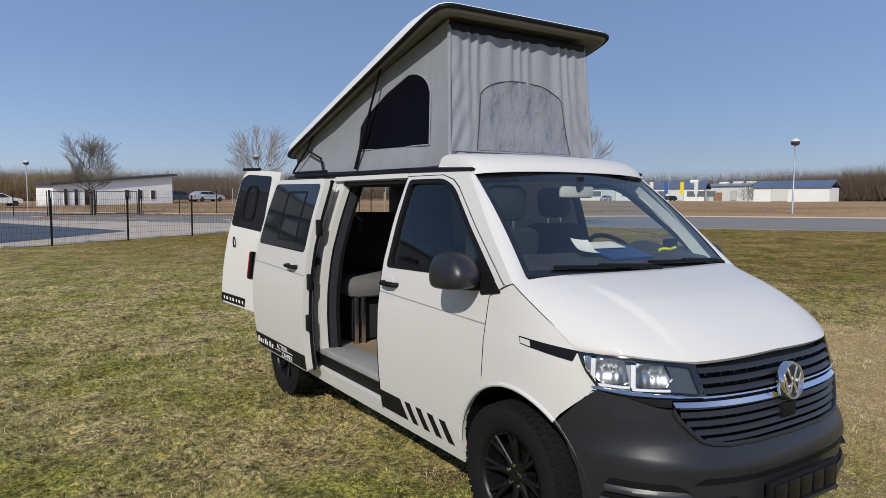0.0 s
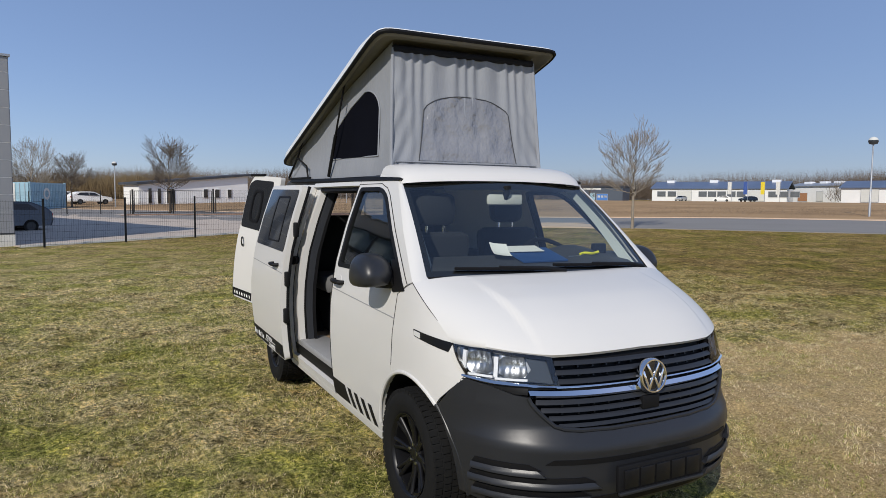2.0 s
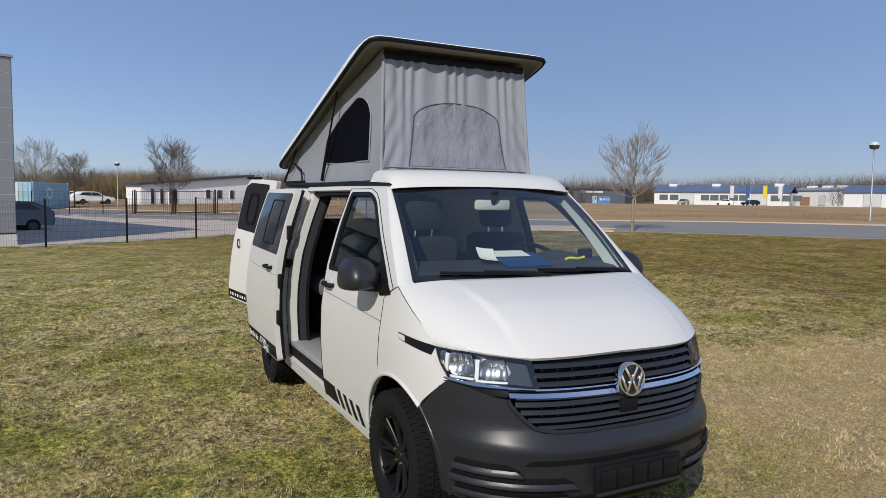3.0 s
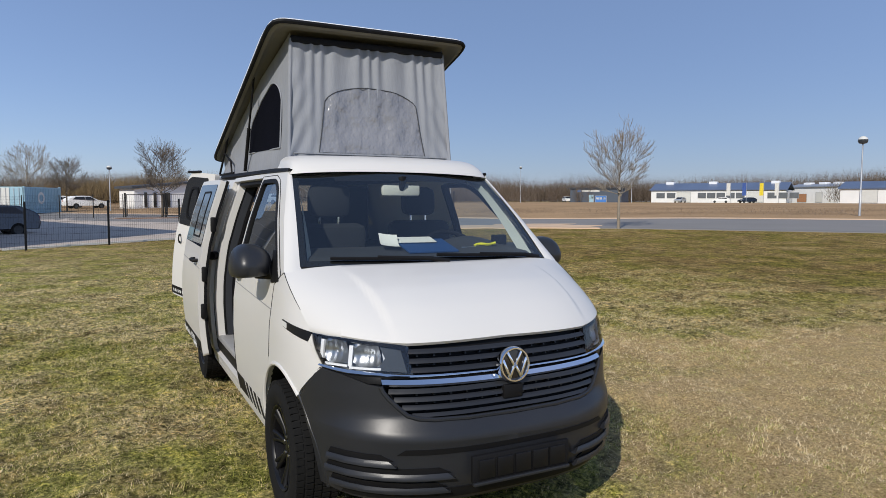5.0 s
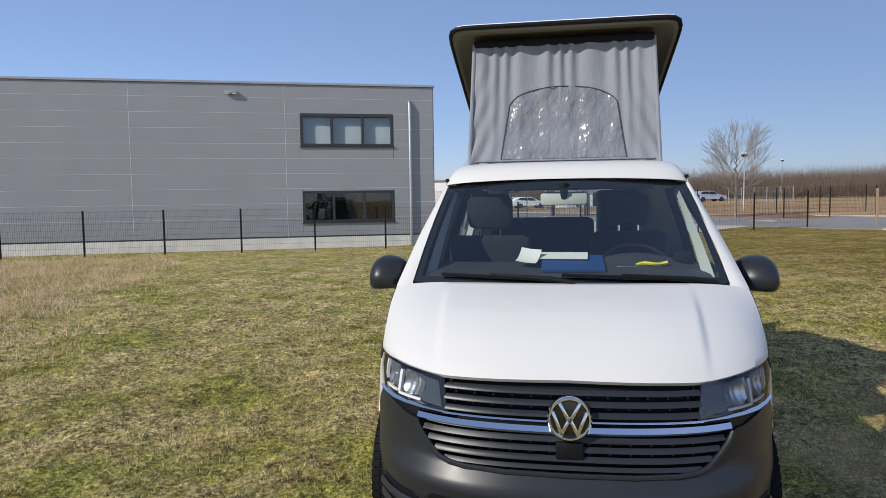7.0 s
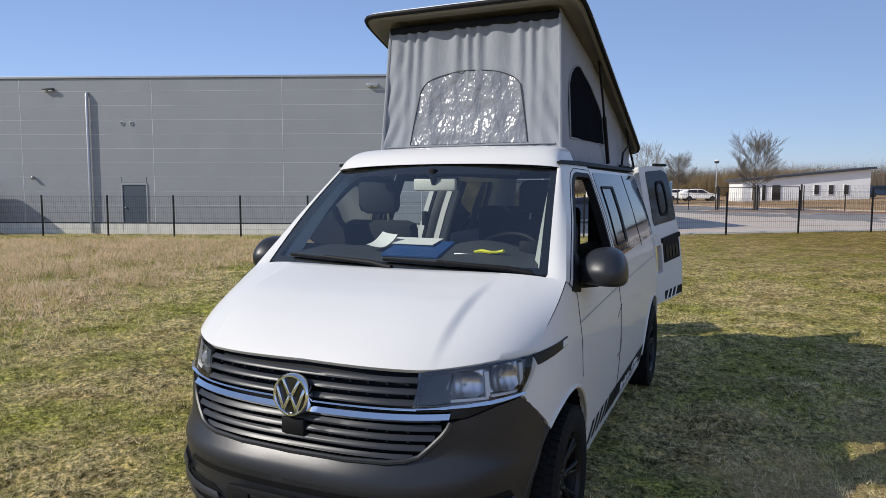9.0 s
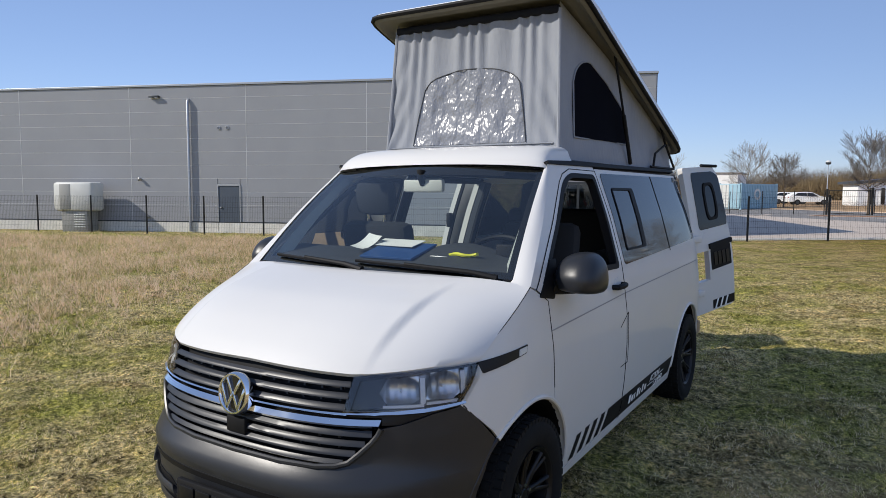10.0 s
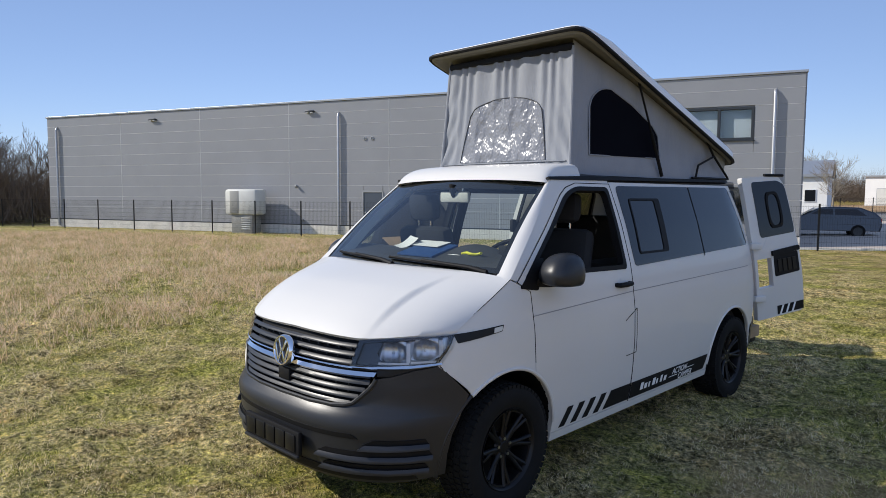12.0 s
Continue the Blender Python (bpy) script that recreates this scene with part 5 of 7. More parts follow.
def sill_writing(sgn, x, y_start, parent, toward):
    """White company bars, then two lettered words, on the black strip. toward: the way the line runs along y."""
    r = Matrix(((0, 0, sgn, x + sgn * 0.002), (toward, 0, 0, y_start), (0, 1, 0, 0.365), (0, 0, 0, 1))) @ Matrix.Rotation(0.1, 4, "X")
    for k, (w, h) in enumerate(((0.055, 0.05), (0.05, 0.036), (0.03, 0.036), (0.055, 0.05), (0.03, 0.036), (0.04, 0.05), (0.05, 0.036))):
        bm = bmesh.new()
        x0 = 0.02 + k * 0.058
        box(bm, x0, x0 + w * 0.75, 0.0, h, 0, 0.001)
        for v in bm.verts:
            v.co.x += v.co.y * 0.25
        ob = part("writing_bar", bm, "paper", parent, smooth=False)
        ob.matrix_world = r
    lettering("ACTION", 0.062, r @ Matrix.Translation((0.50, 0.022, 0)), parent)
    lettering("CAMPER", 0.062, r @ Matrix.Translation((0.60, -0.030, 0)), parent)
    for x0, x1, z in ((0.45, 0.585, 0.006), (0.74, 0.86, 0.030)):
        bm = bmesh.new()
        box(bm, x0, x1, z, z + 0.005, 0, 0.001)
        part("writing_bar", bm, "paper", parent, smooth=False).matrix_world = r


decal([(1.325, 0.325), (2.50, 0.325), (2.54, 0.44), (1.325, 0.44)], 1, van)
sill_writing(1, width_at(1.9, 0.375) + 0.008, 1.42, van, 1)

# ---- sliding door, open ----
sd = empty("sliding_door")
sd.parent = van
SD = lambda y, z: (-(half_width(z) + 0.115 + 0.03 * max(0, z - 1.2)), y, z)
dpoly = rounded([(2.27, 0.345), (3.40, 0.345), (3.47, 0.80), (3.43, 1.25), (3.38, 1.79), (2.30, 1.785), (2.28, 1.2)], [0.03, 0.25, 0.1, 0.05, 0.05, 0.05, 0])
skin("door_panel", dpoly, SD, "paint", sd, thick=0.05, label="white sliding door pushed back along the body")
skin("door_window", rounded([(2.34, 1.235), (2.36, 1.745), (3.33, 1.755), (3.38, 1.25)], 0.04), SD, "tint", sd, thick=0.004, lift=0.004)
skin("sliding_pane_frame", rounded([(2.55, 1.30), (2.57, 1.69), (2.98, 1.69), (2.96, 1.30)], 0.03), SD, "black", sd, holes=[rounded([(2.565, 1.315), (2.585, 1.675), (2.965, 1.675), (2.945, 1.315)], 0.02)], thick=0.004, lift=0.008)
# shade of the belt crease painted as a grey strip here too
skin("crease_shade", [(2.29, 1.068), (3.44, 1.10), (3.44, 1.094), (2.29, 1.062)], SD, "sillgrey", sd, thick=0.002, lift=0.0015)
skin("decal", [(2.285, 0.355), (3.37, 0.355), (3.44, 0.47), (2.285, 0.47)], SD, "black", sd, thick=0.0015, lift=0.003)
sill_writing(-1, SD(2.8, 0.41)[0] - 0.007, 3.38, sd, -1)
for o in sd.children:
    if o.name.startswith(("writing", "lettering")):
        o.location.z += 0.03
bm = bmesh.new()
tube(bm, [(-1.0, 2.44, 1.12), (-1.035, 2.455, 1.12), (-1.04, 2.53, 1.12), (-1.035, 2.60, 1.12), (-1.0, 2.615, 1.12)], 0.015, 10)
part("handle", bm, "black", sd, "black door handle")
skin("edge_seal", [(2.262, 0.36), (2.285, 0.36), (2.30, 1.2), (2.315, 1.775), (2.292, 1.775), (2.275, 1.2)], lambda y, z: (SD(y, z)[0] + 0.046, y, z), "black", sd, thick=0.022)
for z in (0.72, 1.02, 1.42):
    bm = bmesh.new()
    x = SD(2.27, z)[0]
    box(bm, x + 0.02, x + 0.06, 2.235, 2.29, z - 0.06, z + 0.06, 0.01)
    part("latch", bm, "black", sd)
bm = bmesh.new()
tube(bm, [(-0.93, 2.50, 0.40), (-0.96, 2.42, 0.40), (-1.0, 2.36, 0.40)], 0.02, 8)
part("roller_arm", bm, "black", sd)
bm = bmesh.new()
tube(bm, [(-0.86, 2.40, 1.16), (-0.90, 2.36, 1.16)], 0.035, 12)
part("buffer", bm, "black", sd)

# ---- rear wing doors, open ----
for sgn in (1, -1):
    rd = empty("rear_door")
    rd.parent = van
    BH, BF, TH, TF = Vector((0.80, 3.89, 0.52)), Vector((1.035, 4.46, 0.60)), Vector((0.655, 3.72, 1.88)), Vector((0.85, 4.23, 1.915))

    def wing(u, v, sgn=sgn):
        p = (BH * (1 - u) + BF * u) * (1 - v) + (TH * (1 - u) + TF * u) * v
        b = 0.045 * math.sin(math.pi * min(1, max(0, v))) * (1.0 if v < 0.55 else 0.8)
        p = p + Vector((0.92, -0.38, 0)) * b
        return (sgn * p.x, p.y, p.z)
    cut = [[(0.06, 0.225), (0.06, 0.43), (0.37, 0.43), (0.37, 0.225)]]
    skin("panel", rounded([(0, 0), (1, 0.0), (1.03, 0.3), (1.0, 0.93), (0.88, 1.0), (0, 1.0)], [0.02, 0.08, 0.1, 0.09, 0.09, 0.03]), wing, "paint", rd, holes=cut, thick=0.05, step=0.1, label="white rear wing door swung open")
    skin("glass", rounded([(0.20, 0.575), (1.0, 0.585), (0.985, 0.93), (0.83, 0.965), (0.20, 0.965)], 0.05), wing, "tint", rd, thick=0.004, step=0.1, lift=0.004)
    skin("pane_frame", rounded([(0.45, 0.63), (0.78, 0.635), (0.78, 0.89), (0.45, 0.89)], 0.1, 6), wing, "black", rd, holes=[rounded([(0.49, 0.65), (0.74, 0.655), (0.74, 0.87), (0.49, 0.87)], 0.09, 6)], thick=0.01, step=0.1, lift=0.012)
    skin("decal", [(0.42, 0.012), (0.99, 0.012), (1.0, 0.075), (0.42, 0.075)], wing, "black", rd, thick=0.0015, step=0.1, lift=0.003)
    for k in range(3 if sgn > 0 else 0):
        skin("decal_bar", [(0.46 + k * 0.13, 0.012), (0.50 + k * 0.13, 0.012), (0.57 + k * 0.13, 0.075), (0.53 + k * 0.13, 0.075)], wing, "paper", rd, thick=0.0015, step=0.1, lift=0.005)
    for k in range(7 if sgn < 0 else 0):
        skin("writing_bar", [(0.45 + k * 0.075, 0.030), (0.475 + k * 0.075 + 0.012 * (k % 2), 0.030), (0.49 + k * 0.075 + 0.012 * (k % 2), 0.052), (0.465 + k * 0.075, 0.052)], wing, "paper", rd, thick=0.0015, step=0.1, lift=0.005)
    if sgn > 0:
        skin("plate_recess", rounded([(0.42, 0.29), (0.97, 0.30), (0.97, 0.45), (0.42, 0.44)], 0.02), wing, "black", rd, thick=0.004, step=0.1, lift=0.004)
        skin("plate_trim", rounded([(0.38, 0.44), (1.0, 0.455), (1.0, 0.49), (0.38, 0.475)], 0.01), wing, "black", rd, thick=0.02, step=0.1, lift=0.02)
        for k in range(4):
            skin("plate_holder_bar", [(0.49 + k * 0.11, 0.32), (0.57 + k * 0.11, 0.32), (0.57 + k * 0.11, 0.41), (0.49 + k * 0.11, 0.41)], wing, "rim", rd, thick=0.006, step=0.1, lift=0.01)
    else:
        bm = bmesh.new()
        p = Vector(wing(0.82, 0.47))
        lathe(bm, [(0.0, 0.05), (-0.012, 0.05), (-0.014, 0.04), (-0.004, 0.03)], 24, "x")
        local(bm, Matrix.Translation(p + Vector((-0.004, 0, 0))) @ Matrix.Rotation(radians(-22), 4, "Z"))
        part("round_badge", bm, "black", rd)
    if sgn < 0:
        skin("lamp_slot", rounded([(0.34, 0.23), (0.405, 0.23), (0.405, 0.425), (0.34, 0.425)], 0.01), wing, "black", rd, thick=0.03, step=0.1, lift=0.004)
        skin("tail_lamp", rounded([(0.392, 0.235), (0.412, 0.235), (0.412, 0.42), (0.392, 0.42)], 0.006), wing, "red", rd, thick=0.004, step=0.1, lift=0.006)
    bm = bmesh.new()
    p, q = Vector(wing(0.55, 1.0)), Vector(wing(1.0, 0.99))
    tube(bm, [p + Vector((0, 0, 0.012)), q + Vector((0, 0, 0.012))], 0.014, 8)
    part("brake_lamp", bm, "black", rd)
    for z in (0.27 if sgn < 0 else 0.16, 0.53):
        bm = bmesh.new()
        p = Vector(wing(0.0, z))
        box(bm, -0.06, 0.07, -0.02, 0.02, -0.03, 0.03, 0.008, Matrix.Translation(p + Vector((sgn * 0.02, 0, 0))) @ Matrix.Rotation(radians(sgn * 66), 4, "Z"))
        part("hinge", bm, "paint", rd)

# ---- roof ----
bm = bmesh.new()


def fairing(u01, v):
    u = u01 * 2 - 1
    uu = math.copysign(1 - (1 - abs(u)) ** 1.4, u)
    lo = Vector((0.685 * uu, 0.612 - 0.085 * (1 - u * u), 1.772 + 0.026 * (1 - u * u)))
    hi = Vector((0.655 * uu, 0.97 + 0.03 * abs(u) ** 6, 1.912 - 0.006 * u * u - 0.062 * abs(u) ** 14))
    p = lo * (1 - v) + hi * v
    p.z += 0.055 * math.sin(math.pi * v ** 0.6) * (1 - abs(u) ** 16)
    p.y -= 0.03 * math.sin(math.pi * v) * (1 - abs(u) ** 3)
    return p


rows = grid(bm, fairing, 40, 14)
part("roof_fairing", bm, "paint", van, "smooth white fairing in front of the pop-up roof", angle=60)
for sgn in (1, -1):
    bm = bmesh.new()
    grid(bm, lambda u, v: Vector(fairing(1.0 if sgn > 0 else 0.0, u)) * (1 - v) + Vector((sgn * width_at(0.62 + 0.36 * u, 1.80), 0.62 + 0.36 * u, 1.80 + 0.01 * u)) * v, 10, 3)
    part("fairing_side", bm, "paint", van, angle=60)
bm = bmesh.new()
box(bm, -0.62, 0.62, 0.95, 3.66, 1.775, 1.842, 0.02)
part("roof_tray", bm, "plastic", van)
# lid of the pop-up roof
lid = empty("pop_up_lid")
lid.parent = van
SLOPE = math.atan2(2.765 - 2.035, 3.44 - 0.97)
LM = Matrix.Translation((0, 0.925, 2.777)) @ Matrix.Rotation(-SLOPE, 4, "X")
LL, LW = 2.66, 0.712


def lid_edge(t):
    """Rounded outline in plan; t runs once round."""
    a = t * math.tau
    c, s = math.cos(a), math.sin(a)
    n = 22.0
    r = (abs(c) ** n + abs(s) ** n) ** (-1 / n)
    return r * c, r * s


def lid_point(t, k, z):
    x, y = lid_edge(t)
    return LM @ Vector((x * LW * k, LL / 2 + y * (LL / 2) * (1 - (1 - k) * LW / (LL / 2)), z))


bm = bmesh.new()
N = 192
rings = []
for k, z in ((0.99, -0.02), (0.992, 0.0), (0.99, 0.044), (0.975, 0.058), (0.93, 0.066), (0.8, 0.074), (0.55, 0.08), (0.25, 0.084)):
    rings.append([bm.verts.new(lid_point(i / N, k, z * (0.08 + 0.92 * min(1.0, max(0.0, (lid_edge(i / N)[1] + 0.985) * 4))) if z > 0 else z)) for i in range(N)])
for r0, r1 in zip(rings, rings[1:]):
    for i in range(N):
        bm.faces.new((r0[i], r0[(i + 1) % N], r1[(i + 1) % N], r1[i]))
bm.faces.new(rings[-1])
part("shell", bm, "lidtop", lid, "white roof shell raised at the front", angle=50)
bm = bmesh.new()
rings = []
for k, z in ((0.995, -0.02), (0.985, -0.035), (0.955, -0.04), (0.92, -0.012), (0.88, 0.0), (0.84, -0.008), (0.80, 0.004), (0.5, 0.01)):
    rings.append([bm.verts.new(lid_point(i / N, k, z)) for i in range(N)])
for r0, r1 in zip(rings, rings[1:]):
    for i in range(N):
        bm.faces.new((r0[i], r0[(i + 1) % N], r1[(i + 1) % N], r1[i]))
bm.faces.new(rings[-1])
part("liner", bm, "liner", lid, "khaki grey underside of the roof shell", angle=50)
bm = bmesh.new()
tube(bm, [lid_point(i / N, 0.998, -0.022) for i in range(N + 1)], 0.015, 8, cap=False)
part("rubber_edge", bm, "black", lid, "black rubber edge round the roof shell")
bm = bmesh.new()
box(bm, -0.56, 0.56, 1.035, 1.065, 2.655, 2.70, 0.01)
part("front_rail", bm, "black", lid)

# tent
tent = empty("tent")
tent.parent = van
tent["label"] = "grey canvas bellows of the pop-up roof"


def tent_front(u, v, off=0.0):
    """u across from -1 to 1, v from the roof tray up to the lid."""
    x = (0.592 - 0.035 * v) * u
    y = 0.985 + 0.065 * v
    edge = max(0.0, 1 - abs(u) ** 8)
    fold = (0.0105 * v ** 1.3 + 0.0015) * math.sin(u * 34 + 2.2 * math.sin(u * 9)) * edge
    pull = 0.010 * math.sin(u * 13 + v * 5) * (1 - v) * v * 4 * abs(u) ** 2
    diag = 0.012 * math.sin((abs(u) * 1.6 + v) * 22) * max(0.0, abs(u) - 0.62) * 2.5 * (1 - v)
    sag = 0.028 * math.sin(math.pi * v) * (1 - u * u)
    return (x, y + sag * 0.6 + fold + pull + diag - off, 1.885 + 0.795 * v)


def lid_under(y):
    return 2.735 - math.tan(SLOPE) * (y - 0.985)


def tent_side(sgn):
    def f(y, z):
        y0 = 0.985 + 0.065 * (z - 1.885) / 0.795
        top = lid_under(y)
        v = min(1.0, max(0.0, (z - 1.88) / max(0.05, top - 1.88)))
        x = 0.592 - 0.035 * min(1.0, (z - 1.885) / 0.795) - 0.022 * math.sin(math.pi * v) * min(1, (y - y0) * 2)
        x += 0.045 * min(1.0, max(0.0, (y - 1.05) / 0.7))
        x += 0.006 * math.sin(y * 9 + z * 6) * math.sin(math.pi * v) + 0.004 * math.sin(z * 30 + y * 18) * max(0, y - 2.2)
        return (sgn * x, y, z)
    return f


bm = bmesh.new()
grid(bm, lambda u, v: tent_front(u * 2 - 1, v), 120, 40)
part("front_cloth", bm, "fabric", tent, angle=80)
ARCHW = [(-0.66, 0.07)] + [(-0.66 + 0.02 * k, 0.07 + 0.11 * k) for k in range(1, 4)] + [(0.60 * -math.cos(radians(a)), 0.42 + 0.22 * math.sin(radians(a)) ** 0.7) for a in range(15, 166, 10)] + [(0.60 + 0.02 * k, 0.40 - 0.11 * k) for k in range(0, 3)] + [(0.66, 0.07)]
skin("front_window", ARCHW, lambda u, v: tent_front(u, v, 0.003), "vinyl", tent, thick=0.0, step=0.05, lift=0.0, label="wrinkled clear vinyl window", angle=80)
bm = bmesh.new()
tube(bm, [tent_front(u, v, 0.005) for u, v in ARCHW], 0.0032, 6)
part("zip", bm, "ziptape", tent)
bm = bmesh.new()
tube(bm, [tent_front(u, 0.055, 0.006) for u in np.linspace(-0.95, 0.95, 40)], 0.004, 6)
part("hem", bm, "fabric", tent)
for sgn in (1, -1):
    sf = tent_side(sgn)
    skin("side_cloth", [(0.985, 1.838), (3.42, 1.838), (3.42, 2.03), (1.05, 2.72)], sf, "fabric", tent, thick=0.0, step=0.06, angle=80)
    hole = [(1.205, 1.975), (1.225, 2.30)] + [(1.46 - 0.23 * math.cos(radians(a)), 2.30 + 0.145 * math.sin(radians(a))) for a in range(20, 110, 15)] + [(1.75, 2.36), (2.05, 2.235), (2.14, 2.16), (2.155, 1.99)]
    skin("mesh_window", hole, sf, "mesh", tent, thick=0.002, step=0.06, lift=0.004, label="black insect mesh window")
    bm = bmesh.new()
    pts = [Vector(sf(y, z)) + Vector((sgn * 0.005, 0, 0)) for y, z in hole]
    tube(bm, pts + [pts[0]], 0.005, 6)
    part("piping", bm, "fabric", tent)
    bm = bmesh.new()
    tube(bm, [(sgn * 0.592, 0.985, 1.885), (sgn * 0.575, 1.02, 2.28), (sgn * 0.557, 1.05, 2.68)], 0.012, 8)
    part("corner_seam", bm, "fabric", tent)
    bm = bmesh.new()
    tube(bm, [(sgn * 0.66, 2.13, 1.855), (sgn * 0.66, 1.95, 2.17)], 0.014, 8)
    tube(bm, [(sgn * 0.66, 1.95, 2.17), (sgn * 0.66, 1.73, 2.53)], 0.008, 8)
    part("gas_strut", bm, "black", lid, "black gas strut")
    bm = bmesh.new()
    tube(bm, [(sgn * 0.665, 2.89, 2.19), (sgn * 0.665, 3.05, 2.06), (sgn * 0.665, 3.38, 1.87)], 0.010, 6)
    tube(bm, [(sgn * 0.665, 3.08, 2.05), (sgn * 0.665, 2.76, 1.96), (sgn * 0.665, 2.72, 1.86)], 0.009, 6)
    tube(bm, [(sgn * 0.66, 2.66, 1.855), (sgn * 0.66, 3.40, 1.86)], 0.010, 6)
    part("hinge_linkage", bm, "black", lid)

# ---- mirrors ----
for sgn in (1, -1):
    mir = empty("wing_mirror")
    mir.parent = van
    bm = bmesh.new()
    bmesh.ops.create_uvsphere(bm, u_segments=28, v_segments=18, radius=1.0)
    for v in bm.verts:
        c = v.co
        n = 2.7
        r = (abs(c.x) ** n + abs(c.y) ** n + abs(c.z) ** n) ** (-1 / n)
        c *= r
        v.co = Vector((sgn * (0.968 + c.x * 0.112 * (1 - 0.10 * c.z)), 0.385 + c.y * (0.165 * (1 - 0.25 * max(0, c.z)) if c.y < 0 else 0.095) * (1 + 0.15 * c.x), 1.27 + (c.z * 0.106 * (1 - 0.06 * c.x * c.x) if c.z > 0 else max(-0.066, c.z * 0.10)) * (1 + 0.10 * c.x)))
    part("shell", bm, "plastic", mir, "dark grey mirror shell", angle=70)
    bm = bmesh.new()
    box(bm, sgn * 0.968 - 0.08, sgn * 0.968 + 0.08, 0.428, 0.436, 1.225, 1.345, 0.003)
    part("mirror_glass", bm, "mirror", mir)
    bm = bmesh.new()
    tube(bm, [(sgn * 0.93, 0.37, 1.225), (sgn * 0.885, 0.33, 1.215), (sgn * 0.85, 0.29, 1.23)], [0.045, 0.036, 0.05], 12)
    part("arm", bm, "black", mir)

# ---- wheels ----
wheel = empty("wheel")
wheel.parent = van
wheel["label"] = "black alloy wheel with chunky tyre"
bm = bmesh.new()
prof = [(0.095, 0.215), (0.112, 0.235), (0.120, 0.275), (0.116, 0.310), (0.104, 0.331), (0.086, 0.340), (0.03, 0.344), (-0.03, 0.344), (-0.086, 0.340), (-0.104, 0.331), (-0.118, 0.28), (-0.095, 0.215)]
lathe(bm, prof, 72, "x")
part("tyre", bm, "rubber", wheel, angle=30)
bm = bmesh.new()
for k in range(60):
    a = k * math.tau / 60
    for x0, x1, sh in ((-0.108, -0.07, 0.0), (-0.062, -0.025, 0.5), (-0.017, 0.017, 0.0), (0.025, 0.062, 0.5), (0.07, 0.108, 0.0)):
        aa = a + sh * math.tau / 60
        r0 = 0.336 if abs(x0 + x1) > 0.15 else 0.341
        box(bm, x0, x1, -0.0135, 0.0135, r0 - 0.015, r0 + 0.009, 0, Matrix.Rotation(aa, 4, "X"))
part("tread", bm, "rubber", wheel, smooth=False)
bm = bmesh.new()
lathe(bm, [(0.09, 0.206), (0.105, 0.213), (0.108, 0.219), (0.09, 0.220), (-0.09, 0.220), (-0.09, 0.19), (0.02, 0.186), (0.088, 0.196), (0.09, 0.206)], 48, "x")
lathe(bm, [(-0.02, 0.188), (-0.02, 0.0005)], 32, "x")
part("rim", bm, "rim", wheel)
bm = bmesh.new()
for k in range(8):
    a = k * math.tau / 8
    for d in (-0.11, 0.11):
        tube(bm, [Vector((0.05, 0.04 * math.sin(a), 0.04 * math.cos(a))), Vector((0.062, 0.11 * math.sin(a + d * 0.5), 0.11 * math.cos(a + d * 0.5))), Vector((0.088, 0.205 * math.sin(a + d), 0.205 * math.cos(a + d)))], [0.022, 0.014, 0.012], 6)
part("spokes", bm, "rim", wheel, angle=60)
bm = bmesh.new()
lathe(bm, [(0.0, 0.072), (0.055, 0.070), (0.066, 0.055), (0.066, 0.034), (0.070, 0.03), (0.072, 0.0005)], 28, "x")
part("hub", bm, "rim", wheel)
for k in range(5):
    bm = bmesh.new()
    a = k * math.tau / 5
    lathe(bm, [(0.05, 0.009), (0.074, 0.009), (0.074, 0.0005)], 6, "x")
    local(bm, Matrix.Translation((0, 0.05 * math.sin(a), 0.05 * math.cos(a))))
    part("lug_nut", bm, "steel", wheel)
bm = bmesh.new()
lathe(bm, [(-0.05, 0.15), (-0.03, 0.15), (-0.03, 0.03)], 32, "x")
part("brake_disc", bm, "steel", wheel)
wheel.matrix_world = Matrix.Translation((0.80, 0.0, 0.338))
copy_thing(wheel, Matrix.Translation((0.80, 3.0, 0.338)))
copy_thing(wheel, Matrix.Translation((-0.80, 0.0, 0.338)) @ Matrix.Rotation(math.pi, 4, "Z"))
copy_thing(wheel, Matrix.Translation((-0.80, 3.0, 0.338)) @ Matrix.Rotation(math.pi, 4, "Z"))
for cy in (0.0, 3.0):
    for sgn in (1, -1):
        bm = bmesh.new()
        pts = arch(cy, 0.432, -12, 192, 20)
        r0 = [bm.verts.new((sgn * (width_at(y, max(z, 0.3)) - 0.025), y, z)) for y, z in pts]
        r1 = [bm.verts.new((sgn * 0.56, y, z)) for y, z in pts]
        for i in range(len(pts) - 1):
            bm.faces.new((r0[i], r0[i + 1], r1[i + 1], r1[i]))
        bm.faces.new(r1)
        part("wheel_arch_liner", bm, "black", van)

# ---- underbody and inside ----
bm = bmesh.new()
box(bm, -0.60, 0.60, -0.62, 3.85, 0.26, 0.40, 0.02)
box(bm, -0.80, 0.80, 0.5, 2.5, 0.27, 0.40, 0.02)
box(bm, -0.80, 0.80, 3.45, 3.85, 0.33, 0.42, 0.02)
part("underbody", bm, "black", van)
bm = bmesh.new()
box(bm, -0.62, 0.62, -0.52, -0.05, 0.40, 0.90, 0.05)
part("engine_bay", bm, "black", van)
bm = bmesh.new()
box(bm, -0.84, 0.84, 0.45, 3.82, 0.40, 0.50)
part("floor_pan", bm, "wood", van, "light wood camper floor")
bm = bmesh.new()
box(bm, -0.86, -0.62, 1.40, 2.40, 0.455, 0.507, 0.01)
part("door_step", bm, "sillgrey", van)
bm = bmesh.new()
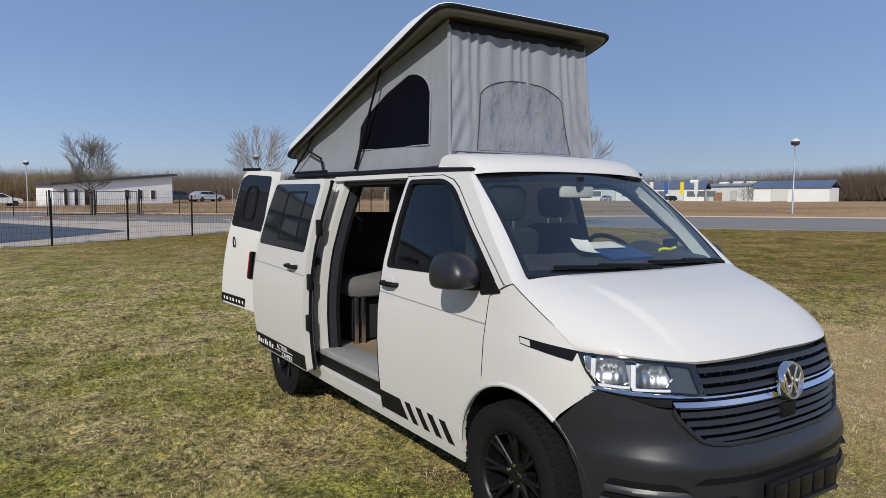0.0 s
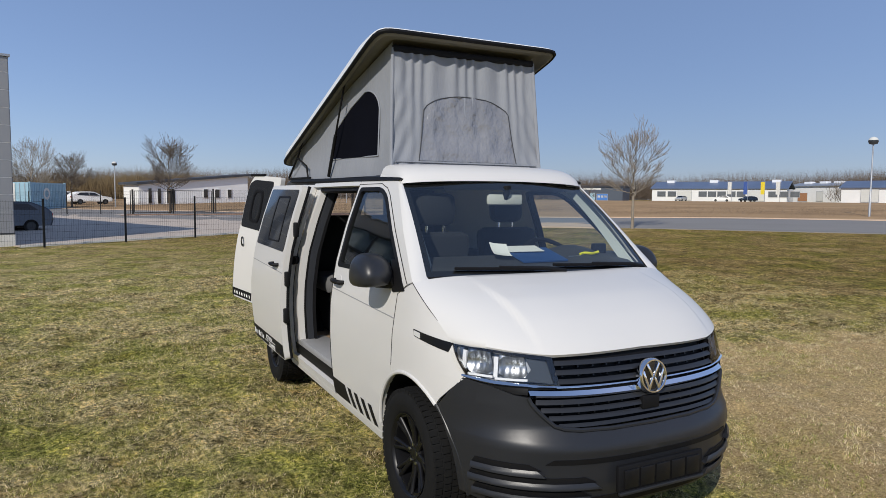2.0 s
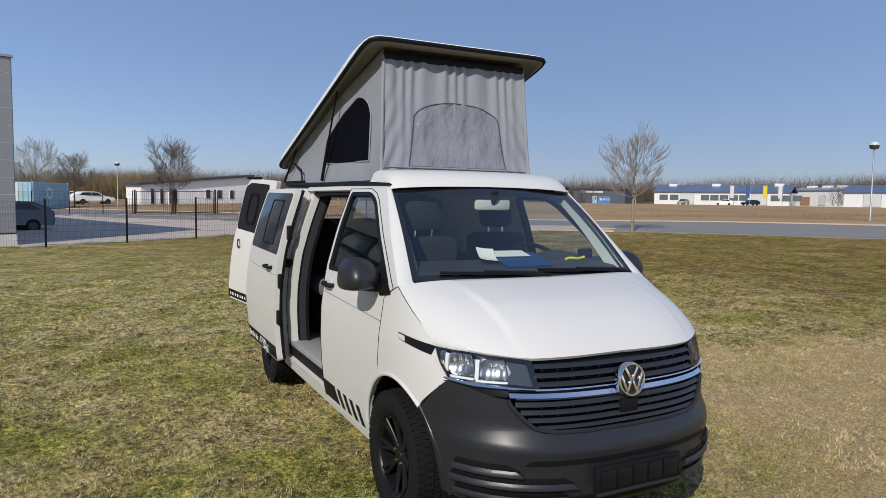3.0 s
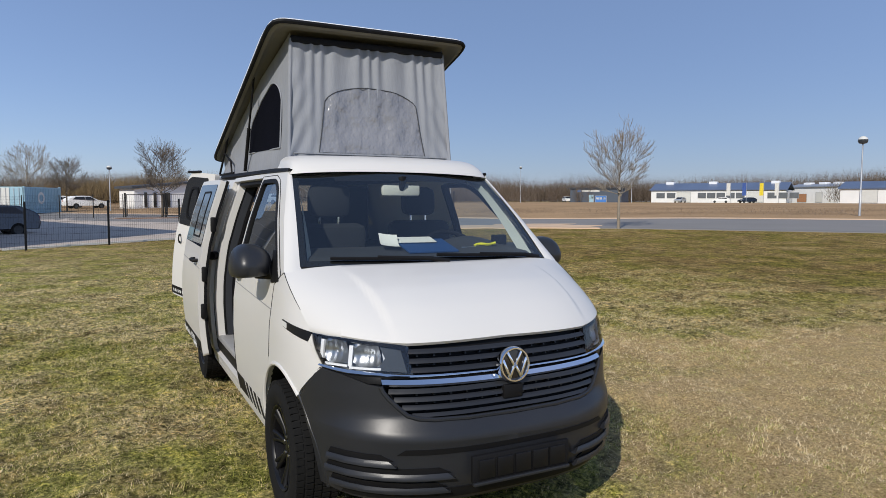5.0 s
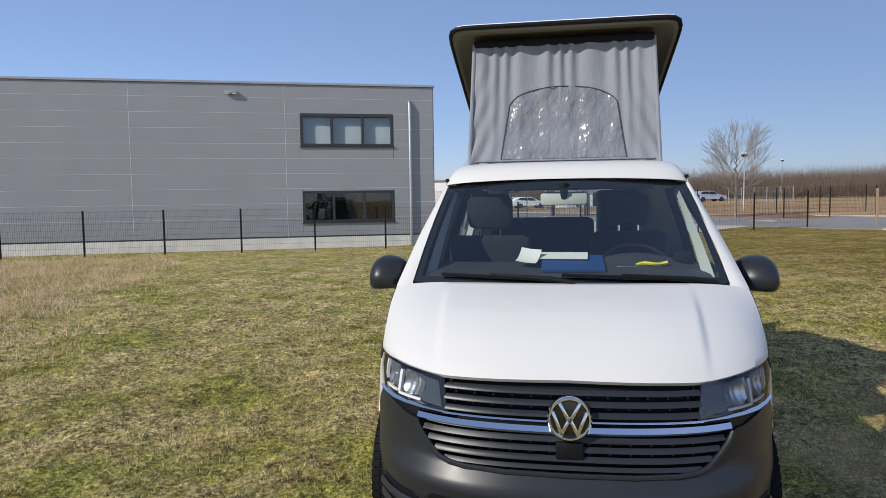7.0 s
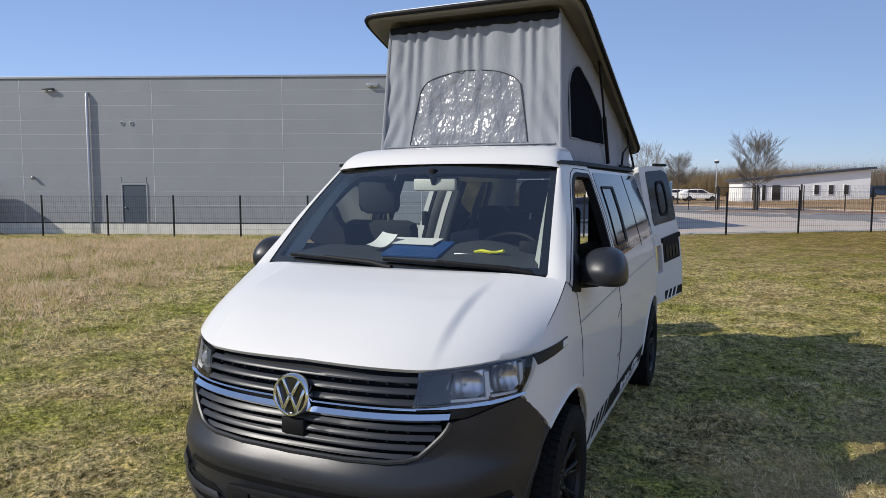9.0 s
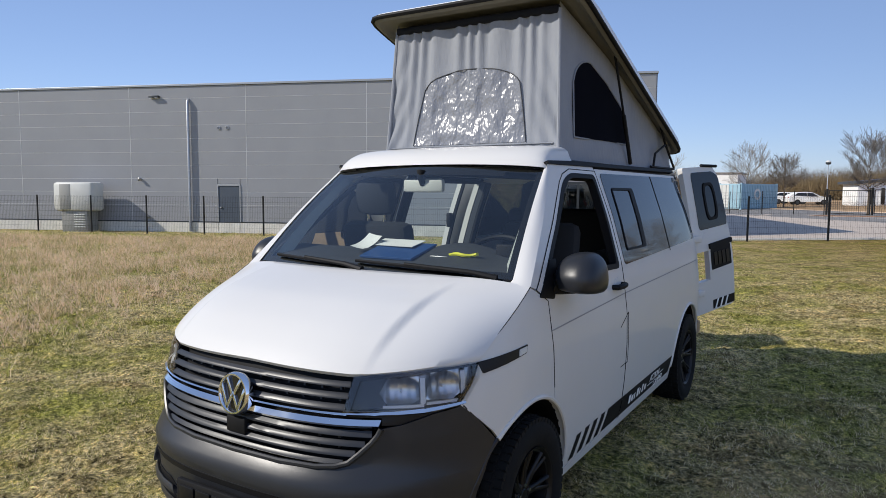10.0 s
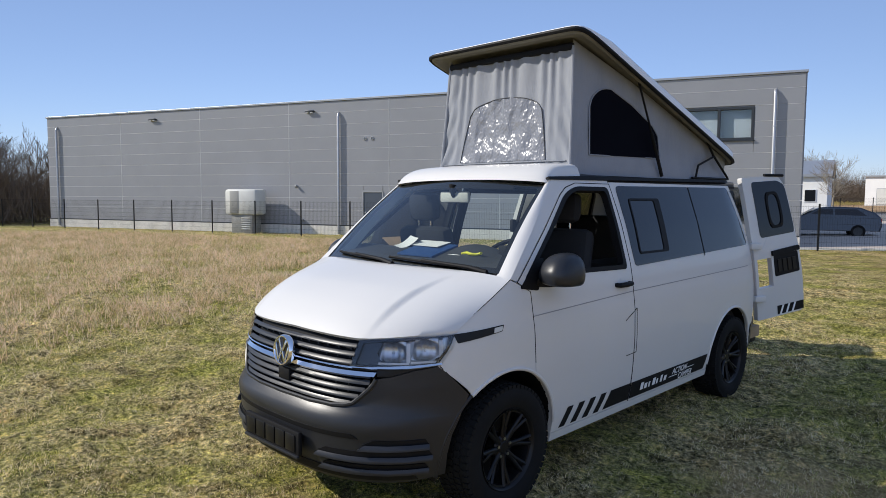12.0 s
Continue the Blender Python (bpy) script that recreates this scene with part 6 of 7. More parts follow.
box(bm, -0.64, 0.64, 0.72, 3.60, 1.775, 1.795)
part("headliner", bm, "interior", van)
bm = bmesh.new()


def dash(u, v):
    x = (u * 2 - 1) * 0.76
    prof = [(0.072, 1.258), (0.15, 1.305), (0.36, 1.345), (0.50, 1.31), (0.52, 1.10), (0.46, 0.80), (0.46, 0.5)]
    t = v * (len(prof) - 1)
    i = min(int(t), len(prof) - 2)
    fr = t - i
    y = prof[i][0] * (1 - fr) + prof[i + 1][0] * fr
    z = prof[i][1] * (1 - fr) + prof[i + 1][1] * fr
    if i < 3 and x > 0.12:
        z += 0.05 * math.sin(math.pi * min(1, (x - 0.12) / 0.5)) * max(0, 1 - abs(y - 0.36) / 0.2)
    return (x, y - 0.112 * (1 - (u * 2 - 1) ** 2) * max(0, 1 - v * 2.2), z)


grid(bm, dash, 40, 30)
part("dashboard", bm, "dash", van, "dark dashboard", angle=50)
sw = empty("steering_wheel")
sw.parent = van
bm = bmesh.new()
tube(bm, [(0.19 * math.cos(a), 0.19 * math.sin(a), 0) for a in np.linspace(0, math.tau, 33)], 0.015, 8, cap=False)
part("wheel_ring", local(bm, Matrix.Translation((0.40, 0.56, 1.29)) @ Matrix.Rotation(radians(38), 4, "X")), "black", sw)
bm = bmesh.new()
box(bm, -0.17, 0.17, -0.02, 0.02, -0.015, 0.01, 0.008)
lathe(bm, [(-0.06, 0.05), (0.0, 0.065), (0.02, 0.05), (0.025, 0.001)], 16, "z")
part("wheel_hub", local(bm, Matrix.Translation((0.40, 0.56, 1.29)) @ Matrix.Rotation(radians(38), 4, "X")), "black", sw)


def seat(x, y, turn):
    s = empty("front_seat")
    s.parent = van
    bm = bmesh.new()
    box(bm, -0.25, 0.25, -0.42, 0.10, 0.78, 0.94, 0.05)
    part("cushion", bm, "cloth", s)
    bm = bmesh.new()
    box(bm, -0.245, 0.245, -0.06, 0.07, 0.0, 0.58, 0.055, Matrix.Translation((0, 0.05, 0.90)) @ Matrix.Rotation(radians(-9), 4, "X"))
    part("backrest", bm, "cloth", s)
    bm = bmesh.new()
    box(bm, -0.135, 0.135, -0.055, 0.055, 0.0, 0.21, 0.053, Matrix.Translation((0, 0.14, 1.51)) @ Matrix.Rotation(radians(-5), 4, "X"))
    part("headrest", bm, "cloth", s)
    for k in (-0.06, 0.06):
        bm = bmesh.new()
        tube(bm, [(k, 0.145, 1.42), (k, 0.15, 1.54)], 0.007, 8)
        part("headrest_post", bm, "chrome", s)
    bm = bmesh.new()
    box(bm, -0.20, 0.20, -0.38, 0.03, 0.5, 0.78, 0.02)
    part("seat_base", bm, "interior", s)
    s.matrix_world = Matrix.Translation((x, y, 0)) @ Matrix.Rotation(radians(turn), 4, "Z")


seat(-0.43, 0.80, 180)
seat(0.42, 1.02, 0)
bench = empty("rear_bench")
bench.parent = van
bm = bmesh.new()
box(bm, -0.62, 0.30, 2.28, 2.80, 0.86, 1.02, 0.06)
part("cushion", bm, "lightcloth", bench, "grey bench cushion")
bm = bmesh.new()
box(bm, -0.62, 0.30, 2.78, 2.94, 0.95, 1.52, 0.05)
part("backrest", bm, "cloth", bench)
for x in (-0.58, -0.52):
    bm = bmesh.new()
    box(bm, x, x + 0.035, 2.32, 2.36, 0.5, 0.87, 0.004)
    part("leg", bm, "steel", bench, "bare aluminium leg")
bm = bmesh.new()
box(bm, -0.56, 0.26, 2.38, 2.9, 0.52, 0.84, 0.01)
part("drawer_box", bm, "interior", bench)
bm = bmesh.new()
box(bm, 0.36, 0.80, 1.42, 3.5, 0.50, 1.22, 0.015)
box(bm, 0.36, 0.68, 2.9, 3.5, 1.2, 1.76, 0.015)
part("cabinet", bm, "interior", van, "dark fitted kitchen cabinet")
bm = bmesh.new()
box(bm, -0.60, 0.0, 2.96, 3.78, 0.5, 1.28, 0.02)
part("rear_box", bm, "interior", van)
# mirror inside, wipers, papers
im = empty("rear_view_mirror")
im.parent = van
bm = bmesh.new()
box(bm, -0.13, 0.13, -0.018, 0.018, -0.038, 0.038, 0.016, Matrix.Translation((0.0, 0.52, 1.685)))
part("shell", bm, "palebox", im)
bm = bmesh.new()
tube(bm, [(0, 0.515, 1.69), (0, 0.49, 1.735), (0, 0.50, 1.76)], [0.02, 0.022, 0.03], 10)
part("stem", bm, "black", im)
for x0, x1, ye in ((-0.62, -0.12, 0.0), (-0.02, 0.55, 0.0)):
    wp = empty("wiper")
    wp.parent = van
    bm = bmesh.new()
    def on_glass(x, v, o=0.018):
        return screen((x / 0.775 + 1) / 2, v, o)
    tube(bm, [on_glass(x0 + (x1 - x0) * k / 10, 0.05 - 0.03 * k / 10, 0.016) for k in range(11)], 0.009, 6)
    part("blade", bm, "black", wp)
    bm = bmesh.new()
    tube(bm, [on_glass(x1 + 0.16, -0.01, 0.012), on_glass(x1 + 0.05, 0.012, 0.022), on_glass((x0 + x1) / 2, 0.04, 0.024)], [0.016, 0.012, 0.008], 8)
    part("arm", bm, "black", wp)

sheet = empty("papers", label="white papers lying on the dashboard", category="paper")
bm = bmesh.new()
box(bm, -0.14, 0.14, -0.05, 0.07, 0, 0.003, 0, Matrix.Translation((-0.02, 0.295, 1.378)) @ Matrix.Rotation(radians(-4), 4, "Z") @ Matrix.Rotation(radians(12), 4, "X"))
part("sheet", bm, "paper", sheet, smooth=False)
bm = bmesh.new()
grid(bm, lambda u, v: Matrix.Translation((-0.19, 0.25, 1.348)) @ Matrix.Rotation(radians(-14), 4, "Z") @ Vector((u * 0.11 - 0.055, v * 0.13 - 0.065, 0.062 * v ** 2 + 0.012 * (1 - u) ** 2 + 0.004)), 8, 6)
part("curled_sheet", bm, "paper", sheet)
folder = empty("blue_folder", label="blue folder lying on the dashboard", category="folder")
bm = bmesh.new()
box(bm, -0.16, 0.16, -0.13, 0.11, 0, 0.012, 0.002, Matrix.Translation((0.04, 0.235, 1.345)) @ Matrix.Rotation(radians(14), 4, "X"))
part("cover", bm, "blue", folder, smooth=False)
lan = empty("lanyard", label="yellow key lanyard on the dashboard", category="lanyard")
bm = bmesh.new()
tube(bm, [(0.36 + 0.022 * k, 0.20 + 0.010 * math.sin(k * 1.3), 1.342 + 0.002 * k + 0.006 * math.sin(k * 0.9)) for k in range(8)], 0.009, 6)
part("strap", bm, "yellow", lan)
bm = bmesh.new()
box(bm, 0.26, 0.36, 0.18, 0.205, 1.328, 1.338, 0.003)
part("key", bm, "steel", lan)
dev = empty("phone_holder", label="small black holder on the dashboard", category="holder")
bm = bmesh.new()
box(bm, 0.56, 0.66, 0.30, 0.34, 1.27, 1.40, 0.008)
part("box", bm, "black", dev)

for sgn in (1, -1):
    bm = bmesh.new()

    def trim(u, v):
        i = screen((0.972 if sgn > 0 else 0.028), 0.03 + 0.93 * v, -0.03)
        return i + Vector((-sgn * (0.012 + 0.035 * (1 - v)) * u, 0.07 * u, 0.0))
    grid(bm, trim, 3, 10)
    part("pillar_trim", bm, "pillartrim", van)


def seam_line(pts, sgn, parent=van):
    bm = bmesh.new()
    fine = []
    for (y0, z0), (y1, z1) in zip(pts, pts[1:]):
        n = max(1, int(math.hypot(y1 - y0, z1 - z0) / 0.05))
        fine += [(y0 + (y1 - y0) * k / n, z0 + (z1 - z0) * k / n) for k in range(n)]
    fine.append(pts[-1])
    tube(bm, [(sgn * (width_at(y, z) + 0.0005), y, z) for y, z in fine], 0.0021, 6)
    part("panel_gap", bm, "black", parent)


for sgn in (1, -1):
    seam_line([(0.10, 1.224), (0.2025, 1.165), (0.2195, 0.772)], sgn)
    seam_line([(1.3185, 0.31), (1.319, 1.6), (1.308, 1.778), (0.90, 1.778), (0.777, 1.748), (0.70, 1.703), (0.10, 1.226)], sgn)
    seam_line([(-0.345 + 0.39 * k / 6, 1.0125 + 0.232 * (k / 6) ** 0.9) for k in range(7)], sgn)

for sgn in (1, -1):
    for cy, a0, a1 in ((0.0, 128, 6), (3.0, 178, 2)):
        bm = bmesh.new()
        tube(bm, [(sgn * (width_at(y, z) - 0.002), y, z) for y, z in arch(cy, 0.436, a0, a1, 30)], 0.011, 8)
        part("arch_lip", bm, "paint", van)
    bm = bmesh.new()
    tube(bm, [(sgn * (width_at(y, z) - 0.008), y, z) for y, z in arch(0.0, 0.434, 188, 128, 14)], 0.011, 8)
    part("bumper_arch_lip", bm, "plastic", van)

# ---- trees ----
def branch_mesh(seed, height, spread, levels, trunk_part, twigs, sides=4, thin=0.010, leader=0.0):
    """Trunk and limbs of a bare tree, and its fine crown, as two arrays of tapered prisms."""
    rnd = random.Random(seed)
    limbs, fine = [], []

    def grow(p, d, length, r, level):
        n = 3 if level < 3 else 2
        pts, q, dd = [(p, r)], p, d
        for k in range(n):
            dd = (dd + Vector((rnd.uniform(-1, 1), rnd.uniform(-1, 1), rnd.uniform(-0.3, 0.75))) * (0.10 + 0.035 * level)).normalized()
            q = q + dd * length / n
            pts.append((q, r * (1 - 0.32 * (k + 1) / n)))
        (limbs if level < 2 else fine).extend(zip(pts, pts[1:]))
        if level >= levels:
            return
        kids = twigs[min(level, len(twigs) - 1)]
        for k in range(kids):
            t = rnd.uniform(0.35, 1.0) if k else 1.0
            i = min(n - 1, int(t * n))
            base = pts[i][0].lerp(pts[i + 1][0], t * n - i)
            side = Vector((rnd.uniform(-1, 1), rnd.uniform(-1, 1), rnd.uniform(-0.2, 0.5))).normalized()
            nd = (dd * (1.0 if k else 1.6) + side * spread * rnd.uniform(0.7, 1.2)).normalized()
            grow(base, nd, length * rnd.uniform(0.58, 0.78), pts[i + 1][1] * (0.72 if k == 0 else 0.55), level + 1)

    r0 = height * 0.016
    top = Vector((0, 0, height * trunk_part))
    limbs.append(((Vector((0, 0, -0.3)), r0 * 1.35), (Vector((0, 0, height * 0.05)), r0)))
    limbs.append(((Vector((0, 0, height * 0.05)), r0), (top, r0 * 0.8)))
    if leader:
        q, r = top, r0 * 0.8
        for k in range(24):
            h = ((k + 1) / 24) ** 1.2
            q2 = Vector((rnd.gauss(0, 0.03) * height * 0.3, rnd.gauss(0, 0.03) * height * 0.3, height * (trunk_part + (0.86 - trunk_part) * h)))
            r2 = r0 * (0.8 - 0.68 * h)
            limbs.append(((q, r), (q2, r2)))
            a = k * 2.4 + rnd.uniform(-0.4, 0.4)
            up = radians(20 + 46 * h + rnd.uniform(-9, 9))
            reach = leader * height * (0.35 + 0.65 * math.sin(math.pi * (0.16 + 0.72 * h))) * rnd.uniform(0.8, 1.1) * (1.0 if h < 0.75 else 0.72)
            grow(q, Vector((math.cos(a) * math.cos(up), math.sin(a) * math.cos(up), math.sin(up))), reach * 0.52, r2 * 0.42, 2 if h < 0.66 else 3)
            q, r = q2, r2
    for k in range(0 if leader else twigs[0] + 3):
        a = k * 2.4 + rnd.uniform(-0.4, 0.4)
        d = Vector((math.cos(a) * spread, math.sin(a) * spread, rnd.uniform(0.55, 1.1))).normalized() if k else Vector((0, 0, 1))
        grow(top * rnd.uniform(0.8, 1.0), d, height * rnd.uniform(0.22, 0.30), r0 * (0.7 if k == 0 else 0.36), 1)

    def prisms(segs, sides):
        verts, faces = [], []
        for (p, r), (q, s) in segs:
            d = (q - p).normalized()
            a = d.orthogonal().normalized()
            b = d.cross(a)
            i0 = len(verts)
            for c, rr in ((p, max(r, thin)), (q, max(s, thin))):
                for k in range(sides):
                    ang = k * math.tau / sides
                    verts.append(c + (a * math.cos(ang) + b * math.sin(ang)) * rr)
            for k in range(sides):
                j = (k + 1) % sides
                faces.append((i0 + k, i0 + j, i0 + sides + j, i0 + sides + k))
        return np.array([tuple(v) for v in verts]), np.array(faces)

    return prisms(limbs, sides + 2), prisms(fine, 3)


def height_at(x, y):
    return float(terrain(x, y))


def bare_tree(kinds, x, y, turn, scale, label, group=""):
    t = empty("tree", label=label, category="tree", group=group)
    for nm, me in zip(("trunk", "crown"), kinds):
        o = new(nm, me)
        o.parent = t
    t.matrix_world = Matrix.Translation((x, y, height_at(x, y))) @ Matrix.Rotation(turn, 4, "Z") @ Matrix.Diagonal((scale, scale, scale, 1))
    return t


def tree_kind(seed, height, spread, levels, trunk_part, twigs, mat, leader=0.0):
    (v0, f0), (v1, f1) = branch_mesh(seed, height, spread, levels, trunk_part, twigs, leader=leader, thin=0.0065)
    out = []
    for v, f in ((v0, f0), (v1, f1)):
        o = raw_mesh("tmp", v, f, mat)
        out.append(o.data)
        bpy.data.objects.remove(o)
    return out


round_kind = tree_kind(11, 5.1, 0.7, 5, 0.30, [6, 4, 6, 5, 4], "bark", 0.50)
open_kind = tree_kind(23, 4.9, 0.55, 5, 0.33, [5, 4, 5, 4, 3], "barklight", 0.42)
wide_kind = tree_kind(37, 6.2, 0.6, 5, 0.24, [5, 4, 6, 4, 3], "barklight", 0.46)
bare_tree(open_kind, 17.9, 18.7, 0.3, 0.86, "slender bare roadside tree with open crown")
bare_tree(round_kind, 2.4, 51.5, 1.0, 1.05, "dense bare round-crowned tree in the yard")
bare_tree(wide_kind, 11.0, 40.5, 2.0, 0.96, "bare spreading tree beside the yard")
bare_tree(wide_kind, -8.0, 72.5, 4.0, 1.1, "bare tree beside the freight container", "trees by the container")
bare_tree(round_kind, -4.8, 74.5, 2.2, 1.02, "bare tree beside the freight container", "trees by the container")
bare_tree(open_kind, -16.2, 72.0, 0.5, 1.15, "bare tree behind the hall")
bare_tree(open_kind, -22.0, 84.0, 0.9, 1.4, "bare tree behind the hall")


# far woods
def woods():
    rng = random.Random(3)
    kinds = [branch_mesh(50 + k, 7.0, 0.9, 3, 0.10, [3, 3, 4], 3, 0.03, 0.55) for k in range(3)]
    verts, faces, base = [], [], 0
    spots = []
    for k in range(230):
        a = rng.uniform(-34, 78)
        d = rng.uniform(150, 175) if 5 < a < 40 else rng.uniform(215, 250)
        spots.append((math.sin(radians(a)) * d, math.cos(radians(a)) * d, rng.uniform(0.6, 1.2) * (0.72 + 0.28 * math.sin(a * 0.55) * math.sin(a * 0.21 + 1)) * (0.85 if a < 44 else 1.0)))
    shrubs = [branch_mesh(70 + k, 6.0, 0.7, 4, 0.10, [3, 3, 5, 4], 3, 0.009, 0.36) for k in range(2)]
    for k in range(40):
        s = rng.uniform(45.5, 66)
        p = at_wall(s, rng.uniform(-10, 3))
        spots.append((p.x, p.y, rng.uniform(1.0, 1.5)))
    for i, (x, y, sc) in enumerate(spots):
        (v0, f0), (v1, f1) = kinds[rng.randrange(3)] if i < 230 else shrubs[i % 2]
        a = rng.uniform(0, math.tau)
        c, s = math.cos(a) * sc, math.sin(a) * sc
        for v, f in ((v0, f0), (v1, f1)):
            w = np.stack([v[:, 0] * c - v[:, 1] * s + x, v[:, 0] * s + v[:, 1] * c + y, v[:, 2] * sc * rng.uniform(0.95, 1.1) + height_at(x, y) - 0.3], -1)
            verts.append(w)
            faces.append(f + base)
            base += len(w)
    tagged(raw_mesh("far_woods", np.concatenate(verts), np.concatenate(faces), "brush"), "belt of bare brown woodland far off", "woods", kind="stuff")


woods()


E1 = (-2.3, -3.2)


def bearing(dx, dy, d):
    return (E1[0] + dx * d, E1[1] + dy * d)


def hedge(name, pts, height, depth, label, seed, n=26000, stout=1.0, material="brush"):
    """A belt of brush made of many thin twigs."""
    rng = np.random.default_rng(seed)
    pts = np.array(pts, float)
    t = rng.uniform(0, len(pts) - 1, n)
    i = np.minimum(t.astype(int), len(pts) - 2)
    p = pts[i] * (1 - (t - i))[:, None] + pts[i + 1] * (t - i)[:, None]
    p = p + rng.uniform(-depth, depth, (n, 2))
    h = height * rng.uniform(0.25, 1.0, n) ** 0.8 * (0.48 + 0.52 * np.abs(np.sin(t * 3.7 + 2 * np.sin(t * 2.3)) * np.sin(t * 9.1 + 1)) ** 0.5)
    z = terrain(p[:, 0], p[:, 1])
    a = rng.uniform(0, math.tau, n)
    w = 0.013 * height / 4 * stout
    side = np.stack([np.cos(a), np.sin(a), 0 * a], -1) * w
    base = np.stack([p[:, 0], p[:, 1], z + h * rng.uniform(0, 0.5, n)], -1)
    tip = np.stack([p[:, 0] + rng.normal(0, 0.2, n) * height, p[:, 1] + rng.normal(0, 0.2, n) * height, z + h], -1)
    verts = np.stack([base - side, base + side, tip], 1).reshape(-1, 3)
    return tagged(raw_mesh(name, verts, np.arange(n * 3).reshape(-1, 3), material), label, "brush", kind="stuff")


ring = [(math.sin(radians(a)) * 262, math.cos(radians(a)) * 262) for a in range(-36, 84, 4)]
hedge("far_brush", ring, 12.5, 9, "brown bare woodland along the horizon", 1, 150000)
p, q = at_wall(46, -3), at_wall(66, 2)
hedge("bushes", [(p.x, p.y), (q.x, q.y)], 6.0, 4.5, "bare brown bushes behind the hall", 2, 24000, 0.75)
hedge("reeds", [road_at(44, -70), road_at(44, 110)], 0.8, 5.0, "dry reeds at the edge of the field", 3, 30000)
hedge("golden_willows", [(-9, 128), (4, 124), (12, 120)], 5.6, 6, "golden bare willow scrub behind the white building", 7, 16000, 1.4, "willow")
hedge("brown_thicket", [bearing(0.862, 0.507, 190), bearing(0.925, 0.38, 190), bearing(0.985, 0.17, 190)], 10.0, 8, "brown thicket behind the storage hall", 12, 36000, 1.2)
hedge("scrub", [(12, 128), (34, 118), (62, 100)], 6.0, 9, "bare scrub beyond the road", 4, 18000)


# ---- far buildings ----
def oriented(x, y, ang):
    return Matrix.Translation((x, y, height_at(x, y))) @ Matrix.Rotation(ang, 4, "Z")


def far_building(name, label, x, y, ang, length, depth, h0, h1, wall, roof, windows, roof_rise=0.0, skylights=()):
    """Front wall along local x from 0, facing -y; eaves h0 to h1 along the length."""
    b = empty(name, label=label, category="building")
    bm = bmesh.new()
    vs = [bm.verts.new(p) for p in ((0, 0, -0.5), (length, 0, -0.5), (length, depth, -0.5), (0, depth, -0.5), (0, 0, h0), (length, 0, h1), (length, depth, h1), (0, depth, h0))]
    for f in ((0, 1, 5, 4), (1, 2, 6, 5), (2, 3, 7, 6), (3, 0, 4, 7), (4, 5, 6, 7)):
        bm.faces.new([vs[i] for i in f])
    part("wall", bm, wall, b, smooth=False)
    bm = bmesh.new()
    e = 0.4
    lo = [(-e, -e, h0), (length + e, -e, h1), (length + e, depth / 2, h1 + roof_rise), (-e, depth / 2, h0 + roof_rise), (-e, depth + e, h0), (length + e, depth + e, h1)]
    a = [bm.verts.new(p) for p in lo]
    c = [bm.verts.new((p[0], p[1], p[2] + 0.25)) for p in lo]
    bm.faces.new((c[0], c[1], c[2], c[3]))
    bm.faces.new((c[3], c[2], c[5], c[4]))
    for i, j in ((0, 1), (1, 2), (2, 5), (5, 4), (4, 3), (3, 0)):
        bm.faces.new((a[i], a[j], c[j], c[i]))
    part("roof", bm, roof, b, smooth=False)
    for wx, wz, ww, wh, mat in windows:
        win = empty("window")
        win.parent = b
        bm = bmesh.new()
        box(bm, wx - 0.08, wx + ww + 0.08, -0.06, 0.05, wz - 0.08, wz + wh + 0.08)
        part("frame", bm, "white_render" if mat == "tint" else "trim", win, smooth=False)
        bm = bmesh.new()
        box(bm, wx, wx + ww, -0.09, 0.0, wz, wz + wh)
        part("pane", bm, mat, win, smooth=False)
    for sx in skylights:
        bm = bmesh.new()
        box(bm, sx, sx + 2.2, depth / 2 - 0.9, depth / 2 + 0.9, h0 + roof_rise * 0.8, h0 + roof_rise + 0.62, 0.1)
        part("skylight", bm, "blind", b, "white ridge skylight", smooth=False)
    b.matrix_world = oriented(x, y, ang)
    return b


def facing(p, q):
    return math.atan2(q[1] - p[1], q[0] - p[0])


def span(name, label, p, q, depth, h0, h1, wall, roof, windows, roof_rise=0.0, skylights=()):
    ln = math.hypot(q[0] - p[0], q[1] - p[1])
    return far_building(name, label, p[0], p[1], facing(p, q), ln, depth, h0, h1, wall, roof, windows, roof_rise, skylights)


span("white_office", "low white rendered building with dark sloping roof", (1.6, 79.2), (14.6, 85.0), 3.5, 2.3, 3.7, "white_render", "darkroof",
     [(1.1, 0.2, 0.35, 1.7, "tint"), (2.2, 0.2, 0.35, 1.7, "tint"), (3.3, 0.2, 0.9, 1.7, "tint"), (8.0, 0.9, 0.5, 1.0, "tint"), (9.6, 0.9, 0.5, 1.0, "tint"), (11.3, 0.9, 0.5, 1.0, "tint")])
wn = [(1.6 + k * 3.0, 1.3, 2.3, 1.4, "greyglass") for k in range(2)] + [(7.4, 0.2, 3.8, 2.7, "palebox")] + [(13.2 + k * 2.5, 1.3, 2.1, 1.4, "greyglass") for k in range(5)] + [(26.2, 0.2, 3.8, 2.7, "palebox")] + [(31.0 + k * 2.6, 1.3, 2.1, 1.4, "greyglass") for k in range(3)]
span("workshop_hall", "white workshop hall with blue solar roof", bearing(0.697, 0.716, 205), bearing(0.809, 0.587, 196), 9, 3.4, 3.4, "white_render", "blueroof", wn, 1.9, (3.0, 15.0, 31.0))
span("warehouse", "long white low warehouse", bearing(0.811, 0.585, 215), bearing(0.841, 0.540, 205), 8, 4.3, 4.3, "white_render", "trim", [(3, 0.3, 3, 2.2, "orange"), (9, 0.3, 2, 2.6, "palebox")], 0.8, (2.0, 7.0, 11.5))
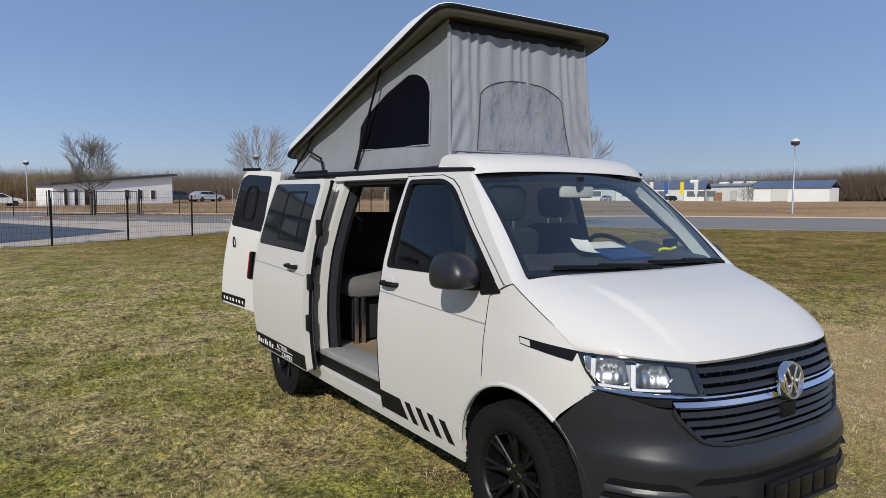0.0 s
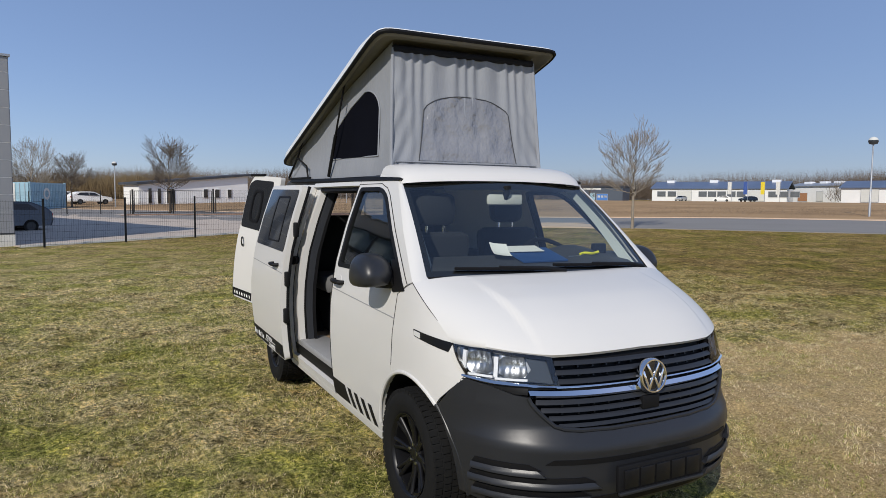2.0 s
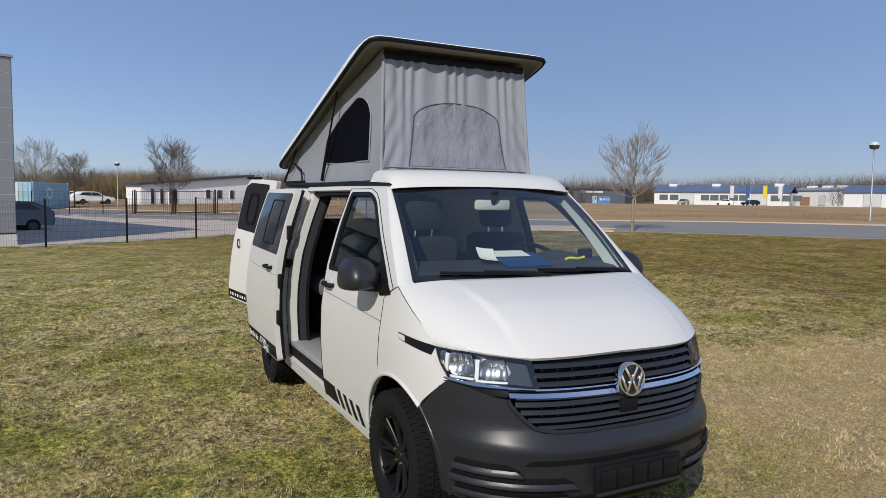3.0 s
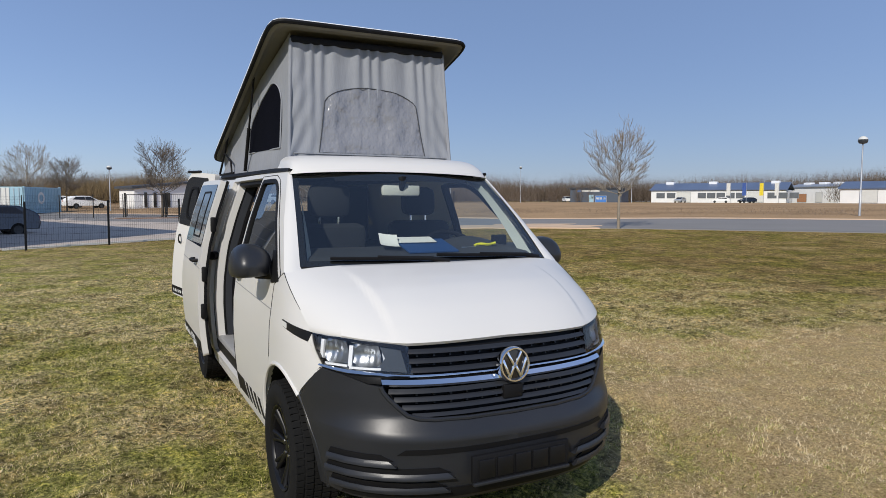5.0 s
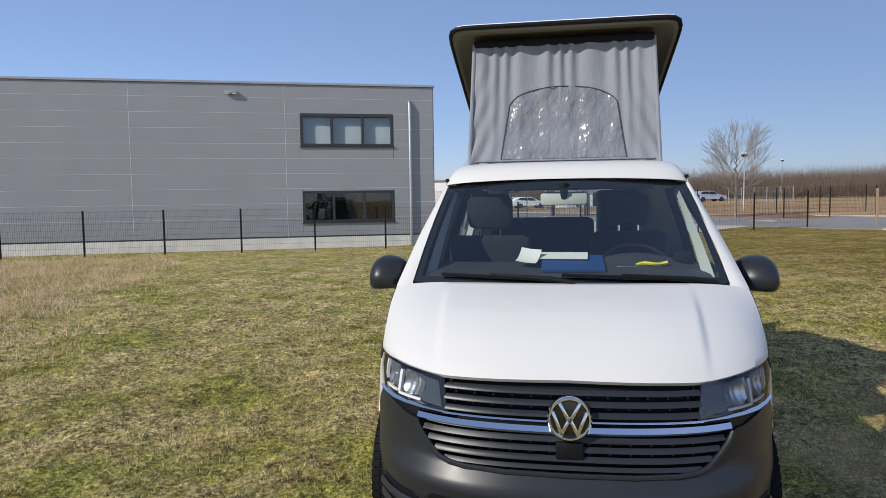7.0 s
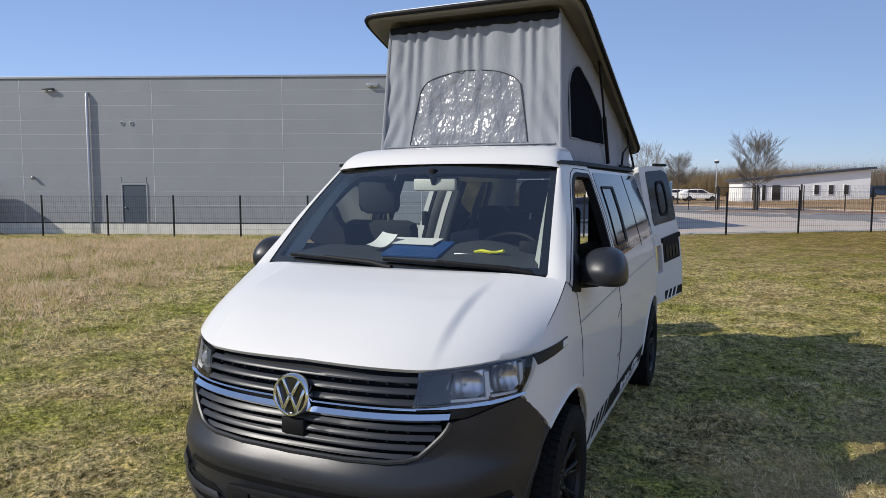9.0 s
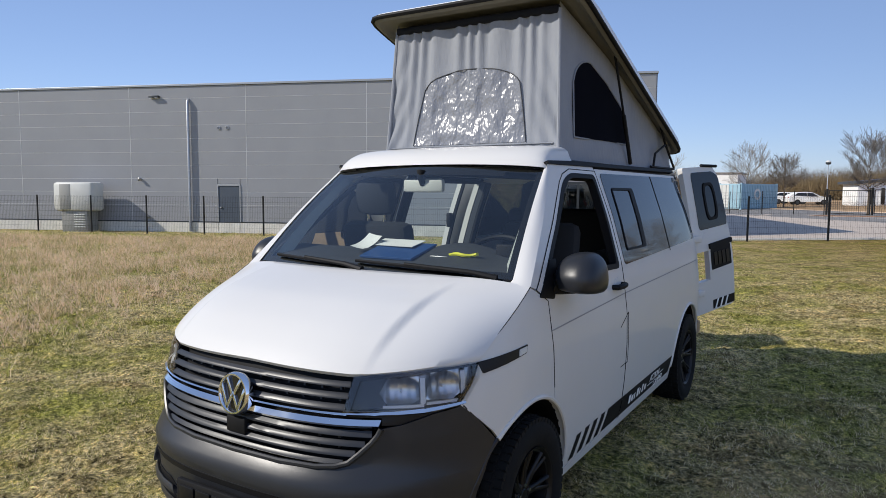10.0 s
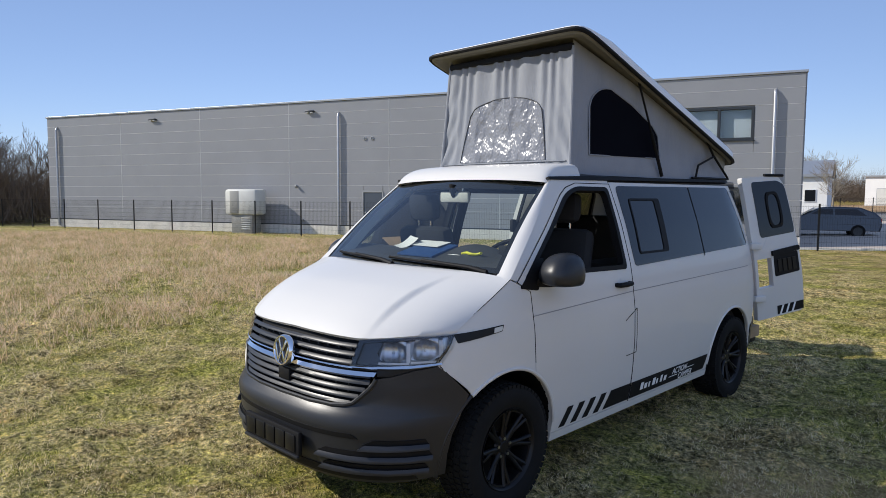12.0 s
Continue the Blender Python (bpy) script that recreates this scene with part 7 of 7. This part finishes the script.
span("storage_hall", "pale storage hall with blue solar roof", bearing(0.8436, 0.536, 175), bearing(0.888, 0.459, 170), 7, 3.2, 3.2, "white_render", "blueroof", [(4, 0.2, 3.4, 3.0, "palebox")], 1.5)
span("blue_workshop", "low blue-grey workshop with bright blue gate", bearing(0.6126, 0.79, 170), bearing(0.668, 0.744, 168), 14, 3.4, 3.4, "bluegrey", "darkroof", [(4.6, 0.1, 1.1, 1.7, "container"), (6.2, 0.1, 2.6, 1.5, "brightblue"), (6.4, 0.75, 0.6, 0.5, "palebox"), (7.2, 0.75, 0.6, 0.5, "palebox"), (8.0, 0.75, 0.6, 0.5, "palebox"), (1.6, 2.55, 0.9, 0.5, "brightblue"), (2.9, 2.65, 4.2, 0.35, "palebox")])
span("white_house", "white house with pale roof behind the hall", (-26.0, 74.6), (-17.9, 76.3), 9, 4.2, 4.2, "white_render", "trim", [(1.2, 0.9, 1.2, 1.2, "tint"), (6.2, 1.6, 1.0, 1.2, "tint")], 1.7)
span("far_warehouse", "far white flat-roofed warehouse", (-30.3, 147.8), (-20.0, 147.8), 12, 5.6, 5.6, "white_render", "trim", [(2, 0.3, 3, 3.0, "palebox")])
for dx, dy, mat in ((0.7805, 0.6252, "flagblue"), (0.7935, 0.6086, "flagyellow"), (0.768, 0.6405, "palebox"), (0.8045, 0.594, "palebox")):
    x, y = bearing(dx, dy, 178)
    fl = empty("flag", label="tall banner flag on a pole", category="flag", group="banner flags")
    bm = bmesh.new()
    tube(bm, [(0, 0, -0.3), (0, 0, 4.9)], 0.05, 6)
    part("pole", bm, "galv", fl)
    bm = bmesh.new()
    ang = math.atan2(dx, -dy)
    grid(bm, lambda u, v: Matrix.Rotation(ang, 4, "Z") @ Vector((0.08 + 0.85 * u, 0.1 * math.sin(u * 5 + v * 4), 1.8 + 3.0 * v)), 6, 8)
    part("cloth", bm, mat, fl)
    fl.matrix_world = Matrix.Translation((x, y, height_at(x, y)))


# ---- lamps, container, cars ----
def street_lamp(x, y, h, label):
    s = empty("street_lamp", label=label, category="lamp")
    bm = bmesh.new()
    tube(bm, [(0, 0, -0.3), (0, 0, 0.9), (0, 0, 0.95), (0, 0, h)], [0.06, 0.06, 0.045, 0.035], 10)
    part("pole", bm, "galv", s)
    bm = bmesh.new()
    lathe(bm, [(h - 0.04, 0.04), (h, 0.20), (h + 0.12, 0.25), (h + 0.20, 0.24)], 20, "z")
    part("globe", bm, "anthracite", s)
    bm = bmesh.new()
    lathe(bm, [(h + 0.20, 0.245), (h + 0.30, 0.20), (h + 0.37, 0.10), (h + 0.39, 0.001)], 20, "z")
    part("cap", bm, "palebox", s)
    s.matrix_world = Matrix.Translation((x, y, height_at(x, y)))


street_lamp(35.3, 19.1, 4.0, "galvanised street lamp with round globe head")
street_lamp(14.5, 52.0, 4.2, "galvanised street lamp beside the yard")
street_lamp(-0.9, 72.0, 4.2, "galvanised street lamp by the white building")
for x, y in ((48, 92), (64, 96), (36, 112), (84, 90)):
    street_lamp(x, y, 6.0, "far street lamp along the road")


def container(x, y, ang):
    c = empty("freight_container", label="pale blue corrugated steel freight container", category="container")
    bm = bmesh.new()
    box(bm, 0, 6.05, 0, 2.44, 0.12, 2.5)
    part("box", bm, "container", c, smooth=False)
    for k in range(22):
        bm = bmesh.new()
        x0 = 0.2 + k * 0.265
        box(bm, x0, x0 + 0.14, -0.035, 0.0, 0.25, 2.38, 0.012)
        part("rib", bm, "container", c, smooth=False)
    for y0 in (0.1, 1.27):
        bm = bmesh.new()
        box(bm, -0.05, 0.0, y0, y0 + 1.07, 0.2, 2.42, 0.01)
        d = part("door", bm, "palebox" if y0 > 1 else "container", c, smooth=False)
        for yy in (0.3, 0.75):
            bm = bmesh.new()
            tube(bm, [(-0.08, y0 + yy, 0.2), (-0.08, y0 + yy, 2.4)], 0.025, 6)
            part("lock_bar", bm, "galv", d)
    for xx in (0, 5.9):
        for yy in (-0.03, 2.32):
            bm = bmesh.new()
            box(bm, xx, xx + 0.16, yy, yy + 0.15, 0.0, 2.56)
            part("corner_post", bm, "container", c, smooth=False)
    bm = bmesh.new()
    lathe(bm, [(-0.045, 0.55), (-0.055, 0.55), (-0.055, 0.33), (-0.045, 0.33)], 24, "y")
    local(bm, Matrix.Translation((2.6, 0, 1.5)))
    part("round_sign", bm, "palebox", c)
    c.matrix_world = oriented(x, y, ang)


container(-7.8, 66.9, radians(65))


def car(x, y, ang, mat, label, group="", estate=True):
    c = empty("car", label=label, category="car", group=group)
    L, W = 4.6, 0.9
    prof = [(0.05, 0.32), (0.0, 0.6), (0.12, 0.82), (1.15, 0.98), (1.75, 1.32), (2.05, 1.44), (2.6, 1.48), (3.7, 1.44), (4.3, 1.18) if estate else (4.0, 1.1), (4.52, 0.97), (4.58, 0.6), (4.5, 0.32)]
    bm = bmesh.new()
    rings = []
    for w, inset in ((-1, 0.07), (-0.93, 0.0), (0.93, 0.0), (1, 0.07)):
        ring = []
        for px, pz in prof:
            tumble = 0.80 if pz > 1.3 else (0.93 if pz > 1.05 else 1.0)
            cx, cz = 2.3, 0.7
            ring.append(bm.verts.new((px + (cx - px) * inset * 0.5, w * W * tumble, pz + (cz - pz) * inset)))
        rings.append(ring)
    n = len(prof)
    for r0, r1 in zip(rings, rings[1:]):
        for i in range(n):
            bm.faces.new((r0[i], r0[(i + 1) % n], r1[(i + 1) % n], r1[i]))
    bm.faces.new(rings[0])
    bm.faces.new(rings[-1][::-1])
    part("body", bm, mat, c, angle=35)
    for s in (1, -1):
        for pts in ([(1.45, 1.02), (1.98, 1.36), (2.55, 1.38), (2.55, 1.02)], [(2.63, 1.02), (2.63, 1.38), (3.55, 1.36), (3.95, 1.06)]):
            bm = bmesh.new()
            vs = [bm.verts.new((px, s * (W * (0.965 - 0.17 * (pz - 1.0) / 0.4) + 0.01), pz)) for px, pz in pts]
            ws = [bm.verts.new((v.co.x, v.co.y - s * 0.02, v.co.z)) for v in vs]
            bm.faces.new(vs)
            for i in range(4):
                bm.faces.new((vs[i], vs[(i + 1) % 4], ws[(i + 1) % 4], ws[i]))
            part("side_window", bm, "tint", c, smooth=False)
        for wx in (0.85, 3.6):
            wl = empty("wheel")
            wl.parent = c
            bm = bmesh.new()
            lathe(bm, [(-0.1, 0.2), (-0.11, 0.31), (0.11, 0.31), (0.1, 0.2)], 20, "y")
            local(bm, Matrix.Translation((wx, s * 0.82, 0.31)))
            part("tyre", bm, "rubber", wl)
            bm = bmesh.new()
            lathe(bm, [(0.06 * s, 0.215), (0.085 * s, 0.20), (0.07 * s, 0.05), (0.08 * s, 0.001)], 14, "y")
            local(bm, Matrix.Translation((wx, s * 0.83, 0.31)))
            part("rim", bm, "anthracite", wl)
        bm = bmesh.new()
        box(bm, 4.42, 4.56, min(s * 0.55, s * 0.85), max(s * 0.55, s * 0.85), 0.78, 0.93, 0.02)
        part("tail_light", bm, "red", c)
        bm = bmesh.new()
        box(bm, 0.03, 0.25, min(s * 0.5, s * 0.84), max(s * 0.5, s * 0.84), 0.62, 0.76, 0.03)
        part("headlight", bm, "palebox", c)
    bm = bmesh.new()
    vs = [bm.verts.new(p) for p in ((1.2, -0.74, 1.01), (1.2, 0.74, 1.01), (1.83, 0.66, 1.41), (1.83, -0.66, 1.41))]
    bm.faces.new(vs)
    local(bm, Matrix.Translation((-0.02, 0, 0.012)))
    part("windscreen", bm, "tint", c, smooth=False)
    bm = bmesh.new()
    vs = [bm.verts.new(p) for p in ((3.66, -0.64, 1.42), (3.66, 0.64, 1.42), (4.23, 0.72, 1.16), (4.23, -0.72, 1.16))]
    bm.faces.new(vs)
    local(bm, Matrix.Translation((0.02, 0, 0.012)))
    part("rear_window", bm, "tint", c, smooth=False)
    c.matrix_world = oriented(x, y, ang)


car(-8.9, 33.4, radians(20), "carblue", "dark blue estate car parked beside the hall")
for k, (x, y, mat, nm) in enumerate(((-6.5, 84.0, "carsilver", "silver"), (-3.4, 92.0, "white_render", "white"), (-5.8, 96.0, "carsilver", "silver"), (-1.2, 86.5, "white_render", "white"), (16.6, 95.4, "carred", "red"), (20.0, 95.0, "carblue", "dark"), (23.0, 94.4, "carsilver", "silver"), (32.0, 135.0, "carsilver", "silver"), (37.0, 138.0, "carblue", "dark"))):
    car(x, y, radians(200 - 12 * (k % 3)), mat, nm + " car parked on the far yard", "far parked cars")
for k, (dx, dy, mat, tone) in enumerate(((0.752, 0.659, "white_render", "white"), (0.775, 0.632, "carblue", "dark"), (0.722, 0.692, "carsilver", "silver"), (0.612, 0.791, "white_render", "white"))):
    x, y = bearing(dx, dy, 192 if k < 3 else 172)
    car(x, y, facing((0, 0), (dy, -dx)) + 0.6 * k, mat, tone + " car in front of the far workshop", "cars by the workshop")
